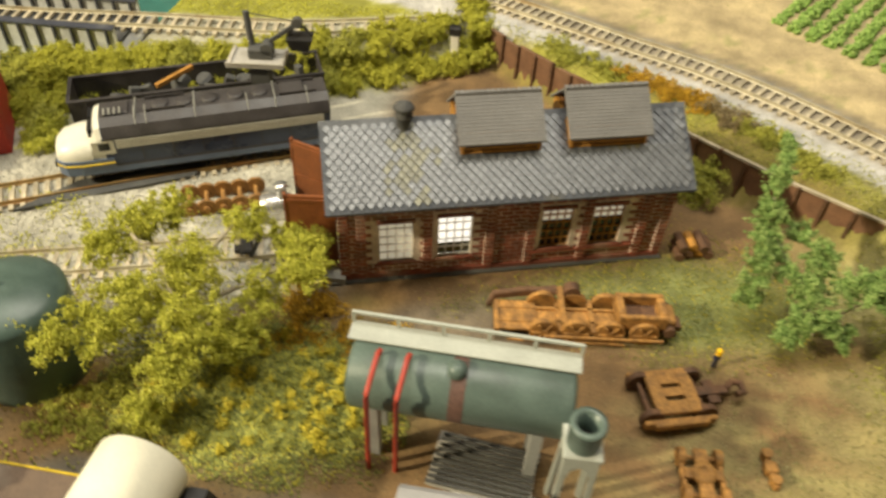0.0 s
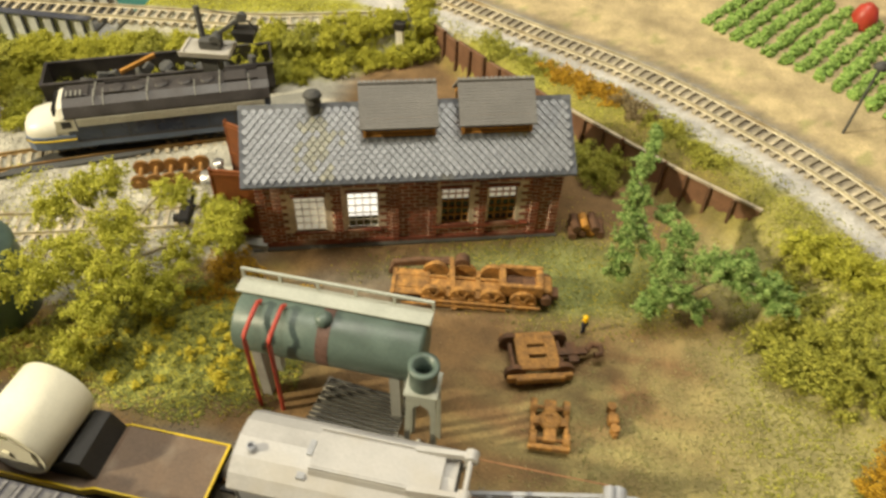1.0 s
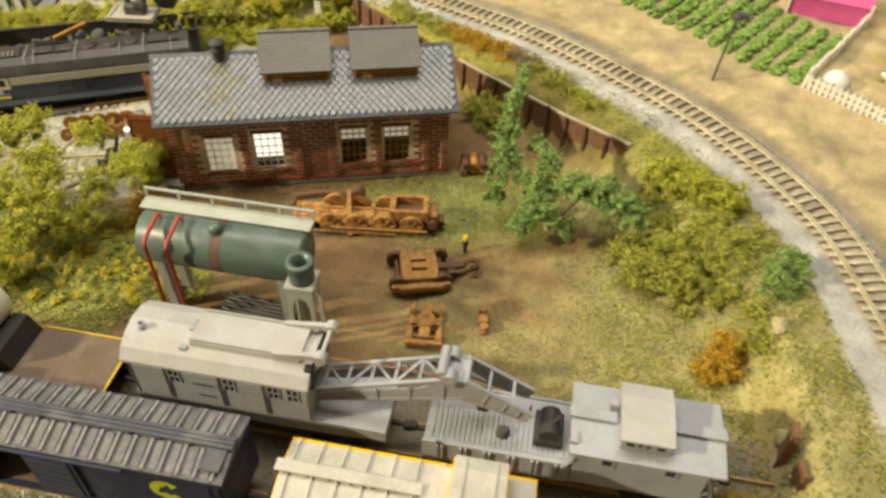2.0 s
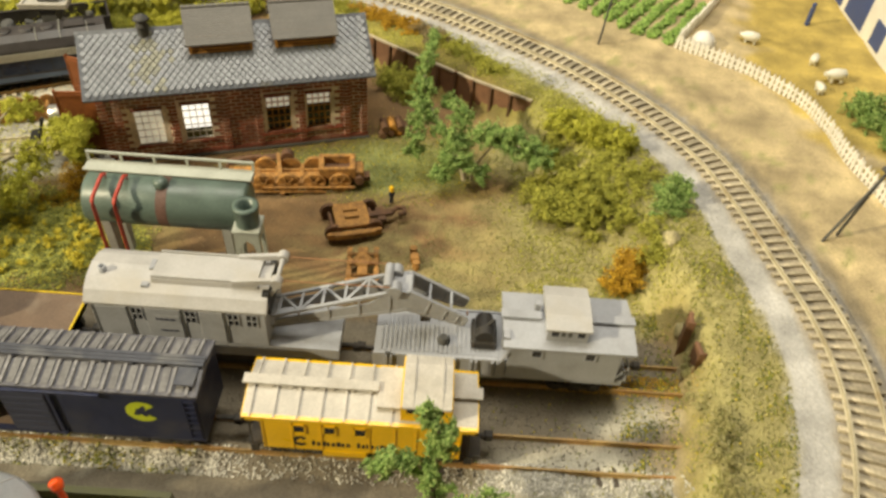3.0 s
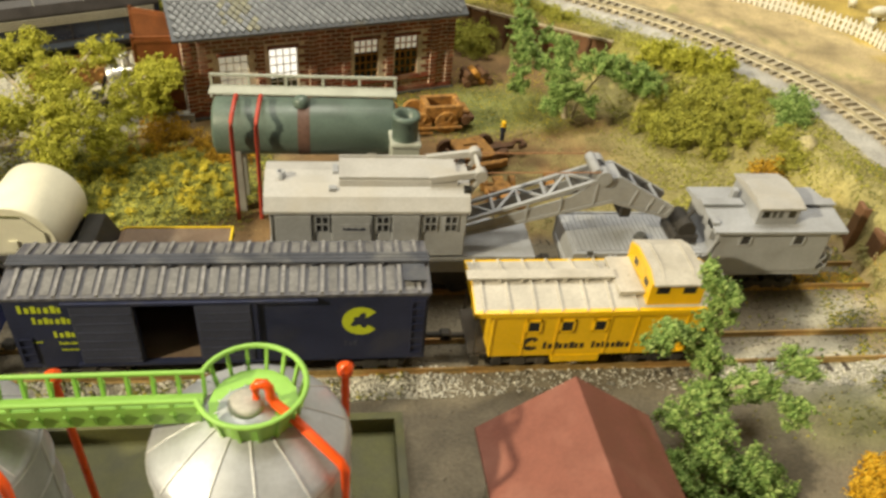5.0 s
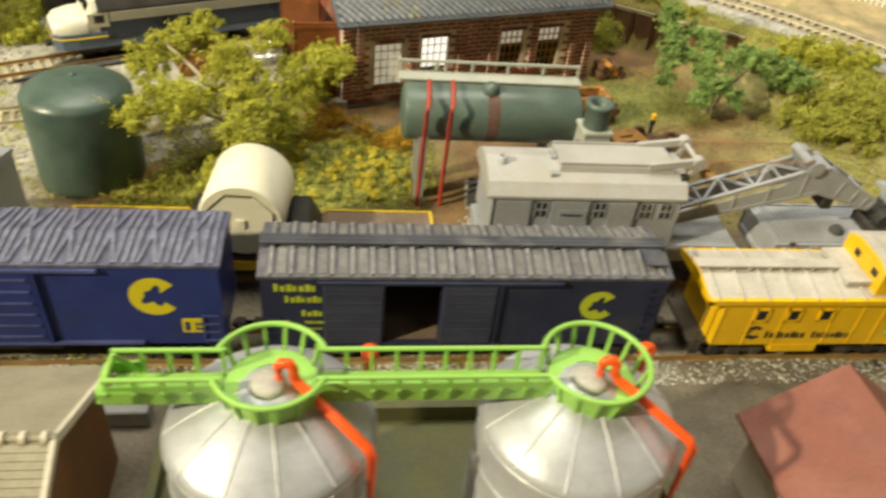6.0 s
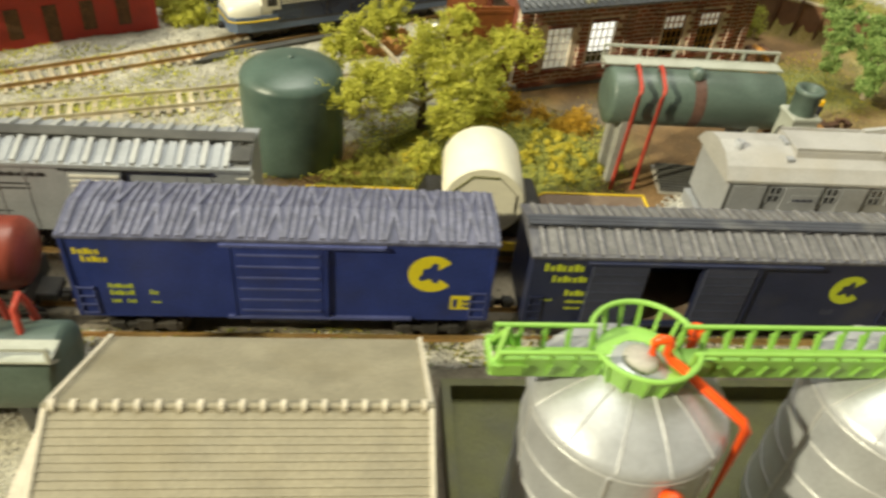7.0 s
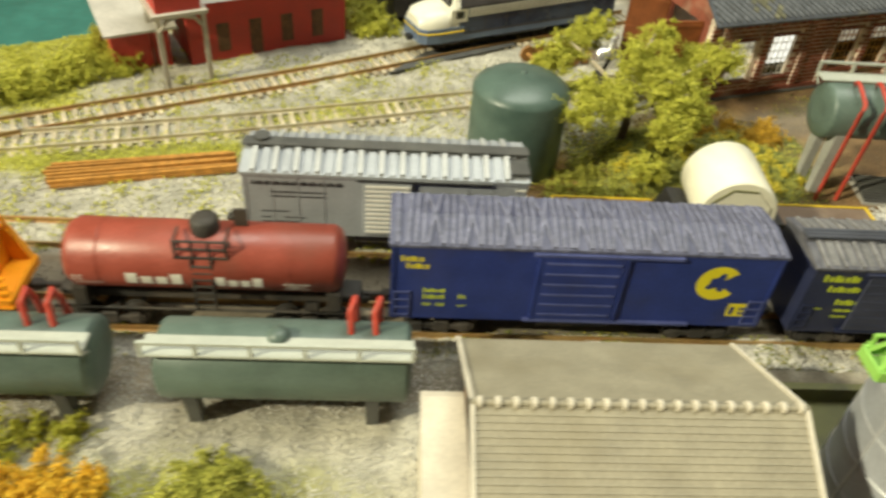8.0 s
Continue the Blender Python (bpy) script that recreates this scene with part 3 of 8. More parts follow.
Y1, Y2 = 1.25, 5.95
track("main_track", MAIN, 2.98, "single main line on pale ties curving along a raised ballast bed")
track("back_track", BACK, 2.05, "light rusty line behind the yard crossing a girder bridge")
track("siding_track", straight(-30, Y1, 47.0, Y1), -0.02, "rusty siding under the blue and yellow train", "tie_dark", "rail_rust")
track("yard_siding_track", straight(-30, Y2, 47.0, Y2), -0.02, "rusty siding under the grey crane train", "tie_dark", "rail_rust")
track("engine_house_track", curve_through([(-31, 11.2), (-24.6, 12.7), (-13, 15.6), (-2.3, 18.7), (6, 21.3), (16, 24.7)], 0.6), 0.05, "yard track running into the brick engine house")
track("locomotive_track", curve_through([(-31, 11.0), (-25, 14.1), (-12, 20.4), (-7, 23.0), (-3, 25.2), (2, 27.9), (12, 32.9)], 0.6), 0.05, "yard track under the parked diesel locomotive", rail="rail_rust")

# ---- rolling stock ----


def bogie(parent, x, y, z):
    """A two-axle freight truck under a car."""
    b = B()
    for s in (-1.05, 1.05):
        b.box(x - 1.25, x + 1.25, y + s - 0.09, y + s + 0.09, z + 0.35, z + 0.62, bevel=0.04)
        for k in (-0.9, 0.9):
            b.box(x + k - 0.2, x + k + 0.2, y + s - 0.13, y + s + 0.13, z + 0.28, z + 0.7, bevel=0.04)
        b.box(x - 0.3, x + 0.3, y + s - 0.12, y + s + 0.12, z + 0.25, z + 0.8, bevel=0.04)
    b.box(x - 0.25, x + 0.25, y - 1.05, y + 1.05, z + 0.5, z + 0.85)
    t = part("truck", b, "undercarriage", parent)
    for k in (-0.9, 0.9):
        w = B()
        w.rod((x + k, y - 1.0, z + 0.48), (x + k, y + 1.0, z + 0.48), 0.08, 8)
        for s in (-1, 1):
            w.rod((x + k, y + s * 0.70, z + 0.48), (x + k, y + s * 0.92, z + 0.48), 0.47, 18)
            w.rod((x + k, y + s * 0.62, z + 0.48), (x + k, y + s * 0.70, z + 0.48), 0.55, 18)
        part("wheelset", w, "undercarriage", t)
    return t


def coupler(parent, x, y, z, way):
    b = B()
    b.box(min(x, x + way * 0.9), max(x, x + way * 0.9), y - 0.1, y + 0.1, z, z + 0.22, bevel=0.03)
    b.box(min(x + way * 0.8, x + way * 1.2), max(x + way * 0.8, x + way * 1.2), y - 0.2, y + 0.2, z - 0.06, z + 0.3, bevel=0.05)
    part("coupler", b, "undercarriage", parent)


def roof_poly(w, z0, rise):
    """Half-section of a car's roof, across y."""
    return [(-0.08, z0 - 0.12), (w + 0.08, z0 - 0.12), (w + 0.08, z0), (w / 2, z0 + rise), (-0.08, z0)]


def letter_c(parent, x, z, r, y, material):
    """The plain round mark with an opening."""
    b = B()
    n = 22
    a0, a1 = radians(38), radians(322)
    out, inn = [], []
    for i in range(n + 1):
        a = a0 + (a1 - a0) * i / n
        k = 0.45 + 0.10 * math.cos(5 * a) - 0.10 * math.sin(3 * a + 0.5)
        out.append((x + r * math.cos(a), y, z + r * math.sin(a)))
        inn.append((x + r * k * math.cos(a), y, z + r * k * math.sin(a)))
    b.rings([[p for p in out], [p for p in inn]], close=False, cap=False, smooth=False)
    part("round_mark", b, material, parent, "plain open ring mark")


def bars(parent, x0, z0, rows, y, material, name="lettering"):
    """Unreadable or brand writing, as plain bars: rows of (x, z, length, height)."""
    b = B()
    for x, z, l, h in rows:
        n = max(1, round(l / (h * 0.62)))
        for k in range(n):
            up = h * (1.0 if k == 0 else 0.72 + 0.2 * ((k * 5 + 2) % 3 == 0))
            b.box(x0 + x + k * l / n, x0 + x + (k + 0.55 + 0.25 * ((k * 7) % 3) / 2) * l / n, y - 0.008, y + 0.004, z0 + z, z0 + z + up)
    part(name, b, material, parent)


def ladder(parent, x, y, z0, z1, w, n, material):
    """Two side rails with each rung a piece of its own."""
    b = B()
    b.box(x - w / 2 - 0.025, x - w / 2 + 0.025, y - 0.06, y - 0.01, z0 - 0.05, z1 + 0.05)
    rail = part("ladder", b, material, parent)
    boxes("ladder_rail", [(x + w / 2 - 0.025, x + w / 2 + 0.025, y - 0.06, y - 0.01, z0 - 0.05, z1 + 0.05)], material, rail)
    boxes("rung", [(x - w / 2, x + w / 2, y - 0.08, y - 0.03, z0 + (z1 - z0) * k / (n - 1) - 0.025, z0 + (z1 - z0) * k / (n - 1) + 0.025) for k in range(n)], material, rail)


def body_shell(b, x0, x1, w, z0, z1, hole=None):
    """Car body walls with thickness; hole = (xa, xb, za, zb) on the near side goes through."""
    t = 0.12
    b.box(x0, x1, w - t, w, z0, z1)
    b.box(x0, x0 + t, t, w - t, z0, z1)
    b.box(x1 - t, x1, t, w - t, z0, z1)
    b.box(x0, x1, 0, w, z0 - 0.12, z0)
    if hole:
        xa, xb, za, zb = hole
        b.box(x0, xa, 0, t, z0, z1)
        b.box(xb, x1, 0, t, z0, z1)
        b.box(xa, xb, 0, t, zb, z1)
        b.box(xa, xb, 0, t, z0, za)
    else:
        b.box(x0, x1, 0, t, z0, z1)


def boxcar(name, x0, x1, y, z0, z1, w, rise, label, body, roof, walk, group):
    t = thing(name, x0, y, 0, 0, label, "freight car", group)
    L = x1 - x0
    return t, L


def trucks_and_couplers(t, L, w, z=0.25, ends=True):
    bogie(t, 2.0, w / 2, z)
    bogie(t, L - 2.0, w / 2, z)
    b = B()
    b.box(0.3, L - 0.3, w / 2 - 0.35, w / 2 + 0.35, z + 0.75, z + 1.35)
    b.box(L / 2 - 1.4, L / 2 + 1.4, 0.35, w - 0.35, z + 0.7, z + 1.1)
    part("underframe", b, "undercarriage", t)
    if ends:
        coupler(t, 0, w / 2, z + 0.75, -1)
        coupler(t, L, w / 2, z + 0.75, 1)


TR1 = "cars of the front train"
TR2 = "cars of the second train"

# blue boxcar with the diagonal-panel roof
W = 2.9
t, L = boxcar("boxcar", -5.0, 9.15, 0, 1.65, 5.1, W, 0.25, "royal blue boxcar with closed door and pale weathered diagonal-ribbed roof", "blue", "blue_roof", False, TR1)
b = B()
b.box(0, L, 0, W, 1.55, 5.1)
part("body", b, "blue", t)
b = B()
b.prism([(-0.06, 5.02), (W + 0.06, 5.02), (W + 0.06, 5.14), (W / 2, 5.36), (-0.06, 5.14)], -0.08, L + 0.08, "X")
roof = part("roof", b, "blue_roof", t)
def on_roof(x0, x1):
    """The two halves of a rib that crosses the roof from near eave to far eave."""
    xm = (x0 + x1) / 2
    return [((x0, 0.0, 5.17), (xm, W / 2, 5.385)), ((xm, W / 2, 5.385), (x1, W, 5.17))]


ribs, thin = [], []
n = 10
for k in range(n):
    xa = 0.55 + (L - 1.1) * k / n
    p = (L - 1.1) / n
    for q in (0.0, 0.2, 0.4):
        ribs += on_roof(xa + p * q, xa + p * (q + 0.12))
    thin += on_roof(xa + p * 0.52, xa + p * 0.98)
    thin += on_roof(xa + p * 0.94, xa + p * 0.56)
ribs += on_roof(L - 0.5, L - 0.45) + on_roof(L - 0.2, L - 0.2) + on_roof(0.2, 0.2)
each("roof_rib", ribs, 0.15, 0.1, "rib_blue", roof)
each("roof_rib", thin, 0.13, 0.12, "rib_blue", roof)
b = B()
b.box(5.35, 8.35, -0.10, 0.0, 1.75, 4.85, bevel=0.03)
d = part("door", b, "blue", t)
b = B()
for k in range(6):
    b.box(5.5, 8.2, -0.15, -0.1, 2.0 + 0.5 * k, 2.07 + 0.5 * k)
part("door_rib", b, "blue_edge", d)
boxes("door_track", [(5.0, 10.4, -0.15, 0, 4.86, 4.98), (5.0, 11.4, -0.13, 0, 1.62, 1.72)], "blue_edge", t)
boxes("door_post", [(x - 0.06, x + 0.06, -0.12, 0, 1.73, 4.85) for x in (5.28, 8.42)], "blue", t)
boxes("corner_post", [(x - 0.06, x + 0.06, -0.05, 0.0, 1.65, 5.0) for x in (0.06, L - 0.06)], "blue", t)
letter_c(t, 12.0, 3.75, 0.82, -0.012, "logo_yellow")
b = B()
b.box(12.75, 13.5, -0.01, 0.0, 2.1, 2.75)
pl = part("square_panel", b, "logo_yellow", t)
bars(t, 12.84, 2.2, [(0, 0, 0.25, 0.4), (0.34, 0.24, 0.25, 0.14), (0.34, 0.02, 0.25, 0.14)], -0.02, "blue")
bars(t, 0.35, 4.0, [(0, 0.35, 0.85, 0.26), (0.2, 0.02, 0.85, 0.26)], -0.006, "logo_yellow")
bars(t, 1.2, 2.2, [(0, 0.68, 0.8, 0.2), (0, 0.36, 0.8, 0.22), (0, 0, 0.3, 0.16), (0.5, 0, 0.3, 0.16), (1.3, 0.4, 0.3, 0.2), (1.3, 0.0, 0.3, 0.08)], -0.006, "logo_lime")
ladder(t, 0.42, 0, 1.75, 2.9, 0.55, 4, "blue_edge")
ladder(t, L - 0.42, 0, 1.75, 2.9, 0.55, 4, "blue_edge")
trucks_and_couplers(t, L, W)

# navy boxcar with the open door
t, L = boxcar("boxcar", 10.45, 24.75, 0, 1.5, 4.6, W, 0.35, "navy boxcar with open sliding door and grey ribbed roof", "navy", "navy_roof", True, TR1)
b = B()
body_shell(b, 0, L, W, 1.5, 4.65, (4.2, 6.15, 1.6, 4.4))
part("body", b, "navy", t)
b = B()
b.box(0.1, L - 0.1, 0.1, W - 0.1, 1.5, 1.62)
part("floor", b, "deck", t)
b = B()
b.prism([(-0.06, 4.58), (W + 0.06, 4.58), (W + 0.06, 4.7), (W / 2, 5.02), (-0.06, 4.7)], -0.08, L + 0.08, "X")
roof = part("roof", b, "navy_roof", t)
each("roof_rib", [((0.35 + (L - 0.7) * k / 20, ya, 4.73), (0.35 + (L - 0.7) * k / 20, yb, 4.99)) for k in range(21) for ya, yb in ((0.0, W / 2 - 0.3), (W, W / 2 + 0.3))], 0.12, 0.14, "rib_grey", roof)
each("roof_panel", [((0.71 + (L - 0.7) * k / 20, ya, 4.71), (0.71 + (L - 0.7) * k / 20, yb, 4.97)) for k in range(20) for ya, yb in ((0.08, W / 2 - 0.34), (W - 0.08, W / 2 + 0.34))], 0.3, 0.09, "panel_grey", roof)
b = B()
for s in (-0.19, 0, 0.19):
    b.box(-0.1, L + 0.1, W / 2 + s - 0.085, W / 2 + s + 0.085, 5.1, 5.18, bevel=0.02)
for k in range(12):
    x = 0.4 + (L - 0.8) * k / 11
    b.box(x - 0.06, x + 0.06, W / 2 - 0.3, W / 2 + 0.3, 4.98, 5.1)
b.box(L - 0.9, L - 0.1, 0.25, W / 2, 5.0, 5.06)
part("roof_walk", b, "girder", t)
for xa, xb in ((2.1, 4.15), (6.2, 8.1)):
    b = B()
    b.box(xa, xb, -0.13, -0.02, 1.6, 4.4, bevel=0.03)
    d = part("door", b, "navy_door", t)
    b = B()
    for k in range(6):
        b.box(xa + 0.1, xb - 0.1, -0.165, -0.13, 1.85 + 0.42 * k, 1.92 + 0.42 * k)
    part("door_rib", b, "navy_door", d)
boxes("door_track", [(1.9, 10.4, -0.18, 0, 4.42, 4.53), (1.9, 8.4, -0.16, 0, 1.5, 1.6)], "navy", t)
boxes("door_post", [(8.15, 8.3, -0.1, 0, 1.61, 4.41)], "navy", t)
letter_c(t, 11.9, 3.35, 0.68, -0.012, "logo_lime")
bars(t, 0.45, 2.0, [(0, 2.0, 1.45, 0.34), (0.35, 1.5, 1.3, 0.3), (0.9, 0.85, 0.95, 0.28), (1.0, 0.5, 0.8, 0.14), (1.0, 0.2, 0.6, 0.1), (0.1, 0.6, 0.4, 0.06)], -0.006, "logo_lime")
bars(t, 11.3, 2.1, [(0, 0, 0.5, 0.3)], -0.006, "navy_door")
ladder(t, L - 0.35, 0, 1.7, 4.3, 0.45, 8, "navy")
ladder(t, 0.35, 0, 1.7, 2.8, 0.45, 4, "navy")
trucks_and_couplers(t, L, W)

# red tank car
t = thing("tank_car", -17.3, 0, 0, 0, "oxide red single-dome tank car with black underframe", "tank car", TR1)
L = 11.2
b = B()
r, zc = 1.28, 3.1
b.lathe((0.75, 1.45, zc), [(0.25, -0.22), (0.8, -0.14), (1.12, 0.0), (r, 0.25), (r, 9.45), (1.12, 9.7), (0.8, 9.84), (0.25, 9.92)], 40, "X")
part("tank", b, "tank_red", t)
b = B()
for x in (1.9, 8.6):
    b.lathe((x, 1.45, zc), [(r + 0.015, 0), (r + 0.015, 0.06)], 40, "X", cap=False)
part("seam", b, "tank_red", t)
b = B()
b.lathe((5.6, 1.45, zc + 1.1), [(0.52, 0), (0.52, 0.55), (0.42, 0.66), (0.2, 0.72)], 20)
part("dome", b, "undercarriage", t, "blackened manway dome")
def cage_bar(p, q, r=0.05):
    c = B()
    c.rod(p, q, r, 6)
    return c


b = B()
b.box(4.65, 6.55, 0.35, 1.1, 3.78, 3.86)
deck = part("platform", b, "undercarriage", t)
for x in (4.7, 5.3, 5.9, 6.5):
    part("railing_post", cage_bar((x, 0.4, 3.8), (x, 0.4, 4.55)), "undercarriage", deck)
for z in (4.2, 4.55):
    part("railing_bar", cage_bar((4.7, 0.4, z), (6.5, 0.4, z)), "undercarriage", deck)
    for x in (4.7, 6.5):
        part("railing_bar", cage_bar((x, 0.4, z), (x, 1.2, z)), "undercarriage", deck)
for x in (5.25, 5.95):
    part("ladder_rail", cage_bar((x, 0.08, 1.6), (x, 0.3, 3.8), 0.06), "undercarriage", t)
for k in range(7):
    part("ladder_rung", cage_bar((5.25, 0.1 + 0.02 * k, 1.75 + 0.3 * k), (5.95, 0.1 + 0.02 * k, 1.75 + 0.3 * k), 0.045), "undercarriage", t)
b = B()
b.box(6.6, 7.1, 1.6, 1.7, 4.3, 5.1)
part("brake_stand", b, "undercarriage", t)
b = B()
b.box(0, L, 0.95, 1.95, 1.25, 1.6, bevel=0.05)
for x in (1.0, L - 1.0):
    b.box(x - 0.25, x + 0.25, 0.35, 2.55, 1.4, 2.2)
    b.rod((x - 0.9, 0.15, 1.5), (x + 0.9, 0.15, 1.5), 0.06, 6)
b.rod((0.1, 0.15, 1.5), (L - 0.1, 0.15, 1.5), 0.06, 6)
part("underframe", b, "undercarriage", t)
rows = [(2.9, -0.26, 2.1, 0.66), (6.05, -0.32, 1.75, 0.62), (8.45, -0.1, 0.95, 0.12), (8.6, -0.28, 0.6, 0.1), (8.45, -0.46, 0.95, 0.12), (1.0, 0.1, 0.4, 0.1), (1.0, -0.08, 0.4, 0.1), (1.1, -0.3, 1.0, 0.1)]
b = B()
for x, dz, l, h in rows:
    n = max(1, round(l / (h * 0.75)))
    a0, a1 = math.asin((-0.25 + dz) / (r + 0.3)), math.asin((-0.25 + dz + h) / (r + 0.3))
    for k in range(n):
        up = a0 + (a1 - a0) * (1.0 if k in (0, 3) else 0.75)
        b.rings([[(xx, 1.45 - (r + 0.02) * math.cos(a), zc + (r + 0.02) * math.sin(a)) for xx in (x + k * l / n, x + (k + 0.75) * l / n)] for a in np.linspace(a0, up, 6)], close=False, cap=False, smooth=False)
part("lettering", b, "logo_white", t)
bogie(t, 1.9, 1.45, 0.25)
bogie(t, L - 1.9, 1.45, 0.25)
coupler(t, 0, 1.45, 1.2, -1)
coupler(t, L, 1.45, 1.2, 1)

# orange work vehicle at the end of the train
t = thing("rail_crane_car", -25.0, 0, 0, 0, "bright orange rail maintenance vehicle with a lattice end", "freight car", TR1)
b = B()
b.box(0, 6.3, 0.1, 2.8, 1.2, 1.7, bevel=0.08)
b.box(0, 5.4, 0.25, 2.65, 1.7, 3.6, bevel=0.12)
b.prism([(0.6, 1.7), (6.2, 1.7), (5.7, 3.1), (0.6, 4.4)], 0.2, 0.5)
b.prism([(0.6, 1.7), (6.2, 1.7), (5.7, 3.1), (0.6, 4.4)], 2.4, 2.7)
part("body", b, "signal_orange", t)
b = B()
for k in range(5):
    b.box(5.9, 6.35, 0.05, 0.2, 1.3 + 0.35 * k, 1.4 + 0.35 * k)
b.rod((6.2, 0.2, 1.3), (5.2, 0.3, 4.6), 0.09, 8)
b.rod((6.2, 2.6, 1.3), (5.2, 2.5, 4.6), 0.09, 8)
b.rod((5.2, 0.3, 4.6), (5.2, 2.5, 4.6), 0.09, 8)
part("frame", b, "signal_orange", t)
bogie(t, 1.9, 1.45, 0.25)
bogie(t, 4.6, 1.45, 0.25)

# yellow caboose
t = thing("caboose", 26.5, 0, 0, 0, "bright yellow caboose with pale grey ribbed roof and cupola", "caboose", TR1)
L, W = 9.9, 2.9
b = B()
b.prism([(0, 1.3), (W, 1.3), (W, 3.55), (W / 2, 3.9), (0, 3.55)], 0.75, 9.25, "X")
body = part("body", b, "yellow", t)
boxes("body_rib", [(x, x + 0.06, -0.03, 0, 1.33, 3.44) for x in (0.75, 2.0, 3.25, 5.3, 6.4, 7.3, 8.4, 9.19)], "yellow", body)
boxes("tool_box", [(3.3, 5.2, -0.04, W + 0.04, 0.95, 1.3)], "yellow", t)
b = B()
b.prism([(-0.12, 3.45), (W + 0.12, 3.45), (W + 0.12, 3.68), (W / 2, 4.02), (-0.12, 3.68)], 0, L, "X")
part("roof_edge", b, "yellow", t)
b = B()
b.prism([(-0.02, 3.70), (W + 0.02, 3.70), (W / 2, 4.06)], 0.05, L - 0.05, "X")
roof = part("roof", b, "cab_roof", t)
each("roof_rib", [((0.35 + k * 0.98, ya, 3.72), (0.35 + k * 0.98, W / 2, 4.1)) for k in range(7) for ya in (-0.08, W + 0.08)], 0.07, 0.09, "cab_roof", roof)
boxes("roof_walk", [(-0.15, 5.6, W / 2 - 0.25, W / 2 + 0.25, 4.18, 4.26), (8.8, 10.05, W / 2 - 0.3, W / 2 + 0.3, 4.12, 4.2)], "cab_roof", t)
boxes("walk_support", [(0.2 + k * 0.85, 0.3 + k * 0.85, W / 2 - 0.25, W / 2 + 0.25, 4.0, 4.178) for k in range(7)], "cab_roof", t)
boxes("roof_hatch", [(5.6, 6.58, 0.5, W - 0.3, 3.95, 4.12)], "cab_roof", t)
b = B()
cw0, cw1 = 0.15, 2.75
b.prism([(cw0, 3.6), (cw1, 3.6), (cw1, 4.75), (W / 2 + 0.7, 5.0), (W / 2 - 0.7, 5.0), (cw0, 4.75)], 6.6, 8.75, "X")
cup = part("cupola", b, "yellow", t)
b = B()
b.prism([(cw0 - 0.1, 4.72), (cw0 - 0.08, 4.8), (W / 2 - 0.7, 5.08), (W / 2 + 0.7, 5.08), (cw1 + 0.08, 4.8), (cw1 + 0.1, 4.72), (W / 2 + 0.7, 5.0), (W / 2 - 0.7, 5.0)], 6.66, 8.7, "X")
part("cupola_roof", b, "cab_roof", cup)
b = B()
for x in (7.05, 8.25):
    b.prism([(cw0 - 0.1, 4.8), (W / 2 - 0.7, 5.14), (W / 2 + 0.7, 5.14), (cw1 + 0.1, 4.8), (W / 2 + 0.7, 5.06), (W / 2 - 0.7, 5.06)], x, x + 0.08, "X")
part("cupola_rib", b, "cab_roof", cup)
for x in (6.85, 7.9):
    b = B()
    b.box(x, x + 0.5, cw0 - 0.012, cw0 + 0.02, 4.3, 4.6)
    part("window_pane", b, "glass", cup)
for y in (0.5, 1.7):
    b = B()
    b.box(6.588, 6.62, y, y + 0.35, 4.3, 4.6)
    part("window_pane", b, "glass", cup)
for x in (2.15, 3.45, 4.75):
    b = B()
    b.box(x - 0.1, x + 0.5, -0.05, 0.0, 2.55, 2.62)
    b.box(x - 0.1, x + 0.5, -0.05, 0.0, 3.12, 3.19)
    b.box(x - 0.1, x - 0.02, -0.05, 0.0, 2.55, 3.19)
    b.box(x + 0.42, x + 0.5, -0.05, 0.0, 2.55, 3.19)
    f = part("window_frame", b, "yellow", body)
    b = B()
    b.box(x - 0.02, x + 0.42, -0.016, 0.03, 2.62, 3.12)
    part("window_pane", b, "glass", body)
bars(t, 2.2, 1.62, [(0.65, 0.05, 1.7, 0.36), (2.6, 0.05, 1.6, 0.34), (2.55, 1.1, 0.35, 0.3)], -0.006, "logo_black")
letter_c(t, 2.35, 1.95, 0.36, -0.012, "logo_black")
b = B()
for x in (0.1, 9.5):
    b.box(x, x + 0.35, 0.1, 0.2, 0.75, 1.25)
    b.box(x, x + 0.35, 0.1, 0.5, 0.75, 0.8)
    b.box(x - 0.1, x + 0.7, 0.2, W - 0.2, 1.15, 1.3)
    for y in (0.15, W - 0.15):
        b.rod((x + 0.1, y, 1.3), (x + 0.1, y, 3.6), 0.04, 6)
b.box(0.3, L - 0.3, 1.1, 1.8, 0.9, 1.2)
part("end_platform", b, "undercarriage", t)
b = B()
for k in range(5):
    for x in (0.0, 9.8):
        b.box(x, x + 0.1, -0.16 + 0.0, 0.0, 3.48 + 0.001 * k, 3.62)
b.tube([(9.2, -0.05, 2.6), (9.0, -0.05, 1.8), (8.5, -0.05, 1.45), (8.1, -0.05, 1.4)], 0.05, 6)
part("grab_rail", b, "yellow", t)
bogie(t, 2.1, W / 2, 0.2)
bogie(t, L - 2.1, W / 2, 0.2)
coupler(t, 0.3, W / 2, 0.95, -1)
coupler(t, L - 0.3, W / 2, 0.95, 1)

# ---- second train ----
W = 2.9
YB = Y2 - W / 2

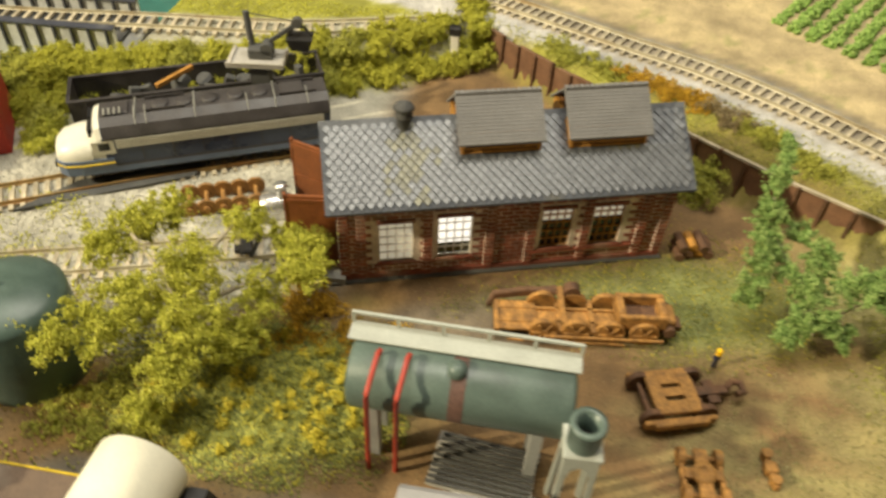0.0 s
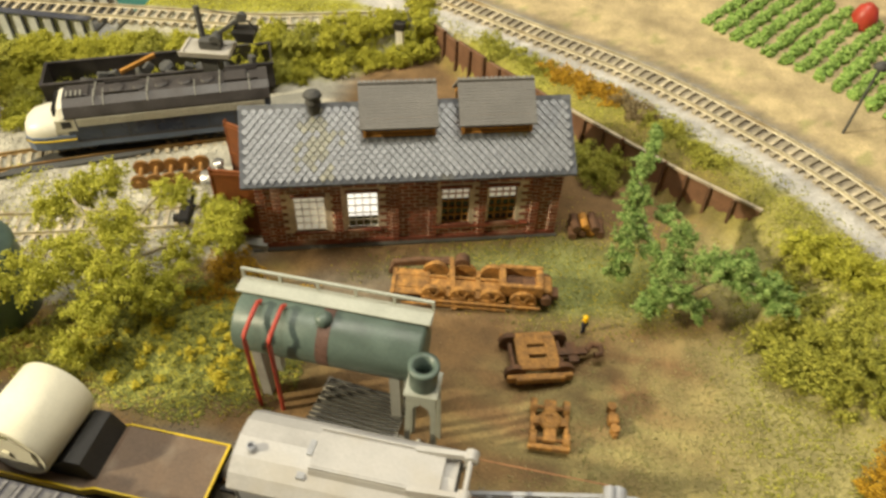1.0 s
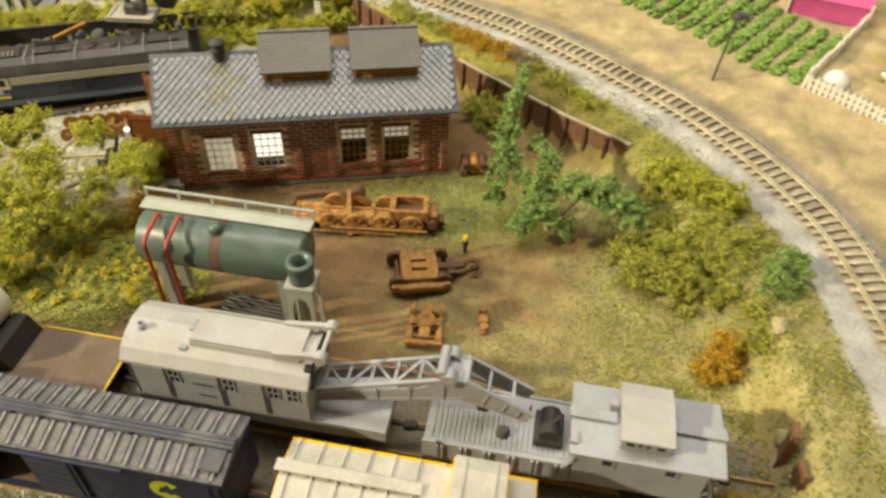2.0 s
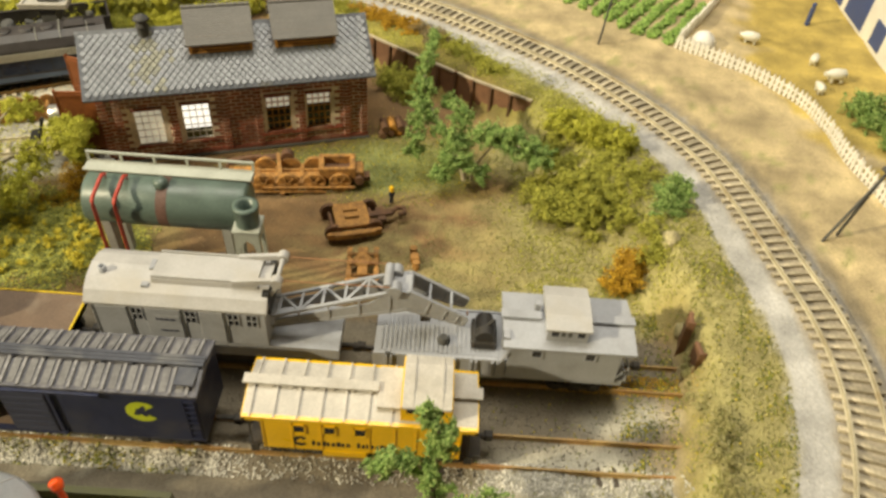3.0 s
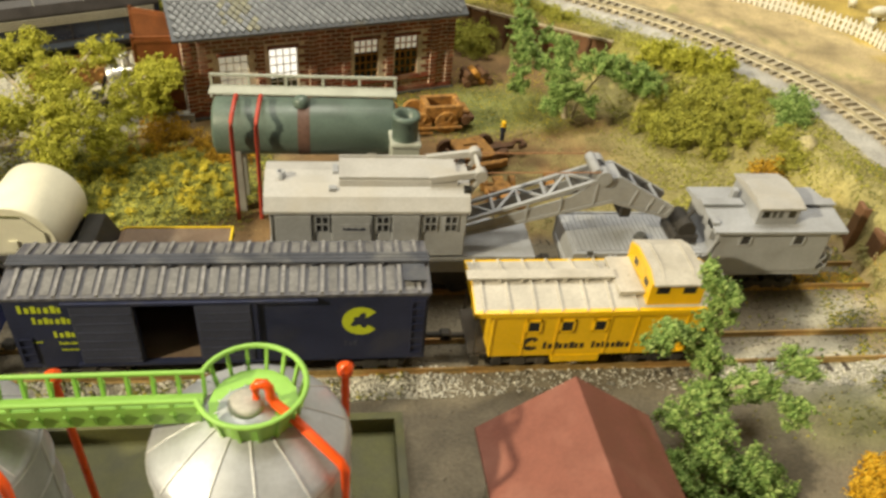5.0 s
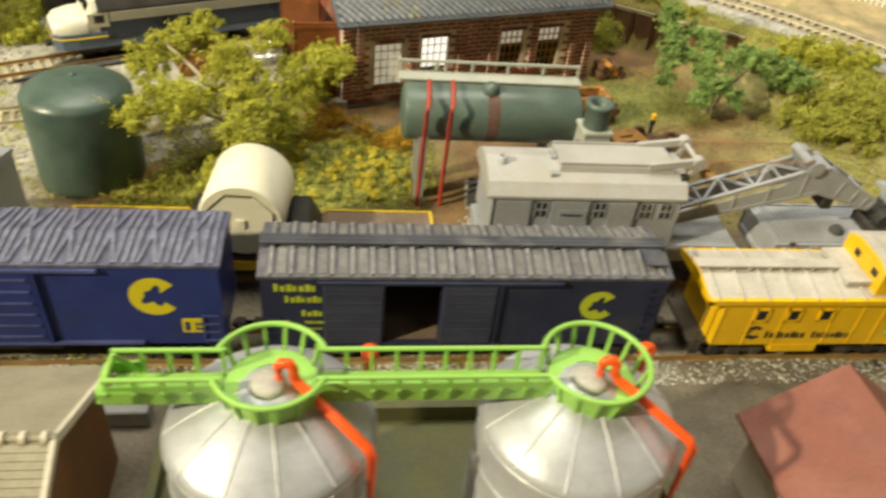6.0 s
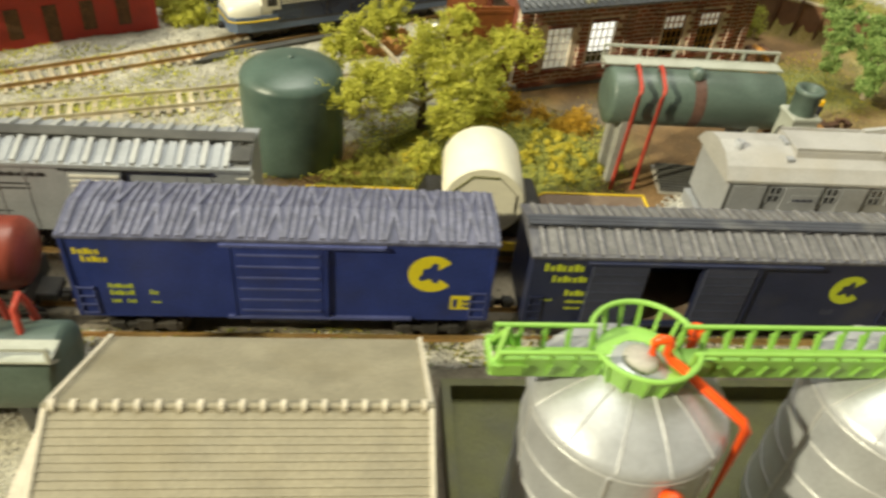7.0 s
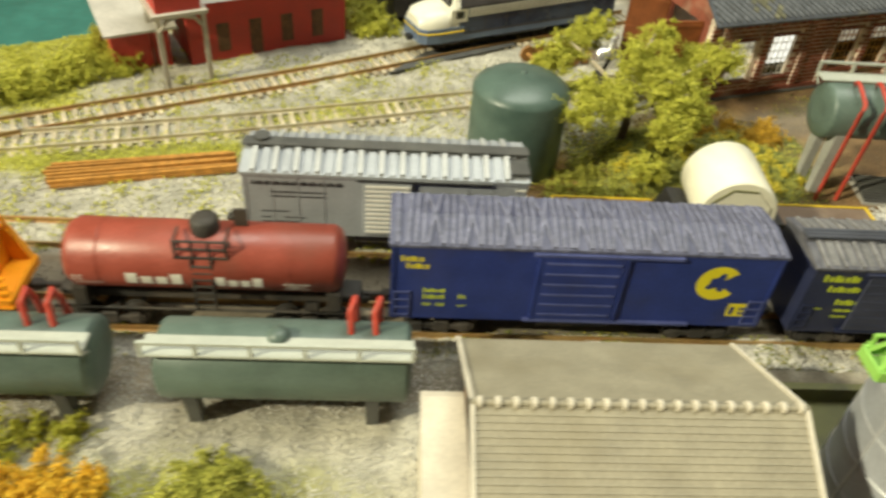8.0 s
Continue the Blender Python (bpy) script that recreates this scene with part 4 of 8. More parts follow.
# silver boxcar
t, L = boxcar("boxcar", -10.95, 1.2, YB, 1.6, 4.4, W, 0.3, "dull silver boxcar with black roof walk and ribbed roof", "silver_car", "silver_car", True, TR2)
b = B()
b.box(0, L, 0, W, 1.5, 4.35)
body = part("body", b, "silver_car", t)
boxes("body_rib", [(x, x + 0.05, -0.02, 0, 1.55, 4.25) for x in (0.1, 1.2, 2.3, 3.4, 9.6, 10.6, 11.7)], "silver_car", body)
b = B()
b.prism([(-0.06, 4.28), (W + 0.06, 4.28), (W + 0.06, 4.42), (W / 2, 4.78), (-0.06, 4.42)], -0.06, L + 0.06, "X")
roof = part("roof", b, "silver_car", t)
SIDES = ((0.0, W / 2 - 0.3), (W, W / 2 + 0.3))
each("roof_rib", [((0.5 + (L - 1.4) * k / 12, ya, 4.47), (0.5 + (L - 1.4) * k / 12, yb, 4.77)) for k in range(13) for ya, yb in SIDES], 0.2, 0.2, "silver_rib", roof)
each("roof_panel", [((0.98 + (L - 1.4) * k / 12, ya, 4.43), (0.98 + (L - 1.4) * k / 12, yb, 4.73)) for k in range(12) for ya, yb in SIDES], 0.3, 0.12, "silver_car", roof)
b = B()
b.box(-0.1, L + 0.1, W / 2 - 0.3, W / 2 + 0.3, 4.86, 4.94, bevel=0.02)
for k in range(10):
    x = 0.4 + (L - 0.8) * k / 9
    b.box(x - 0.06, x + 0.06, W / 2 - 0.3, W / 2 + 0.3, 4.74, 4.86)
b.box(L - 0.75, L + 0.05, 0.1, W / 2, 4.62, 4.72)
b.lathe((0.7, W / 2 + 0.2, 4.94), [(0.35, 0), (0.35, 0.12)], 14)
part("roof_walk", b, "tar", t)
b = B()
b.box(5.1, 7.2, -0.1, 0, 1.65, 4.2, bevel=0.03)
d = part("door", b, "silver_car", t)
b = B()
for k in range(11):
    b.box(5.2, 7.1, -0.15, -0.1, 1.8 + 0.215 * k, 1.9 + 0.215 * k)
part("door_rib", b, "white", d)
boxes("door_track", [(4.8, 10.6, -0.13, 0, 4.21, 4.28), (7.25, 7.33, -0.08, 0, 1.65, 4.2)], "black", t)
bars(t, 0.4, 1.7, [(0, 2.15, 3.9, 0.2), (0.75, 1.8, 2.4, 0.08), (0.75, 1.6, 2.4, 0.08), (0.3, 0.9, 1.2, 0.05), (0.3, 0.6, 0.4, 0.06), (1.3, 0.6, 0.9, 0.06), (0.3, 0.4, 1.6, 0.05), (8.0, 1.35, 1.7, 0.36), (9.0, 1.75, 0.9, 0.07)], -0.006, "logo_black")
b = B()
for z in (2.0, 2.4, 2.8, 3.2, 3.6, 4.0):
    b.box(L - 0.5, L - 0.05, -0.07, 0.0, z, z + 0.05)
    b.box(L, L + 0.07, 0.1, 0.55, z, z + 0.05)
part("ladder", b, "white", t)
trucks_and_couplers(t, L, W)

t.matrix_world = Matrix.Translation((0, 0, 0.0012)) @ t.matrix_world @ Matrix.Diagonal((0.93, 1, 1.05, 1))

# depressed flat car with a large cable reel
t = thing("flat_car", 2.1, YB - 0.1, 0, 0, "brown-decked depressed flat car with worn yellow edges", "flat car", TR2)
L, FW = 14.9, 3.1
prof = [(0, 2.0), (4.6, 2.0), (5.4, 1.55), (9.6, 1.55), (10.4, 2.0), (L, 2.0)]
b = B()
b.prism(prof + [(x, z - 0.3) for x, z in reversed(prof)], 0.08, FW - 0.08)
part("deck", b, "deck", t)
for y0 in (0, FW - 0.1):
    b = B()
    b.prism([(x, z + 0.06) for x, z in prof] + [(x, z - 0.35) for x, z in reversed(prof)], y0, y0 + 0.08)
    part("side_sill", b, "yellow_edge", t)
for x in (0, L - 0.1):
    b = B()
    b.box(x, x + 0.1, 0.09, FW - 0.11, 1.7, 2.06)
    part("end_sill", b, "yellow_edge", t)
bogie(t, 1.7, FW / 2, 0.2)
bogie(t, L - 1.7, FW / 2, 0.2)
coupler(t, 0, FW / 2, 1.0, -1)
coupler(t, L, FW / 2, 1.0, 1)

t = thing("reel_cradle", 9.5, YB + 1.65, 1.56, 0, "black sloped cradle holding the reel on the flat car", "cradle")
for s in (-1, 1):
    b = B()
    b.prism([(s * 0.2, 0), (s * 2.9, 0), (s * 2.3, 1.25), (s * 1.6, 1.25)], -1.25, 1.25)
    part("wedge", b, "black", t)

t = thing("cable_reel", 9.4, YB + 1.6, 1.9, -4, "large cream plastic drum lying in a black cradle", "reel")
b = B()
R = 1.64
b.lathe((0, -1.6, R), [(R - 0.08, 0), (R, 0.08), (R, 3.1), (R - 0.08, 3.2)], 48, "Y")
part("drum", b, "cream", t)
b = B()
pts = [(1.32 * math.cos(radians(45 * k + 22.5)), R + 1.32 * math.sin(radians(45 * k + 22.5))) for k in range(8)]
b.prism(pts, -1.68, -1.6)
part("end_plate", b, "cream", t)
b = B()
for p, q in list(zip(pts, pts[1:] + pts[:1]))[1:5]:
    b.beam((p[0], -1.66, p[1]), (q[0], -1.66, q[1]), 0.07, 0.07)
part("plate_edge", b, "olive", t)
b = B()
b.box(-0.16, 0.16, -1.76, -1.68, R - 0.2, R + 0.15)
part("hub", b, "cream", t)

# crane car
t = thing("crane_car", 18.6, YB - 0.1, 0, 0, "light grey railway crane with an off-white rounded roof and lattice boom", "crane", TR2)
W = 3.1
b = B()
b.box(0.3, 8.1, 0, W, 2.15, 4.45, bevel=0.03)
cab = part("cab", b, "grey", t)
b = B()
arc = [(-0.12, 4.38), (-0.12, 4.5), (0.25, 4.95), (0.8, 5.25), (W / 2, 5.38), (W - 0.8, 5.25), (W - 0.25, 4.95), (W + 0.12, 4.5), (W + 0.12, 4.38)]
b.prism(arc, 0.1, 8.2, "X")
part("roof", b, "grey_pale", t)
b = B()
b.prism([(0.65, 5.15), (0.72, 5.4), (0.9, 5.5), (2.25, 5.5), (2.43, 5.4), (2.5, 5.15)], 3.0, 7.7, "X")
hood = part("roof_hood", b, "grey_pale", t)
b = B()
for y in (0.75, 2.36):
    b.box(3.0, 7.75, y, y + 0.06, 5.42, 5.55)
part("hood_rib", b, "grey_pale", hood)
b = B()
b.lathe((0.75, 1.1, 5.1), [(0.17, 0), (0.17, 0.5), (0.12, 0.5), (0.12, 0.3)], 14)
part("vent_pipe", b, "grey", t)
b = B()
b.box(2.75, 2.95, 1.3, 1.9, 5.3, 5.45)
b.box(2.6, 2.9, 0.45, 0.75, 5.05, 5.2)
part("roof_fitting", b, "grey", t)
b = B()
for y in (0.75, 2.35):
    b.beam((6.6, y, 5.45), (8.7, y, 5.75), 0.2, 0.28)
    b.rod((8.6, y - 0.2, 5.7), (8.6, y + 0.2, 5.7), 0.26, 14)
b.beam((7.9, 0.8, 4.2), (8.7, 0.8, 5.6), 0.16)
b.beam((7.9, 2.3, 4.2), (8.7, 2.3, 5.6), 0.16)
b.rod((8.6, 0.8, 5.7), (8.6, 2.3, 5.7), 0.1, 8)
part("gantry", b, "grey_pale", t)
# Solid black block stands in for the shaded opening of the cab.
b = B()
b.box(7.95, 8.25, 0.4, W - 0.4, 3.9, 5.2)
part("front_opening", b, "black", t)
for x in (2.1, 4.5, 6.42, 7.25):
    b = B()
    b.box(x, x + 0.44, -0.02, 0.03, 3.5, 4.15)
    f = part("window", b, "glass", cab)
    b = B()
    b.box(x + 0.19, x + 0.25, -0.045, -0.015, 3.5, 4.15)
    b.box(x, x + 0.44, -0.045, -0.015, 3.8, 3.86)
    b.box(x - 0.06, x, -0.045, 0.0, 3.45, 4.2)
    b.box(x + 0.44, x + 0.5, -0.045, 0.0, 3.45, 4.2)
    part("window_bars", b, "grey", f)
for x0, x1 in ((0.5, 1.9), (2.7, 4.28), (5.1, 6.2)):
    b = B()
    b.box(x0, x1, -0.05, 0.0, 2.25, 4.25, bevel=0.02)
    part("side_panel", b, "grey", cab)
for x in (0.36, 1.94, 4.34, 6.26):
    b = B()
    b.box(x, x + 0.11, -0.03, 0.01, 2.2, 4.25)
    part("door_gap", b, "tar", cab)
b = B()
b.box(3.05, 4.2, -0.07, -0.05, 3.4, 3.85)
part("name_board", b, "grey", cab)
bars(t, 3.15, 2.7, [(0, 0.85, 0.9, 0.14), (0.1, 0.1, 0.75, 0.13)], -0.076, "navy_door")
b = B()
b.prism([(0.1, 2.05), (0.1, 2.6), (8.6, 2.6), (11.3, 2.55), (11.3, 1.9), (8.5, 1.75), (1.0, 1.75)], 0.15, W - 0.15)
part("deck", b, "grey", t)
b = B()
b.box(1.0, 10.4, 0.5, W - 0.5, 0.8, 1.8)
part("underframe", b, "undercarriage", t)
# boom: two lattice sides that rise to a knee and fall to the head
lowc = [(8.0, 2.5), (14.4, 4.3), (17.0, 3.5)]
upc = [(8.0, 3.15), (13.6, 5.3), (14.5, 5.45), (17.2, 3.95)]
for y in (0.95, 2.15):
    b = B()
    for A in (lowc, upc):
        for p, q in zip(A, A[1:]):
            b.beam((p[0], y, p[1]), (q[0], y, q[1]), 0.15, 0.15)
    b.beam((lowc[-1][0], y, lowc[-1][1]), (upc[-1][0], y, upc[-1][1]), 0.16)
    b.prism([(8.2, 2.55), (14.4, 4.3), (17.0, 3.5), (17.2, 3.95), (14.5, 5.45), (13.6, 5.3), (12.6, 4.5), (8.2, 2.95)], y - 0.04, y + 0.04)
    for x in (9.4, 10.8, 12.2, 13.6, 15.2, 16.0, 16.6):
        lo = 2.5 + (x - 8.0) * 0.28125 if x < 14.4 else 4.3 - (x - 14.4) * 0.3077
        hi = 3.15 + (x - 8.0) * 0.3839 if x < 14 else 5.45 - (x - 14.5) * 0.5556
        b.beam((x, y - 0.05, lo), (x + (0.0 if x < 14 else 0.25), y - 0.05, hi - (0 if x < 14 else 0.08)), 0.07)
    part("boom_side", b, "grey", t)
chord = [(8.4 + 1.04 * k, 3.28 + 1.04 * 0.3839 * k) for k in range(6)]
braces = [((x, 0.95, z), (x, 2.15, z)) for x, z in chord + [(15.4, 4.9), (16.4, 4.4)]]
braces += [((a[0], 0.95 if k % 2 else 2.15, a[1]), (c[0], 2.15 if k % 2 else 0.95, c[1])) for k, (a, c) in enumerate(zip(chord, chord[1:]))]
each("boom_brace", braces, 0.11, 0.09, "grey", t)
b = B()
b.rod((13.8, 0.75, 5.5), (13.8, 1.25, 5.5), 0.32, 18)
b.rod((13.8, 1.85, 5.5), (13.8, 2.35, 5.5), 0.32, 18)
b.rod((13.5, 0.85, 5.7), (13.5, 2.25, 5.7), 0.22, 12)
b.box(13.5, 14.6, 1.0, 2.1, 5.35, 5.5, bevel=0.06)
part("pulley", b, "grey", t)
for y in (0.8, 2.3):
    b = B()
    b.rod((8.7, y, 5.75), (13.6, y, 5.8), 0.025, 5)
    part("cable", b, "rope", t)
b = B()
b.rod((17.2, 1.5, 3.8), (17.2, 1.5, 3.0), 0.05, 6)
part("cable", b, "rope", t)
b = B()
b.box(15.0, 15.5, 1.1, 2.0, 3.3, 3.9, bevel=0.06)
b.rod((15.25, 1.5, 3.9), (15.4, 1.5, 4.5), 0.12, 8)
part("hook_block", b, "undercarriage", t)
bogie(t, 2.0, W / 2, 0.15)
bogie(t, 9.0, W / 2, 0.15)
coupler(t, 0.2, W / 2, 1.2, -1)
coupler(t, 11.2, W / 2, 1.2, 1)
# cab, roof and boom stand on a turntable over the deck
for o in t.children:
    if o.name.split(".")[0] not in ("deck", "underframe", "truck", "coupler"):
        o.matrix_local = Matrix.Translation((0, 0, 0.0062))

# boom tender with a grey work caboose cabin
t = thing("work_caboose", 31.5, YB - 0.1, 0, 0, "light grey boom tender with a planked deck and caboose cabin", "caboose", TR2)
b = B()
b.box(0, 12.0, 0.1, W - 0.1, 1.4, 1.8, bevel=0.04)
part("frame", b, "grey", t)
b = B()
b.box(0.05, 6.3, 0.12, W - 0.12, 1.8, 2.75)
part("deck_house", b, "grey", t)
b = B()
for k in range(26):
    b.box(0.25 + k * 0.22, 0.40 + k * 0.22, 0.25, W - 0.25, 2.75, 2.80)
part("deck_planks", b, "grey", t)
b = B()
b.box(0.0, 6.2, 0, 0.1, 1.5, 2.82)
b.box(0.0, 6.2, W - 0.1, W, 1.5, 2.82)
for k in range(6):
    for x in (0.6 + k * 1.0,):
        b.box(x, x + 0.1, -0.1, 0, 1.65, 2.75)
        b.box(x + 0.22, x + 0.32, -0.1, 0, 1.65, 2.75)
part("side_wall", b, "grey", t)
b = B()
b.box(0.6, 0.85, -0.05, 0.02, 2.62, 2.95)
b.lathe((3.3, 1.0, 2.8), [(0.32, 0), (0.32, 0.12), (0.2, 0.3)], 12)
part("deck_fitting", b, "tar", t)
b = B()
b.box(4.6, 5.8, 0.6, 2.2, 2.8, 3.3, bevel=0.08)
b.rod((5.2, 0.7, 3.5), (5.2, 2.0, 3.5), 0.42, 12)
b.rod((4.7, 1.0, 3.2), (5.6, 1.4, 4.1), 0.1, 6)
part("winch", b, "undercarriage", t, "dark greasy winch")
b = B()
b.box(6.3, 11.6, 0, W, 1.7, 4.0, bevel=0.04)
cabin = part("cabin", b, "grey", t)
for x in (7.4, 9.9):
    b = B()
    b.box(x, x + 0.42, -0.02, 0.03, 3.3, 3.75)
    part("window", b, "glass", cabin)
    b = B()
    for q in ((x - 0.08, x + 0.5, 3.22, 3.3), (x - 0.08, x + 0.5, 3.75, 3.83), (x - 0.08, x, 3.3, 3.75), (x + 0.42, x + 0.5, 3.3, 3.75)):
        b.box(q[0], q[1], -0.05, 0, q[2], q[3])
    part("window_frame", b, "grey", cabin)
b = B()
b.prism([(-0.2, 3.95), (W + 0.2, 3.95), (W + 0.2, 4.08), (W / 2, 4.35), (-0.2, 4.08)], 6.0, 12.15, "X")
part("roof", b, "grey", t)
b = B()
b.box(5.9, 7.8, W / 2 - 0.25, W / 2 + 0.25, 4.42, 4.5)
b.box(10.0, 12.2, W / 2 - 0.25, W / 2 + 0.25, 4.42, 4.5)
b.box(7.5, 7.75, 1.9, 2.2, 4.2, 4.8)
part("roof_walk", b, "grey", t)
b = B()
b.box(7.95, 9.85, 0.3, W - 0.3, 4.0, 5.05)
cup = part("cupola", b, "grey", t)
b = B()
b.prism([(0.15, 4.96), (W - 0.15, 4.96), (W - 0.15, 5.06), (W / 2 + 0.6, 5.26), (W / 2 - 0.6, 5.26), (0.15, 5.06)], 7.85, 9.95, "X")
part("cupola_roof", b, "grey_pale", cup)
for x in (8.15, 8.6, 8.9, 9.35):
    b = B()
    b.box(x, x + (0.32 if x in (8.15, 9.35) else 0.18), 0.285, 0.32, 4.5, 4.82)
    part("window", b, "glass" if x in (8.15, 9.35) else "tar", cup)
b = B()
for y in (0.05, W - 0.05):
    b.tube([(11.6, y, 3.1), (11.9, y, 2.5), (11.5, y, 2.0), (10.6, y, 1.8)], 0.07, 6)
b.box(11.6, 12.2, 0.2, W - 0.2, 1.6, 1.8)
b.tube([(12.1, 0.15, 1.8), (12.1, 0.15, 2.7), (12.1, W - 0.15, 2.7), (12.1, W - 0.15, 1.8)], 0.05, 6)
b.tube([(6.3, -0.02, 3.5), (6.1, -0.02, 3.0), (5.9, -0.02, 2.3)], 0.06, 6)
b.box(6.0, 6.3, 0.2, 0.7, 3.4, 4.3)
part("end_rail", b, "grey", t)
bogie(t, 2.0, W / 2, 0.1)
bogie(t, 9.9, W / 2, 0.1)
coupler(t, 0.1, W / 2, 1.1, -1)
coupler(t, 12.0, W / 2, 1.1, 1)

# ---- brick engine house ----
HU, HV, HANG = 16.7, 5.2, 17.9
EAVE_V, EAVE_Z, RIDGE_Z = -0.9, 5.2, 7.8
house = thing("engine_house", 13.0, 20.7, 0, HANG, "small red brick engine house with diamond slate roof and open doors", "building")
SL = math.atan2(RIDGE_Z - EAVE_Z, HV / 2 - EAVE_V)
SLEN = (HV / 2 - EAVE_V) / math.cos(SL)


def wall_bricks(parent, length, z1, holes, place):
    """A brick wall: mortar slab with openings, and proud bricks over it. place turns (u, out, z) into the house's space."""
    b = B()
    us = sorted({0, length, *[h[0] for h in holes], *[h[1] for h in holes]})
    for ua, ub in zip(us, us[1:]):
        col = [h for h in holes if h[0] <= ua and ub <= h[1]]
        spans = [(0, z1)] if not col else [(0, col[0][2]), (col[0][3], z1)]
        for za, zb in spans:
            b.box(ua, ub, 0, 0.3, za, zb, m=place)
    wall = part("wall", b, "mortar", parent)
    b = B()
    ch, bl = 0.26, 0.66
    for r in range(int(z1 / ch)):
        z = r * ch + 0.015
        u = -(r % 2) * bl / 2
        while u < length:
            a, c = max(0, u), min(length, u + bl - 0.075)
            if c - a > 0.08 and not any(a < h[1] + 0.05 and c > h[0] - 0.05 and z + ch > h[2] and z < h[3] + 0.2 for h in holes):
                o = 0.035 + rng.uniform(-0.012, 0.012)
                b.box(a, c, -o, 0.0, z, z + ch - 0.085, m=place)
            u += bl
    ob = part("brick_facing", b, "brick", wall)
    tagged(ob, kind="stuff")
    return wall


WINS = [(1.95, 3.6, 1.1, 3.65), (4.85, 6.5, 1.15, 3.8), (10.05, 11.6, 1.2, 3.8), (12.7, 14.25, 1.2, 3.8)]
wall_bricks(house, HU, 5.3, WINS, Matrix.Identity(4))
wall_bricks(house, HU, 5.3, [], Matrix.Translation((HU, HV, 0)) @ Matrix.Rotation(math.pi, 4, "Z"))
wall_bricks(house, HV - 0.6, 5.3, [], Matrix.Translation((HU, 0.3, 0)) @ Matrix.Rotation(math.pi / 2, 4, "Z"))
# gable end with the doorway
b = B()
for a, c, z0, z1 in ((0.3, 1.0, 0, 5.3), (HV - 1.0, HV - 0.3, 0, 5.3), (1.0, HV - 1.0, 4.6, 5.3)):
    b.box(0, 0.3, a, c, z0, z1)
b.prism([(0.0, 5.3), (HV, 5.3), (HV / 2, 7.35)], 0.0, 0.3, "X")
part("gable", b, "brick", house)
b = B()
b.prism([(0.0, 5.3), (HV, 5.3), (HV / 2, 7.35)], HU - 0.3, HU, "X")
part("gable", b, "brick", house)
for u in (0.0, 0.85, 4.08, 7.2, 9.3, 12.1, 15.1, HU - 0.45):
    b = B()
    b.box(u, u + 0.45, -0.10, -0.0, 0, 5.05)
    pil = part("pilaster", b, "mortar", house)
    b = B()
    for r in range(19):
        z = 0.015 + r * 0.26
        for a, c in (((0, 0.2), (0.24, 0.45)) if r % 2 else ((0, 0.45),)):
            b.box(u + a, u + c, -0.14 - 0.01 * rng.uniform(), -0.1, z, z + 0.175)
    tagged(part("brick_facing", b, "brick", pil), kind="stuff")
b = B()
b.box(-0.05, HU + 0.05, -0.12, 0.0, 0.0, 0.35)
b.box(9.55, 15.0, -0.14, -0.03, 0.95, 1.08)
part("plinth", b, "brick", house)
b = B()
b.box(-0.6, HU + 0.1, -0.35, -0.1, -0.1, 0.12)
part("footing", b, "tar", house)
for k, (u0, u1, z0, z1) in enumerate(WINS):
    b = B()
    b.box(u0, u1, 0.22, 0.25, z0, z1)
    pane = part("window", b, ("lit_dim", "lit", "glass", "glass")[k], house)
    mt = "white" if k < 2 else "wood"
    for i in range(5):
        u = u0 + (u1 - u0) * i / 4
        b = B()
        b.box(u - 0.03, u + 0.03, 0.12, 0.2, z0, z1)
        part("glazing_bar", b, mt, pane)
    for i in range(6):
        z = z0 + (z1 - z0) * i / 5
        b = B()
        b.box(u0, u1, 0.12, 0.2, z - 0.025, z + 0.025)
        part("glazing_bar", b, mt, pane)
    b = B()
    b.box(u0 - 0.12, u1 + 0.12, -0.14, 0.1, z0 - 0.14, z0)
    part("window_sill", b, "brick", pane)
    b = B()
    b.box(u0 - 0.1, u1 + 0.1, -0.1, 0.08, z1, z1 + 0.2)
    part("lintel", b, "brick", pane)
    if k == 1:
        b = B()
        b.box(u0 + 0.03, u1 - 0.03, 0.205, 0.218, z0 + 0.03, z0 + 0.75)
        part("lower_pane", b, "olive", pane)
    if k > 1:
        b = B()
        b.box(u0 + 0.05, u1 - 0.05, 0.205, 0.218, z1 - 0.9, z1 - 0.05)
        part("upper_pane", b, "lit_dim", pane)
# roof: two slabs, slates, end boards, chimney
for s in (0, 1):
    b = B()
    v0, v1 = EAVE_V, HV / 2
    pf = [(v0, EAVE_Z - 0.12), (v0, EAVE_Z), (v1, RIDGE_Z), (v1, RIDGE_Z - 0.2)]
    if s:
        pf = [(HV - v, z) for v, z in pf]
    b.prism(pf, -0.5, HU + 0.45, "X")
    part("roof", b, "slate_base", house)
b = B()
b.prism([(HV / 2 - 0.25, RIDGE_Z - 0.16), (HV / 2, RIDGE_Z + 0.06), (HV / 2 + 0.25, RIDGE_Z - 0.16)], -0.52, HU + 0.47, "X")
part("ridge_cap", b, "slate", house)
b = B()
b.lathe((3.4, HV / 2 - 0.25, RIDGE_Z - 0.35), [(0.33, 0), (0.33, 0.55), (0.42, 0.6), (0.42, 0.7), (0.3, 0.75), (0.3, 1.0), (0.5, 1.05), (0.42, 1.2), (0.15, 1.35)], 18)
part("chimney", b, "tar", house)
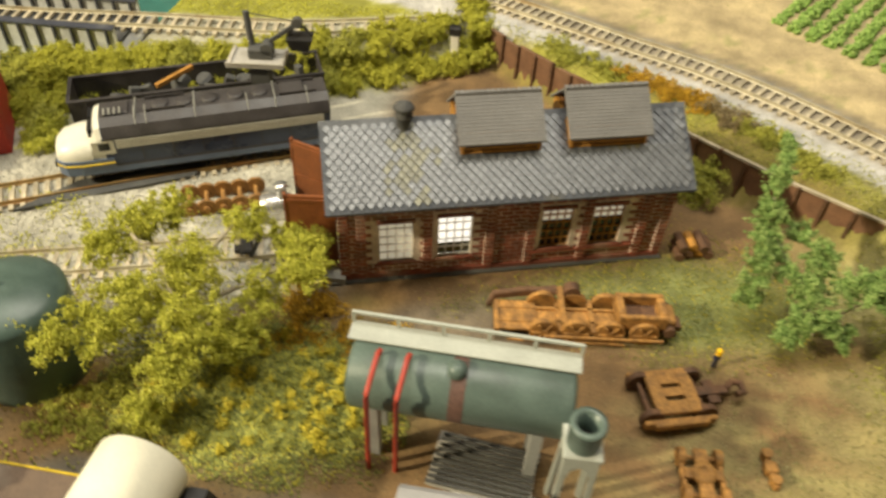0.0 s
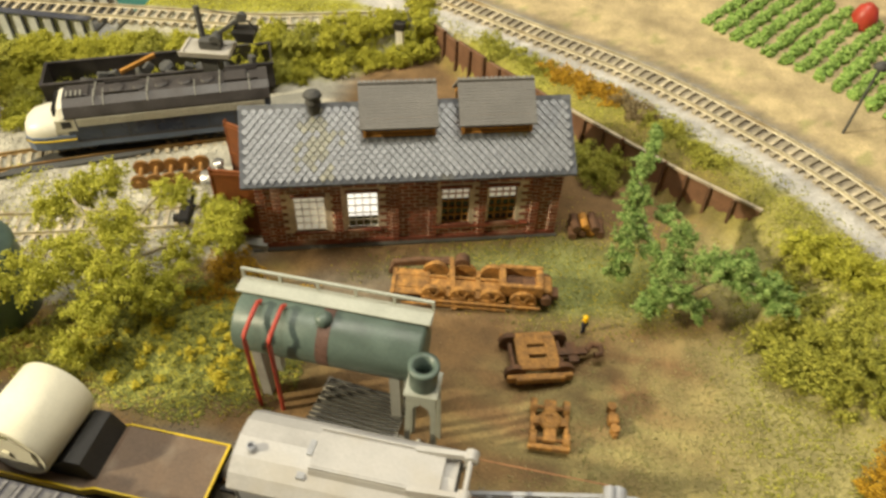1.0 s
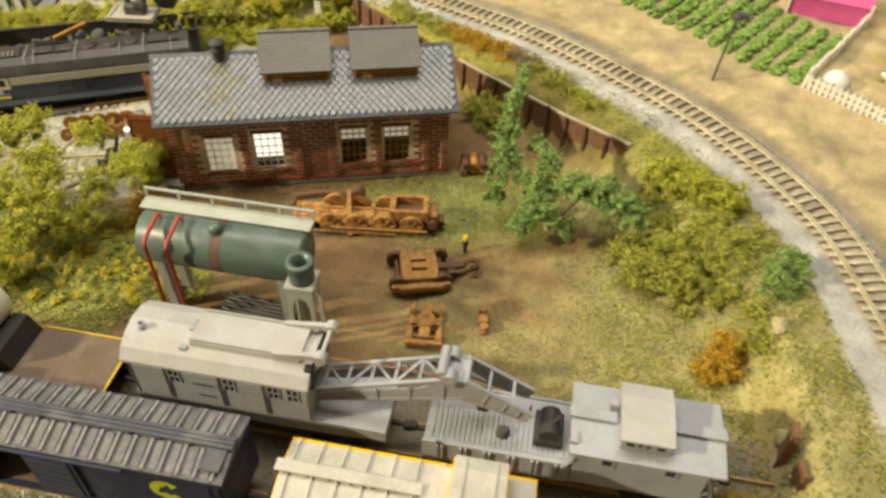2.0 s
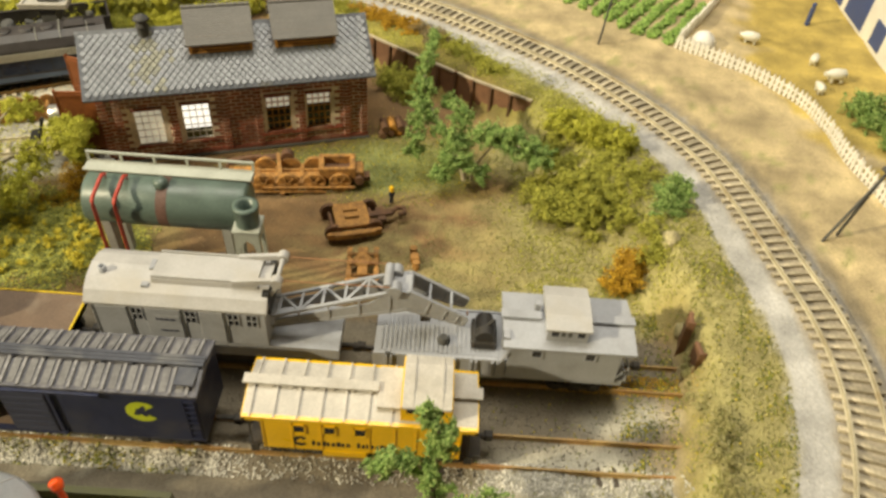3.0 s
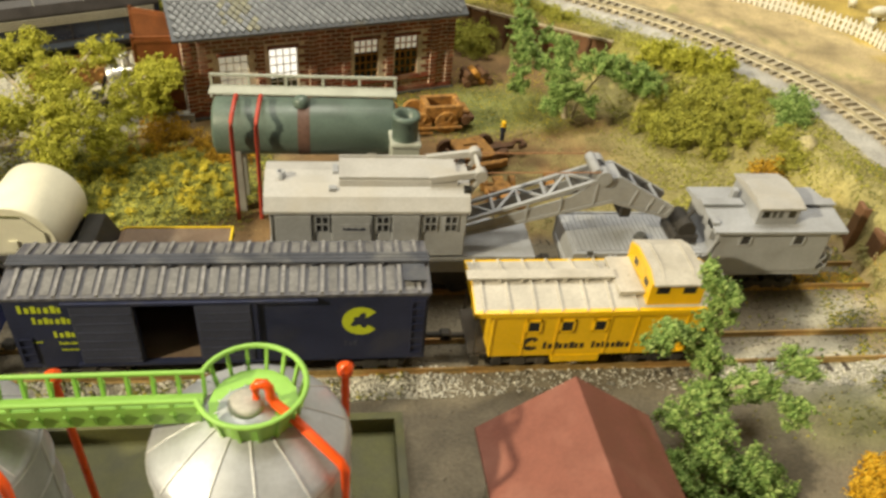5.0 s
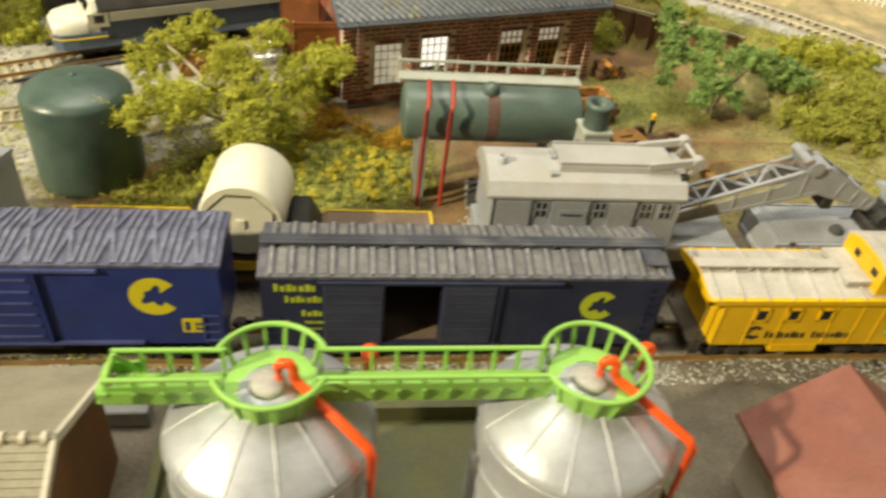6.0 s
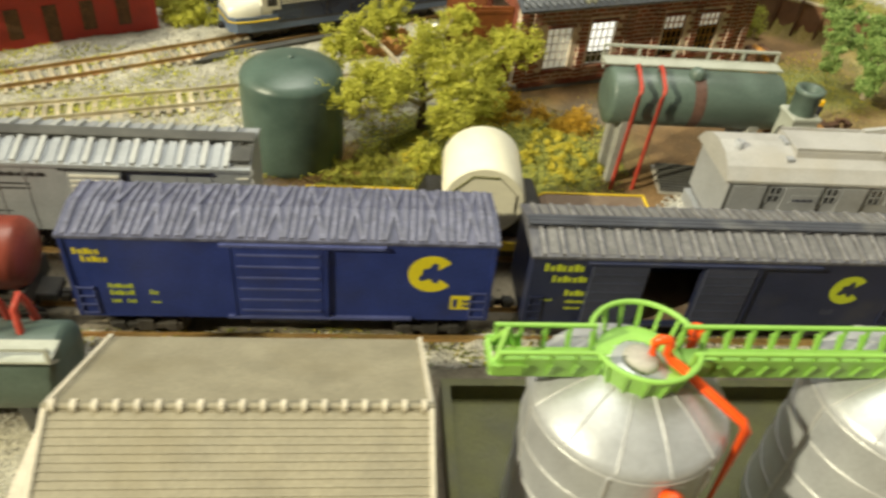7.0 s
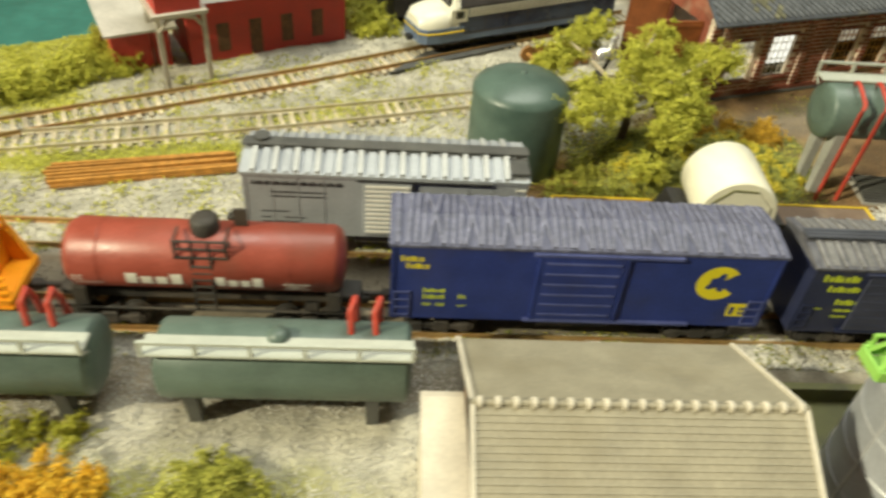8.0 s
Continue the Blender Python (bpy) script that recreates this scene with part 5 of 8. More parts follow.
for u0, u1 in ((5.75, 9.85), (10.95, 15.05)):
    b = B()
    b.box(u0 + 0.35, u1 - 0.35, 1.15, HV - 1.15, 6.2, 7.75)
    mon = part("roof_monitor", b, "shed_side", house)
    b = B()
    v0, z0, v1, z1 = 0.75, 7.4, HV / 2, 9.0
    b.prism([(v0, z0 - 0.1), (v0, z0), (v1, z1), (HV - v0, z0), (HV - v0, z0 - 0.1), (v1, z1 - 0.14)], u0, u1, "X")
    rf = part("monitor_roof", b, "monitor_roof", mon)
    b = B()
    n = 17
    for k in range(n):
        u = u0 + (u1 - u0) * (k + 0.5) / n
        b.box(u - 0.09, u + 0.09, v1 - 0.12, v1 + 0.12, z1 - 0.08, z1 + 0.05)
    for r in range(1, 15):
        w = r / 15
        b.beam((u0, v0 + (v1 - v0) * w, z0 + (z1 - z0) * w + 0.01), (u1, v0 + (v1 - v0) * w, z0 + (z1 - z0) * w + 0.004), 0.02, 0.03)
    part("tile_edge", b, "monitor_roof", rf)
    b = B()
    for u in (u0 + 0.15, u1 - 0.3):
        b.box(u, u + 0.15, 1.0, HV - 1.0, 6.5, 7.6)
    for k in range(4):
        b.box(u0 + 0.2, u1 - 0.2, 1.06 + 0.02 * k, 1.14, 6.65 + 0.22 * k, 6.75 + 0.22 * k)
    part("louvre", b, "wood", mon)
# open doors at the track end
for v, a in ((0.9, 170), (HV - 0.9, 145)):
    m = Matrix.Translation((-0.05, v, 0)) @ Matrix.Rotation(radians(a), 4, "Z")
    b = B()
    b.box(0, 2.3, -0.08, 0.08, 0.15, 4.75, m=m)
    d = part("door", b, "door_brown", house)
    for z in (0.5, 2.5, 4.4):
        for y0 in (-0.13, 0.08):
            b = B()
            b.box(0, 2.3, y0, y0 + 0.05, z, z + 0.18, m=m)
            part("door_brace", b, "door_brown", d)
    b = B()
    b.box(2.3, 2.4, -0.12, 0.12, 0.15, 4.85, m=m)
    part("door_edge", b, "door_brown", d)
b = B()
b.prism([(-0.9, -0.1), (0.2, -0.4), (0.25, 0.2), (-0.7, 0.4)], 0, 0.45, "Z")
solo("concrete_step", b, "concrete", "grey concrete block at the corner of the engine house", "step", at=(13.0, 20.7, 0, HANG))

# ---- elevated horizontal tank with walkway ----


def fuel_tank(x, y, rz, zc, L, label, legs, body_mat, walk_side, pipes=True, stain=True):
    t = thing("fuel_tank", x, y, 0, rz, label, "tank", "horizontal fuel tanks")
    r = 1.35
    b = B()
    b.lathe((0, 0, zc), [(0.6, -0.12), (1.1, -0.06), (r - 0.05, 0.03), (r, 0.12), (r, L - 0.12), (r - 0.05, L - 0.03), (1.1, L + 0.06), (0.6, L + 0.12)], 44, "X")
    tank = part("tank", b, body_mat, t)
    if stain:
        b = B()
        b.lathe((L * 0.46, 0, zc), [(r + 0.012, 0), (r + 0.012, 0.55)], 44, "X", cap=False)
        part("rust_band", b, "rust_stain", tank)
    b = B()
    b.lathe((L * 0.48, -0.3, zc + r - 0.1), [(0.38, 0), (0.38, 0.25), (0.28, 0.4), (0.1, 0.45)], 18)
    part("hatch", b, body_mat, tank)
    s = walk_side
    b = B()
    zf = zc + r
    y0, y1 = sorted((s * 0.35, s * 1.25))
    b.box(-0.25, L + 0.15, y0, y1, zf, zf + 0.1, bevel=0.02)
    walk = part("walkway", b, "walkway", t)
    b = B()
    yr = s * 1.2
    n = 5
    for k in range(n + 1):
        xx = -0.2 + (L + 0.3) * k / n
        b.box(xx - 0.06, xx + 0.06, yr - 0.05, yr + 0.05, zf + 0.1, zf + 0.6)
        b.beam((xx, yr, zf - 0.02), (xx, s * 0.75, zc + 1.0), 0.07)
    b.box(-0.25, L + 0.15, yr - 0.06, yr + 0.06, zf + 0.55, zf + 0.66)
    part("railing", b, "walkway", walk)
    for k, xx in enumerate(legs):
        b = B()
        b.prism([(-1.1, zc - 0.75), (-0.9, 0), (-0.5, 0), (-0.35, zc - 1.25), (0.35, zc - 1.25), (0.5, 0), (0.9, 0), (1.1, zc - 0.75)], xx, xx + 0.45, "X")
        part("saddle_leg", b, "concrete" if zc > 3 else "tar", t)
    if pipes:
        for xx in (0.98, 2.08):
            b = B()
            b.tube([(xx + 0.12, -0.1, zc + r - 0.1), (xx + 0.12, -0.1, zc + r + 0.22), (xx + 0.1, -0.3, zc + r + 0.34), (xx + 0.08, -0.6, zc + r + 0.3), (xx, -1.62, zc + 1.28), (xx - 0.03, -1.74, zc + 1.1), (xx - 0.05, -1.72, zc + 0.8), (xx - 0.16, -1.5, 0)], 0.1, 10)
            part("pipe", b, "red_pipe", t)
    return t


fuel_tank(15.9, 12.3, 0, 4.4, 8.3, "grey-green tank on tall legs with pale walkway and red pipes", (0.7, 7.0), "tank_grey_green", 1)
for xx in (-12.4, -22.6):
    ft = fuel_tank(xx, -2.9, 0, 2.35, 8.1, "low dark green tank with pale walkway and red bent pipes", (0.7, 6.7), "tank_grey_green", -1, pipes=False, stain=False)
    for x0 in (6.2, 7.0):
        b = B()
        b.tube([(x0, 0.0, 3.6), (x0 - 0.05, 0.15, 4.5), (x0 + 0.1, 0.4, 4.9), (x0 + 0.1, 0.7, 4.2), (x0 + 0.1, 0.9, 3.0)], 0.11, 8)
        part("pipe", b, "red_pipe", ft)

# stack on a pale stand
t = thing("exhaust_stack", 24.6, 10.4, 0, 2, "short grey-green pipe stack on a pale four-legged stand", "stack")
PANEL = [(-0.74, 0), (-0.6, 4.75), (0.6, 4.75), (0.74, 0), (0.48, 0), (0.42, 3.5), (0.3, 4.0), (0, 4.25), (-0.3, 4.0), (-0.42, 3.5), (-0.48, 0)]
stand = None
for a in range(4):
    b = B()
    b.prism(PANEL, -0.72, -0.6)
    for v in b.bm.verts:
        v.co.y += 0.10 * v.co.z / 4.75
        v.co = Matrix.Rotation(math.pi / 2 * a, 4, "Z") @ v.co
    o = part("stand_side", b, "walkway", t)
b = B()
b.box(-0.7, 0.7, -0.7, 0.7, 4.72, 4.95, bevel=0.05)
part("top_plate", b, "walkway", t)
b = B()
b.lathe((0, 0, 4.95), [(0.6, 0), (0.6, 0.95), (0.65, 0.98), (0.65, 1.2), (0.42, 1.2), (0.42, 0.1)], 28, cap=False)
part("pipe", b, "tank_grey_green", t)
# Black disc paints in the shade down the pipe.
b = B()
b.lathe((0, 0, 5.0), [(0.42, 0), (0.42, 0.1)], 28)
part("dark_bore", b, "black", t)

# grate and coarse stone under the tank
t = thing("iron_grate", 19.0, 10.5, 0.05, -6, "dark iron grate lying on the ground below the tank", "grate")
for k in range(10):
    b = B()
    b.beam((0.1 + 0.02 * k, 0.25 * k, 0.3), (4.2 + 0.02 * k, 0.25 * k + 0.1, 0.3), 0.1, 0.12)
    part("slat", b, "tar", t)
b = B()
b.box(0.1, 4.3, -0.05, 2.5, 0, 0.1)
part("bed", b, "roof_grey", t, "pale stone-dusted bed")

# vertical green tank
t = thing("storage_tank", 1.1, 13.2, 0, 0, "upright dark green storage tank with a shallow domed top", "tank")
b = B()
b.lathe((0, 0, 0), [(2.38, 0), (2.4, 0.1), (2.4, 4.25), (2.33, 4.42), (2.0, 4.66), (1.3, 4.95), (0.5, 5.08), (0.1, 5.1)], 56)
part("shell", b, "tank_green", t)
b = B()
b.lathe((0, 0, 5.05), [(0.14, 0), (0.14, 0.14), (0.04, 0.16)], 10)
part("cap", b, "tank_green", t)

# ---- scrap yard ----


def wheel(b, p, q, r, tread=0.08):
    b.rod(p, q, r, 20)


t = thing("locomotive_chassis", 25.4, 20.0, 0, 8, "rusty derelict steam locomotive chassis lying on bare dirt", "chassis", "rusty scrap")
b = B()
b.box(-4.4, 3.6, -0.5, -0.34, 0.5, 0.85, bevel=0.03)
b.box(-4.4, 3.6, 0.34, 0.5, 0.5, 0.85, bevel=0.03)
b.box(-4.4, -2.6, -0.9, 0.9, 0.62, 0.78, bevel=0.03)
b.box(-2.6, 1.2, -0.34, 0.34, 0.55, 0.7)
b.box(-4.6, -4.4, -1.0, 1.0, 0.35, 0.85)
for x in (-1.55, 0.0):
    b.box(x - 0.12, x + 0.12, -1.0, 1.0, 0.6, 0.85)
part("frame", b, "rust", t)
b = B()
for q in ((1.1, 3.4, -0.8, -0.55), (1.1, 3.4, 0.55, 0.8), (1.1, 1.45, -0.55, 0.55), (3.05, 3.4, -0.55, 0.55)):
    b.box(*q, 0.9, 1.75, bevel=0.05)
b.box(3.2, 3.9, -0.6, 0.6, 0.5, 1.3, bevel=0.08)
part("cylinder_saddle", b, "rust", t)
# Dark rust floor; its darkness stands in for shade inside the open box.
b = B()
b.box(1.45, 3.05, -0.55, 0.55, 0.9, 1.15)
part("saddle_floor", b, "rust_dark", t)
for x in (-2.3, -0.8, 0.8, 2.4):
    for s in (-1, 1):
        b = B()
        b.rod((x, s * 0.74, 0.72), (x, s * 1.0, 0.72), 0.7, 22)
        b.rod((x, s * 1.05, 0.72), (x, s * 1.12, 0.72), 0.2, 10)
        for k in range(6):
            a = k * math.pi / 3
            b.beam((x, s * 1.06, 0.72), (x + 0.58 * math.cos(a), s * 1.06, 0.72 + 0.58 * math.sin(a)), 0.09)
        part("driving_wheel", b, "rust", t)
b = B()
b.beam((-2.3, -1.18, 0.62), (3.3, -1.18, 0.55), 0.12)
b.beam((-4.0, -1.2, 0.35), (1.5, -1.25, 0.3), 0.1)
b.beam((-1.2, -1.3, 0.15), (-1.5, 1.2, 1.5), 0.24)
part("side_rod", b, "rust", t)
b = B()
b.beam((-4.6, 1.0, 1.0), (-1.6, 1.2, 1.3), 0.3)
b.tube([(-4.8, 1.0, 0.3), (-4.6, 1.0, 1.1), (-3.0, 1.1, 1.35), (-1.2, 1.1, 1.2), (-0.9, 1.0, 1.75)], 0.16, 8)
b.rod((-0.9, 0.8, 1.4), (-0.9, 1.3, 1.4), 0.42, 14)
b.rod((3.6, -0.9, 0.8), (3.6, 0.9, 0.8), 0.3, 12)
b.box(3.5, 4.3, -0.35, 0.35, 0.4, 0.7)
part("loose_fitting", b, "rust_dark", t)


def scrap_truck(x, y, rz, label, tongue, twin):
    t = thing("scrap_truck", x, y, 0, rz, label, "wheel truck", "rusty scrap")
    b = B()
    if twin:
        b.box(-0.85, 0.85, -0.9, -0.35, 0.62, 0.8, bevel=0.03)
        b.box(-0.85, 0.85, 0.35, 0.9, 0.62, 0.8, bevel=0.03)
        b.box(-0.85, -0.35, -0.9, 0.9, 0.63, 0.82, bevel=0.03)
        b.box(0.35, 0.85, -0.9, 0.9, 0.63, 0.82, bevel=0.03)
        b.box(-0.4, 0.4, -0.18, 0.18, 0.62, 0.8)
        b.box(-1.0, 1.0, -1.28, -1.05, 0.3, 0.62, bevel=0.04)
    else:
        b.box(-0.28, 0.28, -1.1, 1.1, 0.55, 0.75, bevel=0.03)
        b.lathe((0, 0, 0.6), [(0.5, 0), (0.5, 0.2), (0.22, 0.22), (0.22, 0.0)], 16, cap=False)
        b.box(-0.75, 0.75, -0.22, 0.22, 0.5, 0.68)
        b.box(-0.95, 0.95, -1.38, -1.15, 0.25, 0.55, bevel=0.04)
    part("frame", b, "rust", t)
    for s in (-1, 1):
        b = B()
        if twin:
            b.box(-1.35, 1.35, s * 1.05 - 0.1, s * 1.05 + 0.1, 0.25, 0.6, bevel=0.04)
        else:
            b.box(s * 0.78 - 0.1, s * 0.78 + 0.1, -1.2, 1.2, 0.25, 0.55, bevel=0.04)
        part("side_frame", b, "rust", t)
    for sx in (-1, 1):
        b = B()
        if twin:
            b.rod((sx * 1.0, -0.85, 0.45), (sx * 1.0, 0.85, 0.45), 0.1, 8)
            for s in (-1, 1):
                b.rod((sx * 1.0, s * 0.7, 0.45), (sx * 1.0, s * 0.92, 0.45), 0.45, 16)
        else:
            b.rod((-0.85, sx * 0.85, 0.4), (0.85, sx * 0.85, 0.4), 0.1, 8)
            for s in (-1, 1):
                b.rod((s * 0.62, sx * 0.85, 0.42), (s * 0.9, sx * 0.85, 0.42), 0.4, 16)
        part("wheelset", b, "rust_dark" if twin else "rust", t)
    if tongue:
        b = B()
        b.box(0.8, 2.1, -0.18, 0.18, 0.5, 0.68)
        b.box(1.3, 1.7, -0.5, 0.5, 0.48, 0.62)
        b.tube([(2.1, 0, 0.6), (2.4, 0.3, 0.6), (2.75, 0.2, 0.6), (2.7, -0.2, 0.6), (2.4, -0.25, 0.6)], 0.13, 8)
        part("tongue", b, "rust_dark", t)
    return t


tk = scrap_truck(29.0, 16.2, 17, "rusty square wheel truck with a drawbar lying on dirt", True, True)
tk.matrix_world = tk.matrix_world @ Matrix.Diagonal((1.2, 1.2, 1.25, 1))
scrap_truck(30.1, 12.6, 5, "small rusty wheel truck lying on dirt near the track", False, False)
t = thing("scrap_side_frame", 33.0, 13.6, 0, 100, "single rusty truck side frame dropped on dirt", "scrap part", "rusty scrap")
b = B()
b.box(-0.9, 0.9, -0.12, 0.12, 0.02, 0.35, bevel=0.04)
for x in (-0.6, 0.6):
    b.lathe((x, 0, 0.2), [(0.22, -0.1), (0.22, 0.3)], 10)
b.box(-0.25, 0.25, -0.25, 0.25, 0.02, 0.45, bevel=0.05)
part("frame", b, "rust", t)

b = B()
b.box(-0.16, 0.02, -0.08, 0.08, 0, 0.8, bevel=0.05)
b.box(0.04, 0.2, -0.08, 0.08, 0, 0.8, bevel=0.05)
b.box(-0.22, 0.26, -0.16, 0.16, 0.75, 1.4, bevel=0.09)
b.lathe((0.02, 0, 1.38), [(0.1, 0), (0.2, 0.12), (0.21, 0.28), (0.16, 0.4), (0.05, 0.45)], 10)
for v in b.bm.verts:
    v.co *= 0.72
figure = solo("model_figure", b, "navy", "tiny plastic worker figure with yellow hard hat and vest", "figurine", at=(31.2, 18.7, 0, 20))
figure.data.materials.append(M["yellow"])
for p in figure.data.polygons:
    if p.center.z > 0.0097:
        p.material_index = 1

t = thing("log_pile", 30.6, 26.4, 0, 18, "small heap of dark cut logs beside the engine house", "log pile")
for k in range(7):
    b = B()
    x, z = (k % 4) * 0.55 - 0.8, 0.25 + (k // 4) * 0.45
    b.rod((x + 0.2 * (k // 4), -0.7 + 0.1 * (k % 3), z), (x + 0.25, 0.6, z + 0.03), 0.26, 10)
    part("log", b, "wood" if k in (2, 5) else "rust_dark", t)

# wheelset row and old silver boiler by the engine house track
for k in range(5):
    x, y = 3.6 + 0.82 * k, 24.35 + 0.35 * k
    t = thing("scrap_wheelset", x, y, 0, 23, "rusty locomotive wheelset standing on gravel", "wheelset", "row of wheelsets")
    b = B()
    b.rod((0, -0.75, 0.52), (0, 0.75, 0.52), 0.13, 8)
    part("axle", b, "rust", t)
    for s in (-1, 1):
        b = B()
        b.rod((0, s * 0.62, 0.52), (0, s * 0.8, 0.52), 0.52, 18)
        b.rod((0, s * 0.8, 0.52), (0, s * 0.95, 0.52), 0.18, 10)
        part("wheel", b, "rust", t)
t = thing("old_boiler", 8.6, 24.9, 0, 18, "bright silver scrap boiler fitting with a dome", "boiler")
b = B()
b.lathe((-1.1, 0, 0.75), [(0.5, 0), (0.6, 0.1), (0.6, 1.5), (0.5, 1.7)], 18, "X")
part("barrel", b, "chrome", t)
b = B()
b.lathe((0.1, 0, 1.2), [(0.28, 0), (0.28, 0.7), (0.34, 0.75), (0.34, 0.9), (0.1, 0.95)], 14)
b.box(-0.9, 0.5, -0.5, 0.5, 0, 0.5)
part("dome", b, "chrome", t)
t = thing("buffer_stop", 7.7, 21.9, 0.1, 18, "black track-end fitting on the engine house track", "buffer stop")
b = B()
b.box(-0.3, 0.3, -0.9, 0.9, 0.35, 0.65, bevel=0.06)
b.box(-0.6, -0.2, -0.7, -0.3, 0.3, 0.6)
b.beam((0.2, -0.8, 0.2), (0.9, -0.9, 1.7), 0.2)
b.beam((0.2, 0.8, 0.2), (0.6, 0.7, 1.5), 0.2)
part("frame", b, "black", t)

# bundle of orange rails or timbers beside the siding
t = thing("timber_stack", -21.3, 9.1, 0, 12.5, "loose stack of long orange-brown stored rails on the ground", "rail stack")
for k in range(12):
    b = B()
    y, z = 0.29 * (k % 6) + 0.06 * (k // 6), 0.16 + 0.2 * (k // 6)
    b.beam((0.4 * rng.uniform(), y, z), (8.4 + 0.5 * rng.uniform(), 0.2 + 0.8 * y + rng.uniform(-0.15, 0.15), z), 0.14, 0.18)
    part("rail", b, "wood", t)

# ---- diesel locomotive ----
LA = 25.5
t = thing("diesel_locomotive", -4.1, 25.55, 0.3, LA, "dark blue diesel locomotive with white nose and pale side grille", "locomotive")
L, LW = 15.6, 3.1


def section(w, h, cx):
    return [(cx, -w, 0.85), (cx, -w, h * 0.78), (cx, -w * 0.82, h * 0.93), (cx, -w * 0.45, h), (cx, w * 0.45, h), (cx, w * 0.82, h * 0.93), (cx, w, h * 0.78), (cx, w, 0.85)]


b = B()
b.rings([section(1.5, 4.4, 2.6), section(1.5, 4.4, L)], smooth=False)
part("body", b, "loco_blue", t)
b = B()
b.rings([section(1.0, 2.6, -0.05), section(1.35, 2.95, 0.35), section(1.5, 3.15, 1.2), section(1.5, 3.2, 1.9)])
nose = part("nose", b, "loco_cream", t)
b = B()
b.rings([section(1.42, 3.2, 1.85), section(1.47, 4.3, 2.35), section(1.5, 4.45, 2.65)], smooth=False)
part("cab", b, "loco_cream", t)
b = B()
b.rings([[(cx, -w, 0.85), (cx, -w, 1.95), (cx, w, 1.95), (cx, w, 0.85)] for cx, w in ((-0.12, 1.02), (0.0, 1.15), (0.32, 1.42), (1.2, 1.55), (3.0, 1.55))], smooth=False)
part("nose_skirt", b, "loco_skirt", nose, "blue lower nose with a pale sheen in its colour")
b = B()
for z in (1.62,):
    b.tube([(3.0, -1.55, z), (1.2, -1.55, z), (0.33, -1.41, z), (-0.09, -1.05, z), (-0.11, 1.05, z), (0.33, 1.41, z), (1.2, 1.55, z)], 0.07, 6)
part("nose_stripe", b, "yellow_edge", nose)
for y0, y1 in ((-1.15, -0.12), (0.12, 1.15)):
    b = B()
    b.prism([(y0, 3.45), (y1, 3.45), (y1 * 0.95, 4.0), (y0 * 0.95, 4.0)], 1.95, 2.2, "X")
    part("windscreen", b, "glass", t)
b = B()
b.box(2.0, 3.2, -1.525, -1.48, 2.3, 3.3)
part("cab_side", b, "loco_cream", t)
b = B()
b.box(2.35, 2.95, -1.535, -1.5, 2.6, 3.15)
part("cab_window", b, "glass", t)
b = B()
b.box(3.3, L - 0.4, -1.53, -1.47, 2.62, 3.3)
gr = part("grille", b, "loco_stripe", t)
b = B()
b.box(1.2, L - 0.2, -1.545, -1.5, 1.32, 1.42)
part("belt_rail", b, "loco_roof", t)
for x in (4.6, 6.3, 8.0, 9.7, 11.4, 13.1):
    b = B()
    b.box(x, x + 0.05, -1.52, -1.49, 1.45, 2.6)
    part("body_joint", b, "loco_roof", t)
b = B()
b.box(1.25, L - 0.2, -1.54, -1.5, 0.86, 1.3)
part("side_skirt", b, "loco_skirt", t, "blue lower skirt with a pale sheen in its colour")
for k in range(4):
    b = B()
    b.box(3.3, L - 0.4, -1.56, -1.53, 2.68 + 0.17 * k, 2.75 + 0.17 * k)
    part("grille_bar", b, "loco_cream", gr)
b = B()
b.rings([[(x, y, z) for x, y, z in ((2.7, -1.25, 4.15), (2.7, -0.7, 4.46), (2.7, 0.7, 4.46), (2.7, 1.25, 4.15))], [(L + 0.02, -1.25, 4.15), (L + 0.02, -0.7, 4.46), (L + 0.02, 0.7, 4.46), (L + 0.02, 1.25, 4.15)]], smooth=False)
roof = part("roof", b, "loco_roof", t)
for x in (3.6, 6.0, 7.4, 8.8, 10.3, 11.7, 13.6):
    b = B()
    if x in (3.6, 13.6):
        b.box(x - 0.7, x + 0.7, -0.6, 0.6, 4.4, 4.6, bevel=0.06)
    else:
        b.lathe((x, 0, 4.42), [(0.5, 0), (0.5, 0.14), (0.4, 0.2), (0.12, 0.2)], 14)
    part("roof_fan", b, "loco_roof", roof)
for x in (4.6, 7.9, 12.5):
    b = B()
    b.box(x, x + 0.06, -0.95, 0.95, 4.44, 4.52)
    part("roof_strap", b, "loco_stripe", roof)
for x0, x1 in ((5.2, 7.4), (12.8, 15.0)):
    for y in (-0.62, 0.62):
        b = B()
        b.box(x0, x1, y - 0.05, y + 0.05, 4.45, 4.66)
        part("hatch_rim", b, "loco_roof", roof)
for k in range(4):
    b = B()
    b.rod((3.0 + 0.28 * k, -0.7, 4.62), (3.0 + 0.28 * k, -0.2, 4.7), 0.07, 8)
    part("air_horn", b, "loco_stripe", roof)
for s in (-1, 1):
    b = B()
    b.rings([[(x, s * 1.535, 3.32), (x, s * 1.54, 3.46), (x, s * 1.27, 4.14), (x, s * 0.72, 4.47), (x, s * 0.6, 4.44), (x, s * 1.2, 4.05), (x, s * 1.48, 3.4)] for x in (2.72, L + 0.03)], smooth=False)
    part("roof_shoulder", b, "loco_roof", roof)
for x in (4.6, 5.2, 7.9, 10.9, 12.5, 14.4):
    b = B()
    b.tube([(x, -1.3, 4.1), (x, -1.0, 4.55), (x, -0.2, 4.7)], 0.035, 5)
    part("grab_iron", b, "loco_stripe", roof)
b = B()
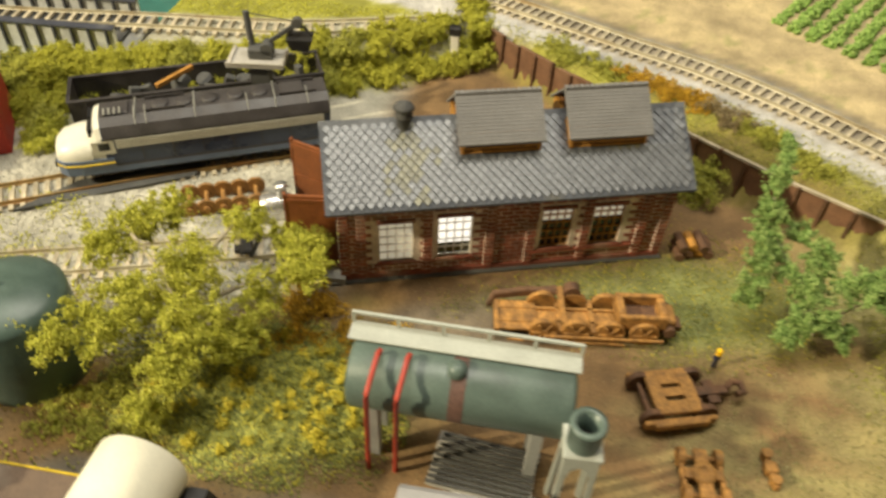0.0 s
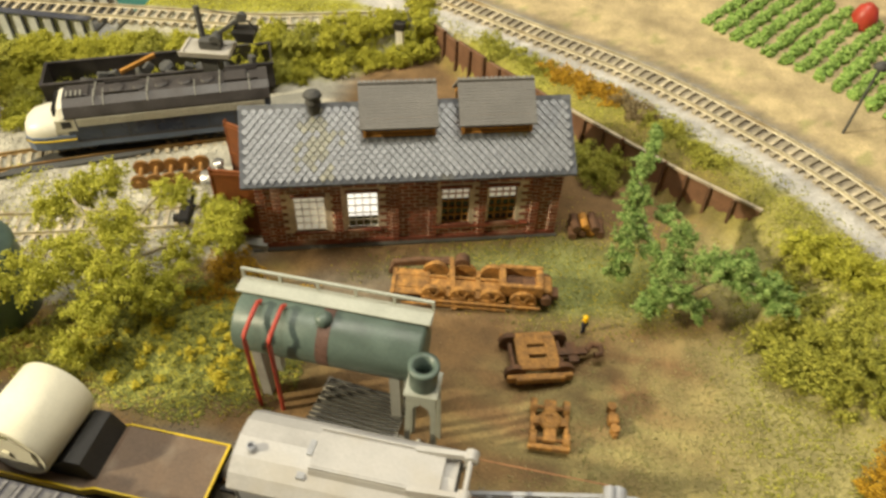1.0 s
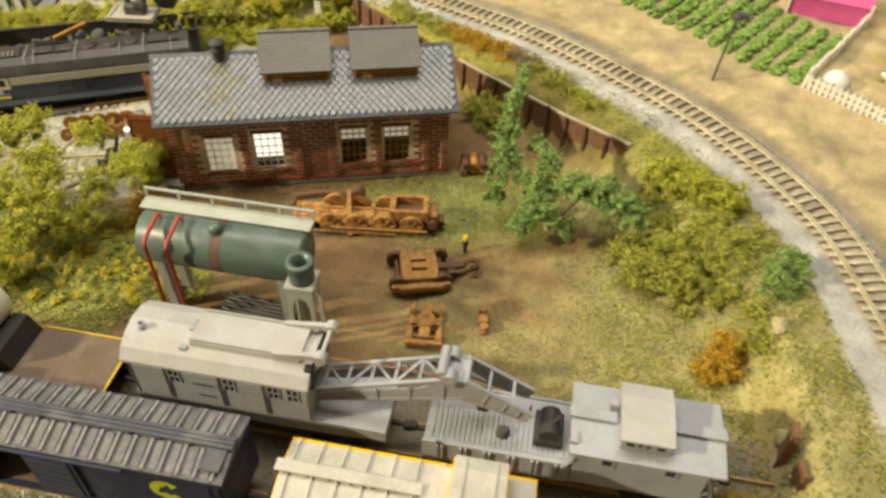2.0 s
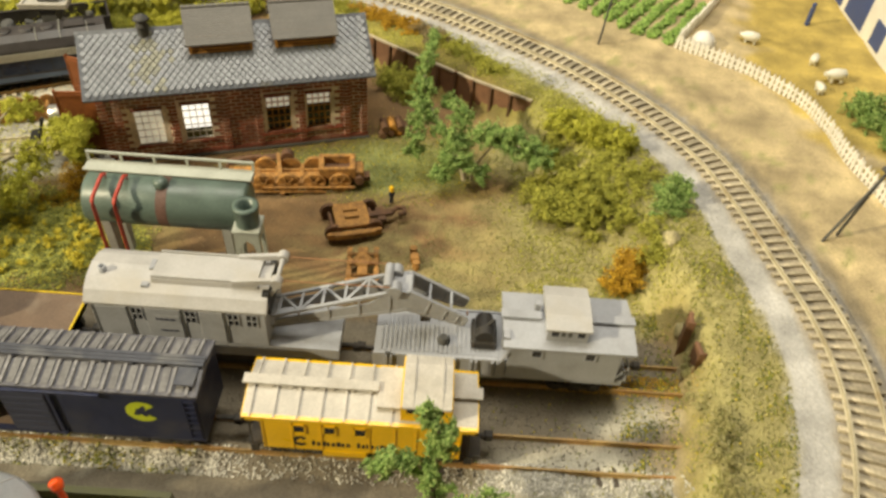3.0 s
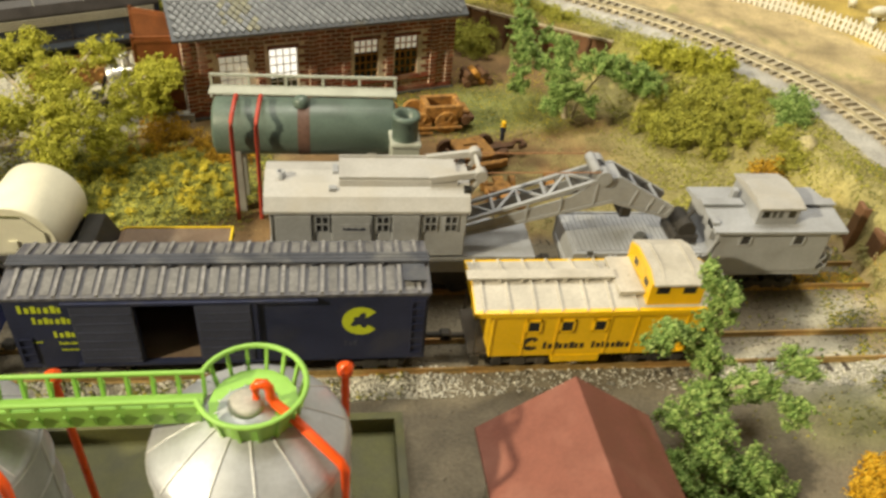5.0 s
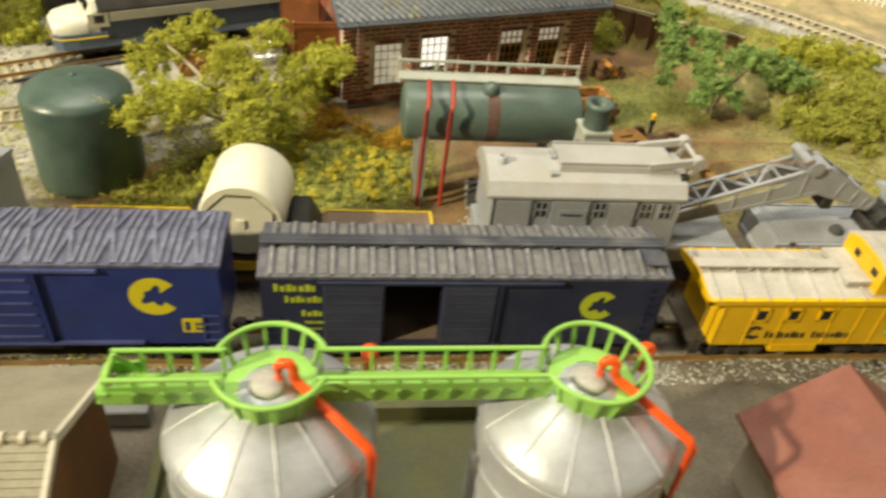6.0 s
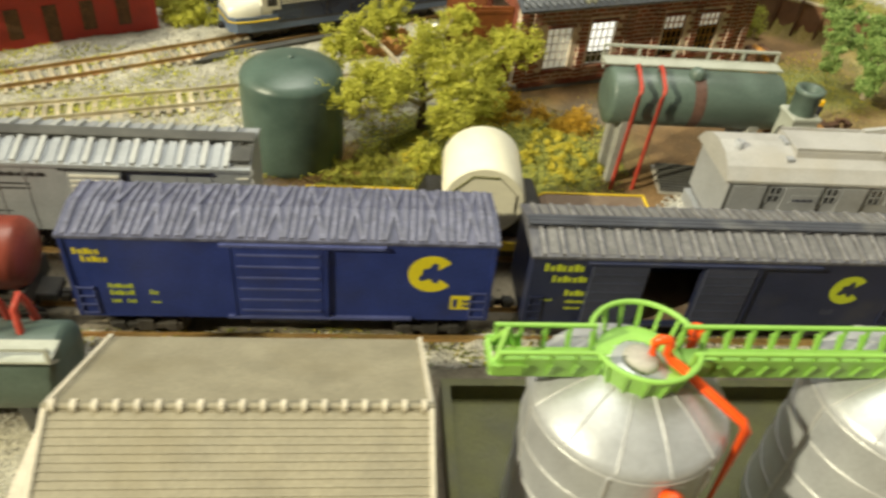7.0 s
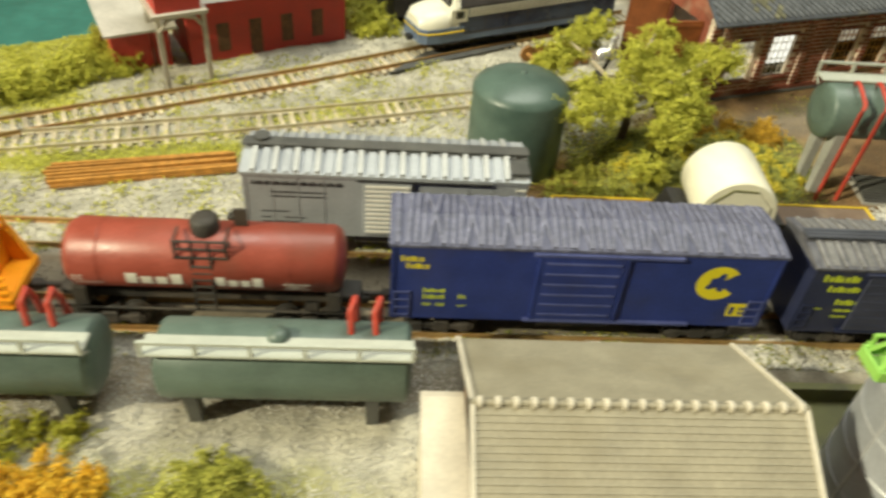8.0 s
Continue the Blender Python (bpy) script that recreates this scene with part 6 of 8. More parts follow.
b.box(-0.5, 0.2, -0.25, 0.25, 0.75, 1.1, bevel=0.05)
b.box(5.5, 10.0, -1.2, 1.2, 0.4, 0.95, bevel=0.08)
part("underframe", b, "black", t)
bogie(t, 2.6, 0, 0.05)
bogie(t, L - 2.6, 0, 0.05)

t.matrix_world = t.matrix_world @ Matrix.Diagonal((0.95, 0.98, 0.84, 1))

t = thing("ash_pit_slab", -5.4, 21.9, 0.02, 25.5, "flat dark grey slab beside the locomotive track", "slab")
b = B()
b.prism([(0, 0.2), (9.5, 1.0), (10.4, 2.2), (3.4, 2.1)], 0.0, 0.18, "Z")
part("slab", b, "tar", t)

GA = 25.5
t = thing("gondola_car", -5.4, 29.0, -0.25, GA, "dark gondola car loaded with scrap and a wooden beam", "gondola")
b = B()
GL, GW = 15.0, 2.8
b.box(0, GL, 0, 0.12, 1.0, 2.7)
b.box(0, GL, GW - 0.12, GW, 1.0, 2.7)
b.box(0, 0.12, 0.12, GW - 0.12, 1.0, 2.7)
b.box(GL - 0.12, GL, 0.12, GW - 0.12, 1.0, 2.7)
b.box(0, GL, 0, GW, 0.9, 1.05)
part("body", b, "loco_roof", t)
b = B()
b.box(-0.05, GL + 0.05, -0.08, 0.14, 2.7, 2.82)
b.box(-0.05, GL + 0.05, GW - 0.14, GW + 0.08, 2.7, 2.82)
b.box(-0.08, 0.14, 0.14, GW - 0.14, 2.7, 2.82)
part("top_rim", b, "loco_roof", t)
for k in range(9):
    b = B()
    x = 0.9 + k * 1.55
    b.box(x, x + 0.12, -0.07, 0.0, 1.0, 2.7)
    part("side_rib", b, "loco_roof", t)
bogie(t, 2.2, GW / 2, 0.1)
bogie(t, GL - 2.2, GW / 2, 0.1)
t = thing("scrap_load", -5.4, 29.0, 0.85, GA, "tumbled dark scrap heaped in the gondola", "scrap")
for k in range(14):
    b = B()
    x, y = 2.5 + k * 0.85 + rng.uniform(-0.3, 0.3), rng.uniform(0.5, 2.2)
    m = Matrix.Translation((x, y, 1.0)) @ Euler((rng.uniform(0, 3), rng.uniform(0, 3), rng.uniform(0, 3))).to_matrix().to_4x4()
    if k % 3:
        b.box(-0.5, 0.5, -0.3, 0.3, -0.2, 0.2, bevel=0.06, m=m)
    else:
        b.rod(m @ Vector((-0.15, 0, 0)), m @ Vector((0.15, 0, 0)), 0.5, 12)
    part("scrap_piece", b, "tar", t)
b = B()
b.beam((5.0, 0.6, 1.75), (7.2, 1.9, 2.05), 0.25)
part("wooden_beam", b, "wood", t)

# coaling hoist on its platform
t = thing("coal_hoist", 5.2, 32.6, ground_z(5.2, 32.6), 8, "grey platform hoist with a swinging jib and black bucket", "hoist")
b = B()
b.box(-0.5, 0.6, -0.5, 0.5, 0, 4.6)
part("pillar", b, "tar", t)
b = B()
b.box(-1.7, 1.6, -1.0, 1.0, 4.6, 4.85, bevel=0.04)
pl = part("platform", b, "roof_grey", t)
b = B()
for x in (-1.55, 1.45):
    b.box(x, x + 0.12, -1.0, 1.0, 4.85, 4.95)
b.box(-1.7, 1.6, -1.05, -0.95, 4.85, 4.97)
part("edge_board", b, "post_grey", pl)
b = B()
b.rod((-0.3, 0.2, 4.85), (-0.5, 0.5, 7.4), 0.2, 10)
b.box(-0.5, 0.9, -0.4, 0.5, 4.85, 5.5, bevel=0.08)
b.rod((0.6, -0.4, 5.5), (0.6, 0.4, 5.5), 0.35, 12)
part("mast", b, "tar", t)
b = B()
b.beam((0.2, 0.1, 5.4), (2.4, 0.3, 6.9), 0.22)
b.rod((2.4, 0.1, 6.95), (2.4, 0.5, 6.95), 0.3, 12)
b.rod((-0.5, 0.5, 7.3), (2.4, 0.3, 7.0), 0.03, 5)
part("jib", b, "tar", t)
b = B()
b.rings([[(2.0, -0.2, 5.4), (3.0, -0.2, 5.4), (3.0, 0.7, 5.4), (2.0, 0.7, 5.4)], [(1.75, -0.35, 6.15), (3.25, -0.35, 6.15), (3.25, 0.85, 6.15), (1.75, 0.85, 6.15)]], smooth=False)
b.tube([(1.8, 0.25, 6.15), (2.2, 0.25, 6.7), (2.8, 0.25, 6.7), (3.2, 0.25, 6.15)], 0.08, 6)
part("bucket", b, "black", t)

# red station building with a porch
t = thing("station_building", -17.3, 22.2, 0, 28, "barn red trackside building with grey roof and posted porch", "building")
b = B()
b.box(0, 10.0, 0, 4.5, 0, 3.9)
wallp = part("wall", b, "barn_red", t)
for x in (1.7, 3.7, 5.7, 7.7):
    b = B()
    b.box(x, x + 0.75, -0.03, 0.05, 0.55 if x != 3.7 else 0.1, 2.3)
    part("window", b, "rust_dark", wallp)
b = B()
b.prism([(-0.6, 3.85), (5.1, 3.85), (2.25, 5.6)], -0.3, 10.4, "X")
part("roof", b, "roof_grey", t)
b = B()
b.box(-4.2, -1.0, 0.4, 4.3, 0, 2.6)
an = part("annex", b, "barn_red", t)
b = B()
b.prism([(-0.3, 2.5), (4.6, 3.4), (4.6, 3.55), (-0.3, 2.65)], -4.6, -0.6, "X")
part("annex_roof", b, "roof_grey", an)
b = B()
b.box(-2.0, 0.4, -2.4, 1.0, 4.3, 6.5)
tw = part("tower", b, "barn_red", t)
boxes("porch_post", [(x, x + 0.25, y, y + 0.25, -0.1, 4.2) for x in (-2.1, 0.35) for y in (-2.5, 0.4)], "post_grey", tw)
b = B()
for y in (-2.45, 0.45):
    b.tube([(-2.0, y, 3.4), (-1.5, y, 4.0), (-0.8, y, 4.2), (0.0, y, 4.0), (0.45, y, 3.4)], 0.12, 6)
b.box(-2.3, 0.7, -2.7, 1.2, 4.2, 4.4)
part("porch_beam", b, "post_grey", tw)

# ---- retaining wall of sheet piles ----
wall_line = np.array([(17.7, 43.6), (20.7, 41.0), (23.6, 38.7), (28, 35.4), (33, 32.0), (36.2, 29.9), (40.2, 27.7)], float)
t = thing("retaining_wall", 0, 0, 0, 0, "brown sheet-pile retaining wall with upright ribs", "retaining wall", kind="structure")
wl = np.r_[0, np.cumsum(np.linalg.norm(np.diff(wall_line, axis=0), axis=1))]
n = 18
for k in range(n):
    a = [np.interp(wl[-1] * k / n, wl, wall_line[:, j]) for j in (0, 1)]
    c = [np.interp(wl[-1] * (k + 1) / n, wl, wall_line[:, j]) for j in (0, 1)]
    d = math.hypot(c[0] - a[0], c[1] - a[1])
    m = pose(a[0], a[1], 0, 0, rng.uniform(-1.5, 1.5), math.degrees(math.atan2(c[1] - a[1], c[0] - a[0])))
    b = B()
    b.box(0.02, d - 0.02, -0.12, 0.1, -0.2, 2.55 + rng.uniform(-0.12, 0.12), m=m)
    pn = part("panel", b, "pile_wall", t)
    b = B()
    b.box(-0.09, 0.09, -0.32, -0.12, -0.2, 2.75 + rng.uniform(-0.2, 0.1), m=m)
    part("rib", b, "rust_dark", pn)
b = B()
for p, q in zip(wall_line[3:], wall_line[4:]):
    b.beam((p[0], p[1] - 0.1, 2.68), (q[0], q[1] - 0.1, 2.66), 0.2, 0.14)
part("cap_rail", b, "twig", t)
for x, y, a, h in ((47.35, 8.1, 78, 2.75), (47.55, 6.5, 96, 2.3)):
    b = B()
    b.box(-0.45, 0.45, -0.12, 0.12, -0.3, h, bevel=0.04)
    b.box(-0.5, -0.38, -0.2, 0.2, -0.3, h + 0.1, bevel=0.03)
    solo("pile_stub", b, "pile_wall", "short rusty sheet-pile stub standing against the bank", "pile", "pile stubs", at=(x, y, 0, a))

# ---- bridge on the back line ----
t = thing("girder_bridge", -24, 37.6, 0, 4, "dark plate girder bridge with ribbed sides over teal water", "bridge")
for y in (-1.9, 2.1):
    b = B()
    b.box(0, 17.5, y, y + 0.25, 0.3, 2.9)
    g = part("girder", b, "bridge_panel", t)
    for k in range(15):
        b = B()
        b.box(0.4 + k * 1.18, 0.55 + k * 1.18, y - 0.18, y + 0.43, 0.3, 2.9)
        part("stiffener", b, "girder", g)
    b = B()
    b.box(0, 17.5, y - 0.2, y + 0.45, 2.9, 3.02)
    part("top_flange", b, "girder", g)
b = B()
b.box(0, 17.5, -1.6, 2.1, 1.6, 1.85)
part("deck", b, "tar", t)
b = B()
b.box(16.5, 18.5, -2.4, 2.8, -1.5, 1.6, bevel=0.1)
part("abutment", b, "concrete", t)

# white signal post
t = thing("signal_post", 15.5, 42.0, ground_z(15.5, 42.0), 0, "white trackside post with a dark head", "signal post")
b = B()
b.box(-0.28, 0.28, -0.2, 0.2, 0, 2.6, bevel=0.04)
part("post", b, "white", t)
b = B()
b.box(-0.4, 0.4, -0.3, 0.3, 2.6, 3.2, bevel=0.06)
part("head", b, "black", t)

# ---- beyond the main line: lamp poles, picket fence, pen, crops ----
for x, y, hgt, lean in ((45.8, 36.3, 4.6, 6), (56.2, 14.7, 5.2, 22)):
    t = thing("lamp_pole", x, y, 2.75, 0, "thin dark leaning lamp pole with a small head", "lamp pole", "lamp poles")
    a = radians(lean)
    tip = (hgt * math.sin(a), hgt * 0.12, hgt * math.cos(a))
    b = B()
    b.rod((0, 0, 0), tip, 0.09, 8)
    if lean > 10:
        b.rod((1.0, 0.55, 0.0), (tip[0] * 0.95, tip[1], tip[2] * 0.95), 0.09, 8)
    part("pole", b, "tar", t)
    b = B()
    b.lathe((tip[0], tip[1], tip[2] - 0.1), [(0.12, 0.4), (0.3, 0.3), (0.42, 0.05), (0.35, 0.0)], 10)
    b.box(tip[0] - 0.1, tip[0] + 0.7, tip[1] - 0.2, tip[1] + 0.2, tip[2], tip[2] + 0.35, bevel=0.06)
    part("head", b, "tar", t)

fence_line = curve_through([(58.6, 47.8), (55.4, 42.4), (52.0, 36.9)], 0.42).tolist() + curve_through([(52.0, 36.9), (56.4, 33.4), (59.2, 29.9), (60.2, 26.5), (60.4, 23.6), (61.0, 20.2), (61.8, 16.2), (62.6, 11.0)], 0.42).tolist()
t = thing("picket_fence", 0, 0, 0, 0, "white plastic picket fence round the animal pen", "fence")
pk = B()
pk.prism([(-0.12, -0.05), (0.12, -0.05), (0.12, 0.95), (0, 1.25), (-0.12, 0.95)], -0.05, 0.05)
pk = pk.mesh("picket", M["white"])
for k, (x, y) in enumerate(fence_line[:-1]):
    x2, y2 = fence_line[k + 1]
    o = new("picket", pk)
    o.parent = t
    o.matrix_local = pose(x * CM, y * CM, 0.0275, rng.normal(0, 2), rng.normal(0, 2), math.degrees(math.atan2(y2 - y, x2 - x)))
for z in (0.35, 0.8):
    b = B()
    for p, q in zip(fence_line[::3], fence_line[3::3]):
        b.beam((p[0], p[1] + 0.06, 2.75 + z), (q[0], q[1] + 0.06, 2.75 + z), 0.07, 0.12)
    part("rail", b, "white", t)

for k, (x, y, rz, s) in enumerate(((58.3, 38.7, 160, 1.0), (62.6, 35.9, 60, 0.85), (63.4, 33.4, 185, 1.1), (61.6, 31.6, 90, 0.8))):
    b = B()
    b.lathe((-0.7 * s, 0, 0.55 * s), [(0.15 * s, 0), (0.36 * s, 0.15 * s), (0.4 * s, 0.7 * s), (0.34 * s, 1.1 * s), (0.2 * s, 1.35 * s), (0.16 * s, 1.55 * s)], 12, "X")
    for lx in (-0.4, 0.3):
        for ly in (-0.2, 0.2):
            b.box((lx - 0.07) * s, (lx + 0.07) * s, (ly - 0.07) * s, (ly + 0.07) * s, 0, 0.4 * s)
    solo("farm_figurine", b, "loco_cream", "small pale plastic farm figurine standing in the pen", "figurine", "pen figurines", at=(x, y, 2.75, rz))
b = B()
b.box(-0.2, 0.2, -0.14, 0.14, 0, 1.7, bevel=0.1)
b.lathe((0, 0, 1.65), [(0.1, 0), (0.2, 0.2), (0.1, 0.4)], 8)
solo("pen_figurine", b, "blue_print", "tiny upright plastic figurine in the pen", "figurine", at=(64.2, 42.5, 2.75, 0))

t = thing("farm_stall", 68.0, 33.0, 2.75, -2, "white and dark blue printed farm building", "building")
b = B()
b.box(0, 9, 0, 16, 0, 6)
st = part("wall", b, "white", t)
for y0, y1, z0, z1 in ((8.5, 12.5, 0.3, 5.0), (4.6, 6.6, 0.4, 2.4), (13.5, 15.2, 0.2, 5.5)):
    b = B()
    b.box(-0.06, 0.02, y0, y1, z0, z1)
    part("panel", b, "blue_print", st)
b = B()
b.prism([(-0.4, 6.0), (9.4, 6.0), (4.5, 9.0)], -0.3, 16.3)
part("roof", b, "roof_grey", t)

t = thing("market_tent", 52.6, 48.2, 2.75, -12, "small magenta stall with white edging", "stall")
b = B()
b.box(0, 5.6, 0, 4, 0, 1.6)
part("front", b, "pink", t)
b = B()
b.prism([(-0.2, 1.6), (4.2, 1.6), (2.0, 3.2)], -0.2, 5.8, "X")
part("roof", b, "pink", t)
b = B()
for x in (-0.25, 5.7):
    b.box(x, x + 0.18, -0.25, -0.05, 0, 1.9)
part("edge_post", b, "white", t)
b = B()
b.lathe((-1.5, 1.0, 0), [(0.9, 0), (1.0, 0.8), (0.7, 1.5), (0.3, 1.8)], 10)
solo("red_cart", b, "red_pipe", "small red object beside the field", "cart", at=(51.0, 50.5, 2.75, 0))
b = B()
b.lathe((0, 0, 0), [(0.9, -0.2), (1.0, 0.5), (0.7, 1.0), (0.25, 1.25)], 7)
solo("pale_rock", b, "white", "pale painted rock beside the crop field", "rock", at=(54.2, 37.4, 2.75, 30))

# ---- foreground: silos, catwalk, shed, red-roofed house ----
t = thing("silo_tray", 7.4, -12.5, 0, 0, "shallow olive plastic tray under the silos", "tray")
b = B()
b.box(0, 16.4, 0, 10.3, 0.0, 0.2)
part("floor", b, "olive", t)
b = B()
b.box(0, 16.4, 10.0, 10.3, 0.2, 0.9)
b.box(0, 16.4, 0, 0.3, 0.2, 0.9)
b.box(0, 0.3, 0.3, 10.0, 0.2, 0.9)
b.box(16.1, 16.4, 0.3, 10.0, 0.2, 0.9)
part("rim", b, "olive", t)


def silo(x, y):
    t = thing("grain_silo", x, y, 0.2, 0, "silver ribbed silo with conical top and orange pipe", "silo", "silver silos")
    R = 2.55
    cone = [(R - 0.02, 5.98), (R - 0.16, 6.12), (2.0, 6.42), (1.55, 6.7), (1.1, 6.93), (0.72, 7.1)]
    b = B()
    b.lathe((0, 0, 0), [(R, 0), (R, 5.8)] + cone + [(0.6, 7.2), (0.3, 7.28)], 56)
    body = part("shell", b, "silo", t)
    for k in range(12):
        a = 2 * math.pi * (k + 0.3) / 12
        b = B()
        b.tube([(q * math.cos(a), q * math.sin(a), z + 0.01) for q, z in cone], 0.028, 5)
        part("roof_rib", b, "silo_rib", body)
    for z in (0.6, 1.9, 3.2, 4.5, 5.75):
        b = B()
        b.lathe((0, 0, z), [(R + 0.01, 0), (R + 0.05, 0.04), (R + 0.01, 0.08)], 56, cap=False)
        part("hoop", b, "silo_rib", body)
    for k in range(6):
        a = 2 * math.pi * (k + 0.1) / 6
        b = B()
        b.beam((R * math.cos(a), R * math.sin(a), 0), (R * math.cos(a), R * math.sin(a), 5.8), 0.08, 0.1)
        part("seam", b, "silo_rib", body)
    b = B()
    b.lathe((0, 0, 7.18), [(0.46, 0), (0.46, 0.16), (0.34, 0.24), (0.1, 0.26)], 18)
    part("cap", b, "roof_grey", t)
    b = B()
    b.tube([(0.25, 0.05, 7.3), (0.25, 0.05, 7.82), (0.32, 0.04, 7.95), (0.5, 0.02, 7.95), (0.58, 0.0, 7.82), (0.6, 0.0, 7.5), (0.72, -0.1, 7.36), (1.0, -0.3, 7.24), (1.5, -0.7, 6.98), (2.3, -1.38, 6.62), (2.42, -1.48, 6.4), (2.42, -1.48, 0)], 0.13, 10)
    part("pipe", b, "orange_pipe", t)
    b = B()
    b.lathe((0.4, -2.8, 5.3), [(0.05, -0.1), (0.28, 0.0), (0.3, 0.3), (0.1, 0.42)], 12)
    b.rod((0.4, -2.8, 0), (0.4, -2.8, 5.3), 0.14, 8)
    part("vent_pipe", b, "orange_pipe", t)
    b = B()
    b.lathe((2.45, 2.05, 6.0), [(0.05, -0.05), (0.22, 0.05), (0.24, 0.3), (0.08, 0.42)], 12)
    b.rod((2.45, 2.05, 0), (2.45, 2.05, 6.0), 0.12, 8)
    part("drain_pipe", b, "orange_pipe", t)
    return t


SILO_Y, WALK_Y = -7.15, -6.95
silo(11.5, SILO_Y)
silo(19.3, SILO_Y)

# lime catwalk: eight-sided flared baskets round the silo tops, joined by a railed walk
t = thing("catwalk", 0, 0, 0, 0, "lime green plastic catwalk joining the two silo tops", "catwalk")
ZC, ZR = 7.3, 7.95


def basket(cx, a, r, z):
    return (cx + r * math.cos(a), WALK_Y + r * math.sin(a), z)


def open_side(a):
    """Where the straight walk enters a basket."""
    return abs(math.sin(a)) < 0.33


for cx in (11.55, 19.45):
    b = B()
    n = 16
    b.rings([[basket(cx, 2 * math.pi * i / n, r, z) for i in range(n)] for r, z in ((0.62, ZC), (1.12, ZC), (1.14, ZC - 0.22), (0.62, ZC - 0.1), (0.62, ZC))], cap=False, smooth=False)
    fl = part("ring_floor", b, "lime", t)
    for a0, a1 in (((0.34, math.pi - 0.34), (math.pi + 0.34, 2 * math.pi - 0.34)) if cx < 15 else ((-math.pi + 0.34, math.pi - 0.34),)):
        b = B()
        b.tube([basket(cx, a, 1.34, ZR) for a in np.linspace(a0, a1, 28)], 0.075, 8)
        part("ring_rail", b, "lime", fl)
    for k in range(16):
        a = 2 * math.pi * (k + 0.5) / 16
        if open_side(a) and (cx < 15 or math.cos(a) < 0):
            continue
        b = B()
        b.beam(basket(cx, a, 1.1, ZC - 0.34), basket(cx, a, 1.34, ZR), 0.085)
        part("rail_post", b, "lime", fl)
    b = B()
    arc = np.linspace(math.pi * 1.16, math.pi * 1.84, 6)
    b.rings([[basket(cx, a, r, z) for a in arc] for r, z in ((1.1, ZC - 0.36), (1.28, ZR - 0.2), (1.23, ZR - 0.2), (1.05, ZC - 0.34))], close=False, cap=False, smooth=False)
    part("toe_panel", b, "lime", fl)
for x0, x1 in ((7.95, 10.4), (12.7, 18.2)):
    b = B()
    b.box(x0, x1, WALK_Y - 0.36, WALK_Y + 0.36, ZC - 0.1, ZC, bevel=0.02)
    fl = part("walk_floor", b, "lime", t)
    for s in (1, -1):
        lo, hi = WALK_Y + s * 0.36, WALK_Y + s * 0.46
        b = B()
        b.rod((x0 - 0.05, hi, ZR), (x1 + 0.05, hi, ZR), 0.065, 8)
        part("top_rail", b, "lime", fl)
        if s < 0:
            b = B()
            b.prism([(lo - 0.03, ZC - 0.26), (hi - 0.03, ZR - 0.2), (hi + 0.03, ZR - 0.2), (lo + 0.03, ZC - 0.26)], x0, x1, "X")
            part("kick_panel", b, "lime", fl)
        n = max(3, round((x1 - x0) / 0.62))
        for k in range(n + 1):
            x = x0 + (x1 - x0) * k / n
            b = B()
            b.beam((x, lo, ZC - 0.14), (x, hi, ZR), 0.085)
            b.beam((x, lo + s * 0.06, ZC - 0.14), (x, hi + s * 0.1, ZC + 0.32), 0.07)
            part("rail_post", b, "lime", fl)
for p, q in (((7.75, -7.45), (8.1, -6.95)), ((7.75, -6.5), (8.1, -6.95)), ((8.5, -6.5), (8.1, -6.95))):
    b = B()
    b.beam((p[0], p[1], ZC - 0.05), (q[0], q[1], ZR + 0.35), 0.1)
    part("end_brace", b, "lime", t)
for p, q in (((7.75, -7.45), (7.75, -6.5)), ((7.75, -6.5), (8.5, -6.5)), ((7.75, -7.45), (8.5, -7.45))):
    b = B()
    b.beam((*p, ZC + 0.12), (*q, ZC + 0.12), 0.09, 0.34)
    part("end_panel", b, "lime", t)

# shed with a ribbed roof
t = thing("storage_shed", -2.8, -11.6, 0, 0, "long tan shed with ribbed front roof slope and beaded ridge", "shed")
b = B()
b.box(0.4, 8.9, 0.7, 7.9, 0, 4.0)
part("wall", b, "shed_side", t)
b = B()
b.prism([(0.75, 3.7), (4.25, 5.5), (7.75, 3.7)], 0.3, 9.0, "X")
part("gable", b, "shed_side", t)
b = B()
b.prism([(4.25, 5.9), (8.5, 3.8), (8.5, 3.65), (4.25, 5.72)], 0, 9.3, "X")
part("back_roof", b, "shed_roof", t)
b = B()
b.prism([(4.25, 5.9), (0, 3.8), (0, 3.65), (4.25, 5.72)], 0, 9.3, "X")
fr = part("front_roof", b, "shed_roof", t)
for k in range(24):
    w = (k + 0.6) / 24
    b = B()
    b.beam((0.02, 4.25 * (1 - w), 5.9 - 2.1 * w), (9.28, 4.25 * (1 - w), 5.9 - 2.1 * w), 0.05, 0.04)
    part("roof_batten", b, "shed_roof", fr)
b = B()
b.rod((0, 4.25, 5.9), (9.3, 4.25, 5.9), 0.1, 10)
rd = part("ridge", b, "shed_roof", t)
for k in range(19):
    b = B()
    x = 0.25 + k * 0.49
    b.rod((x - 0.06, 4.25, 5.92), (x + 0.06, 4.25, 5.92), 0.17, 12)
    part("ridge_bead", b, "shed_wall", rd)
for x in (0.0, 9.2):
    for y in (8.55, -0.05):
        b = B()
        b.prism([(4.25, 5.98), (y, 3.86), (y, 3.6), (4.25, 5.7)], x, x + 0.12, "X")
        part("barge_board", b, "shed_wall", t)
t = thing("shed_annex", -3.9, -11.6, 0, 0, "pale rounded lean-to box against the shed end", "annex")
b = B()
b.box(0, 1.35, 0, 6.6, 0, 3.2, bevel=0.12)
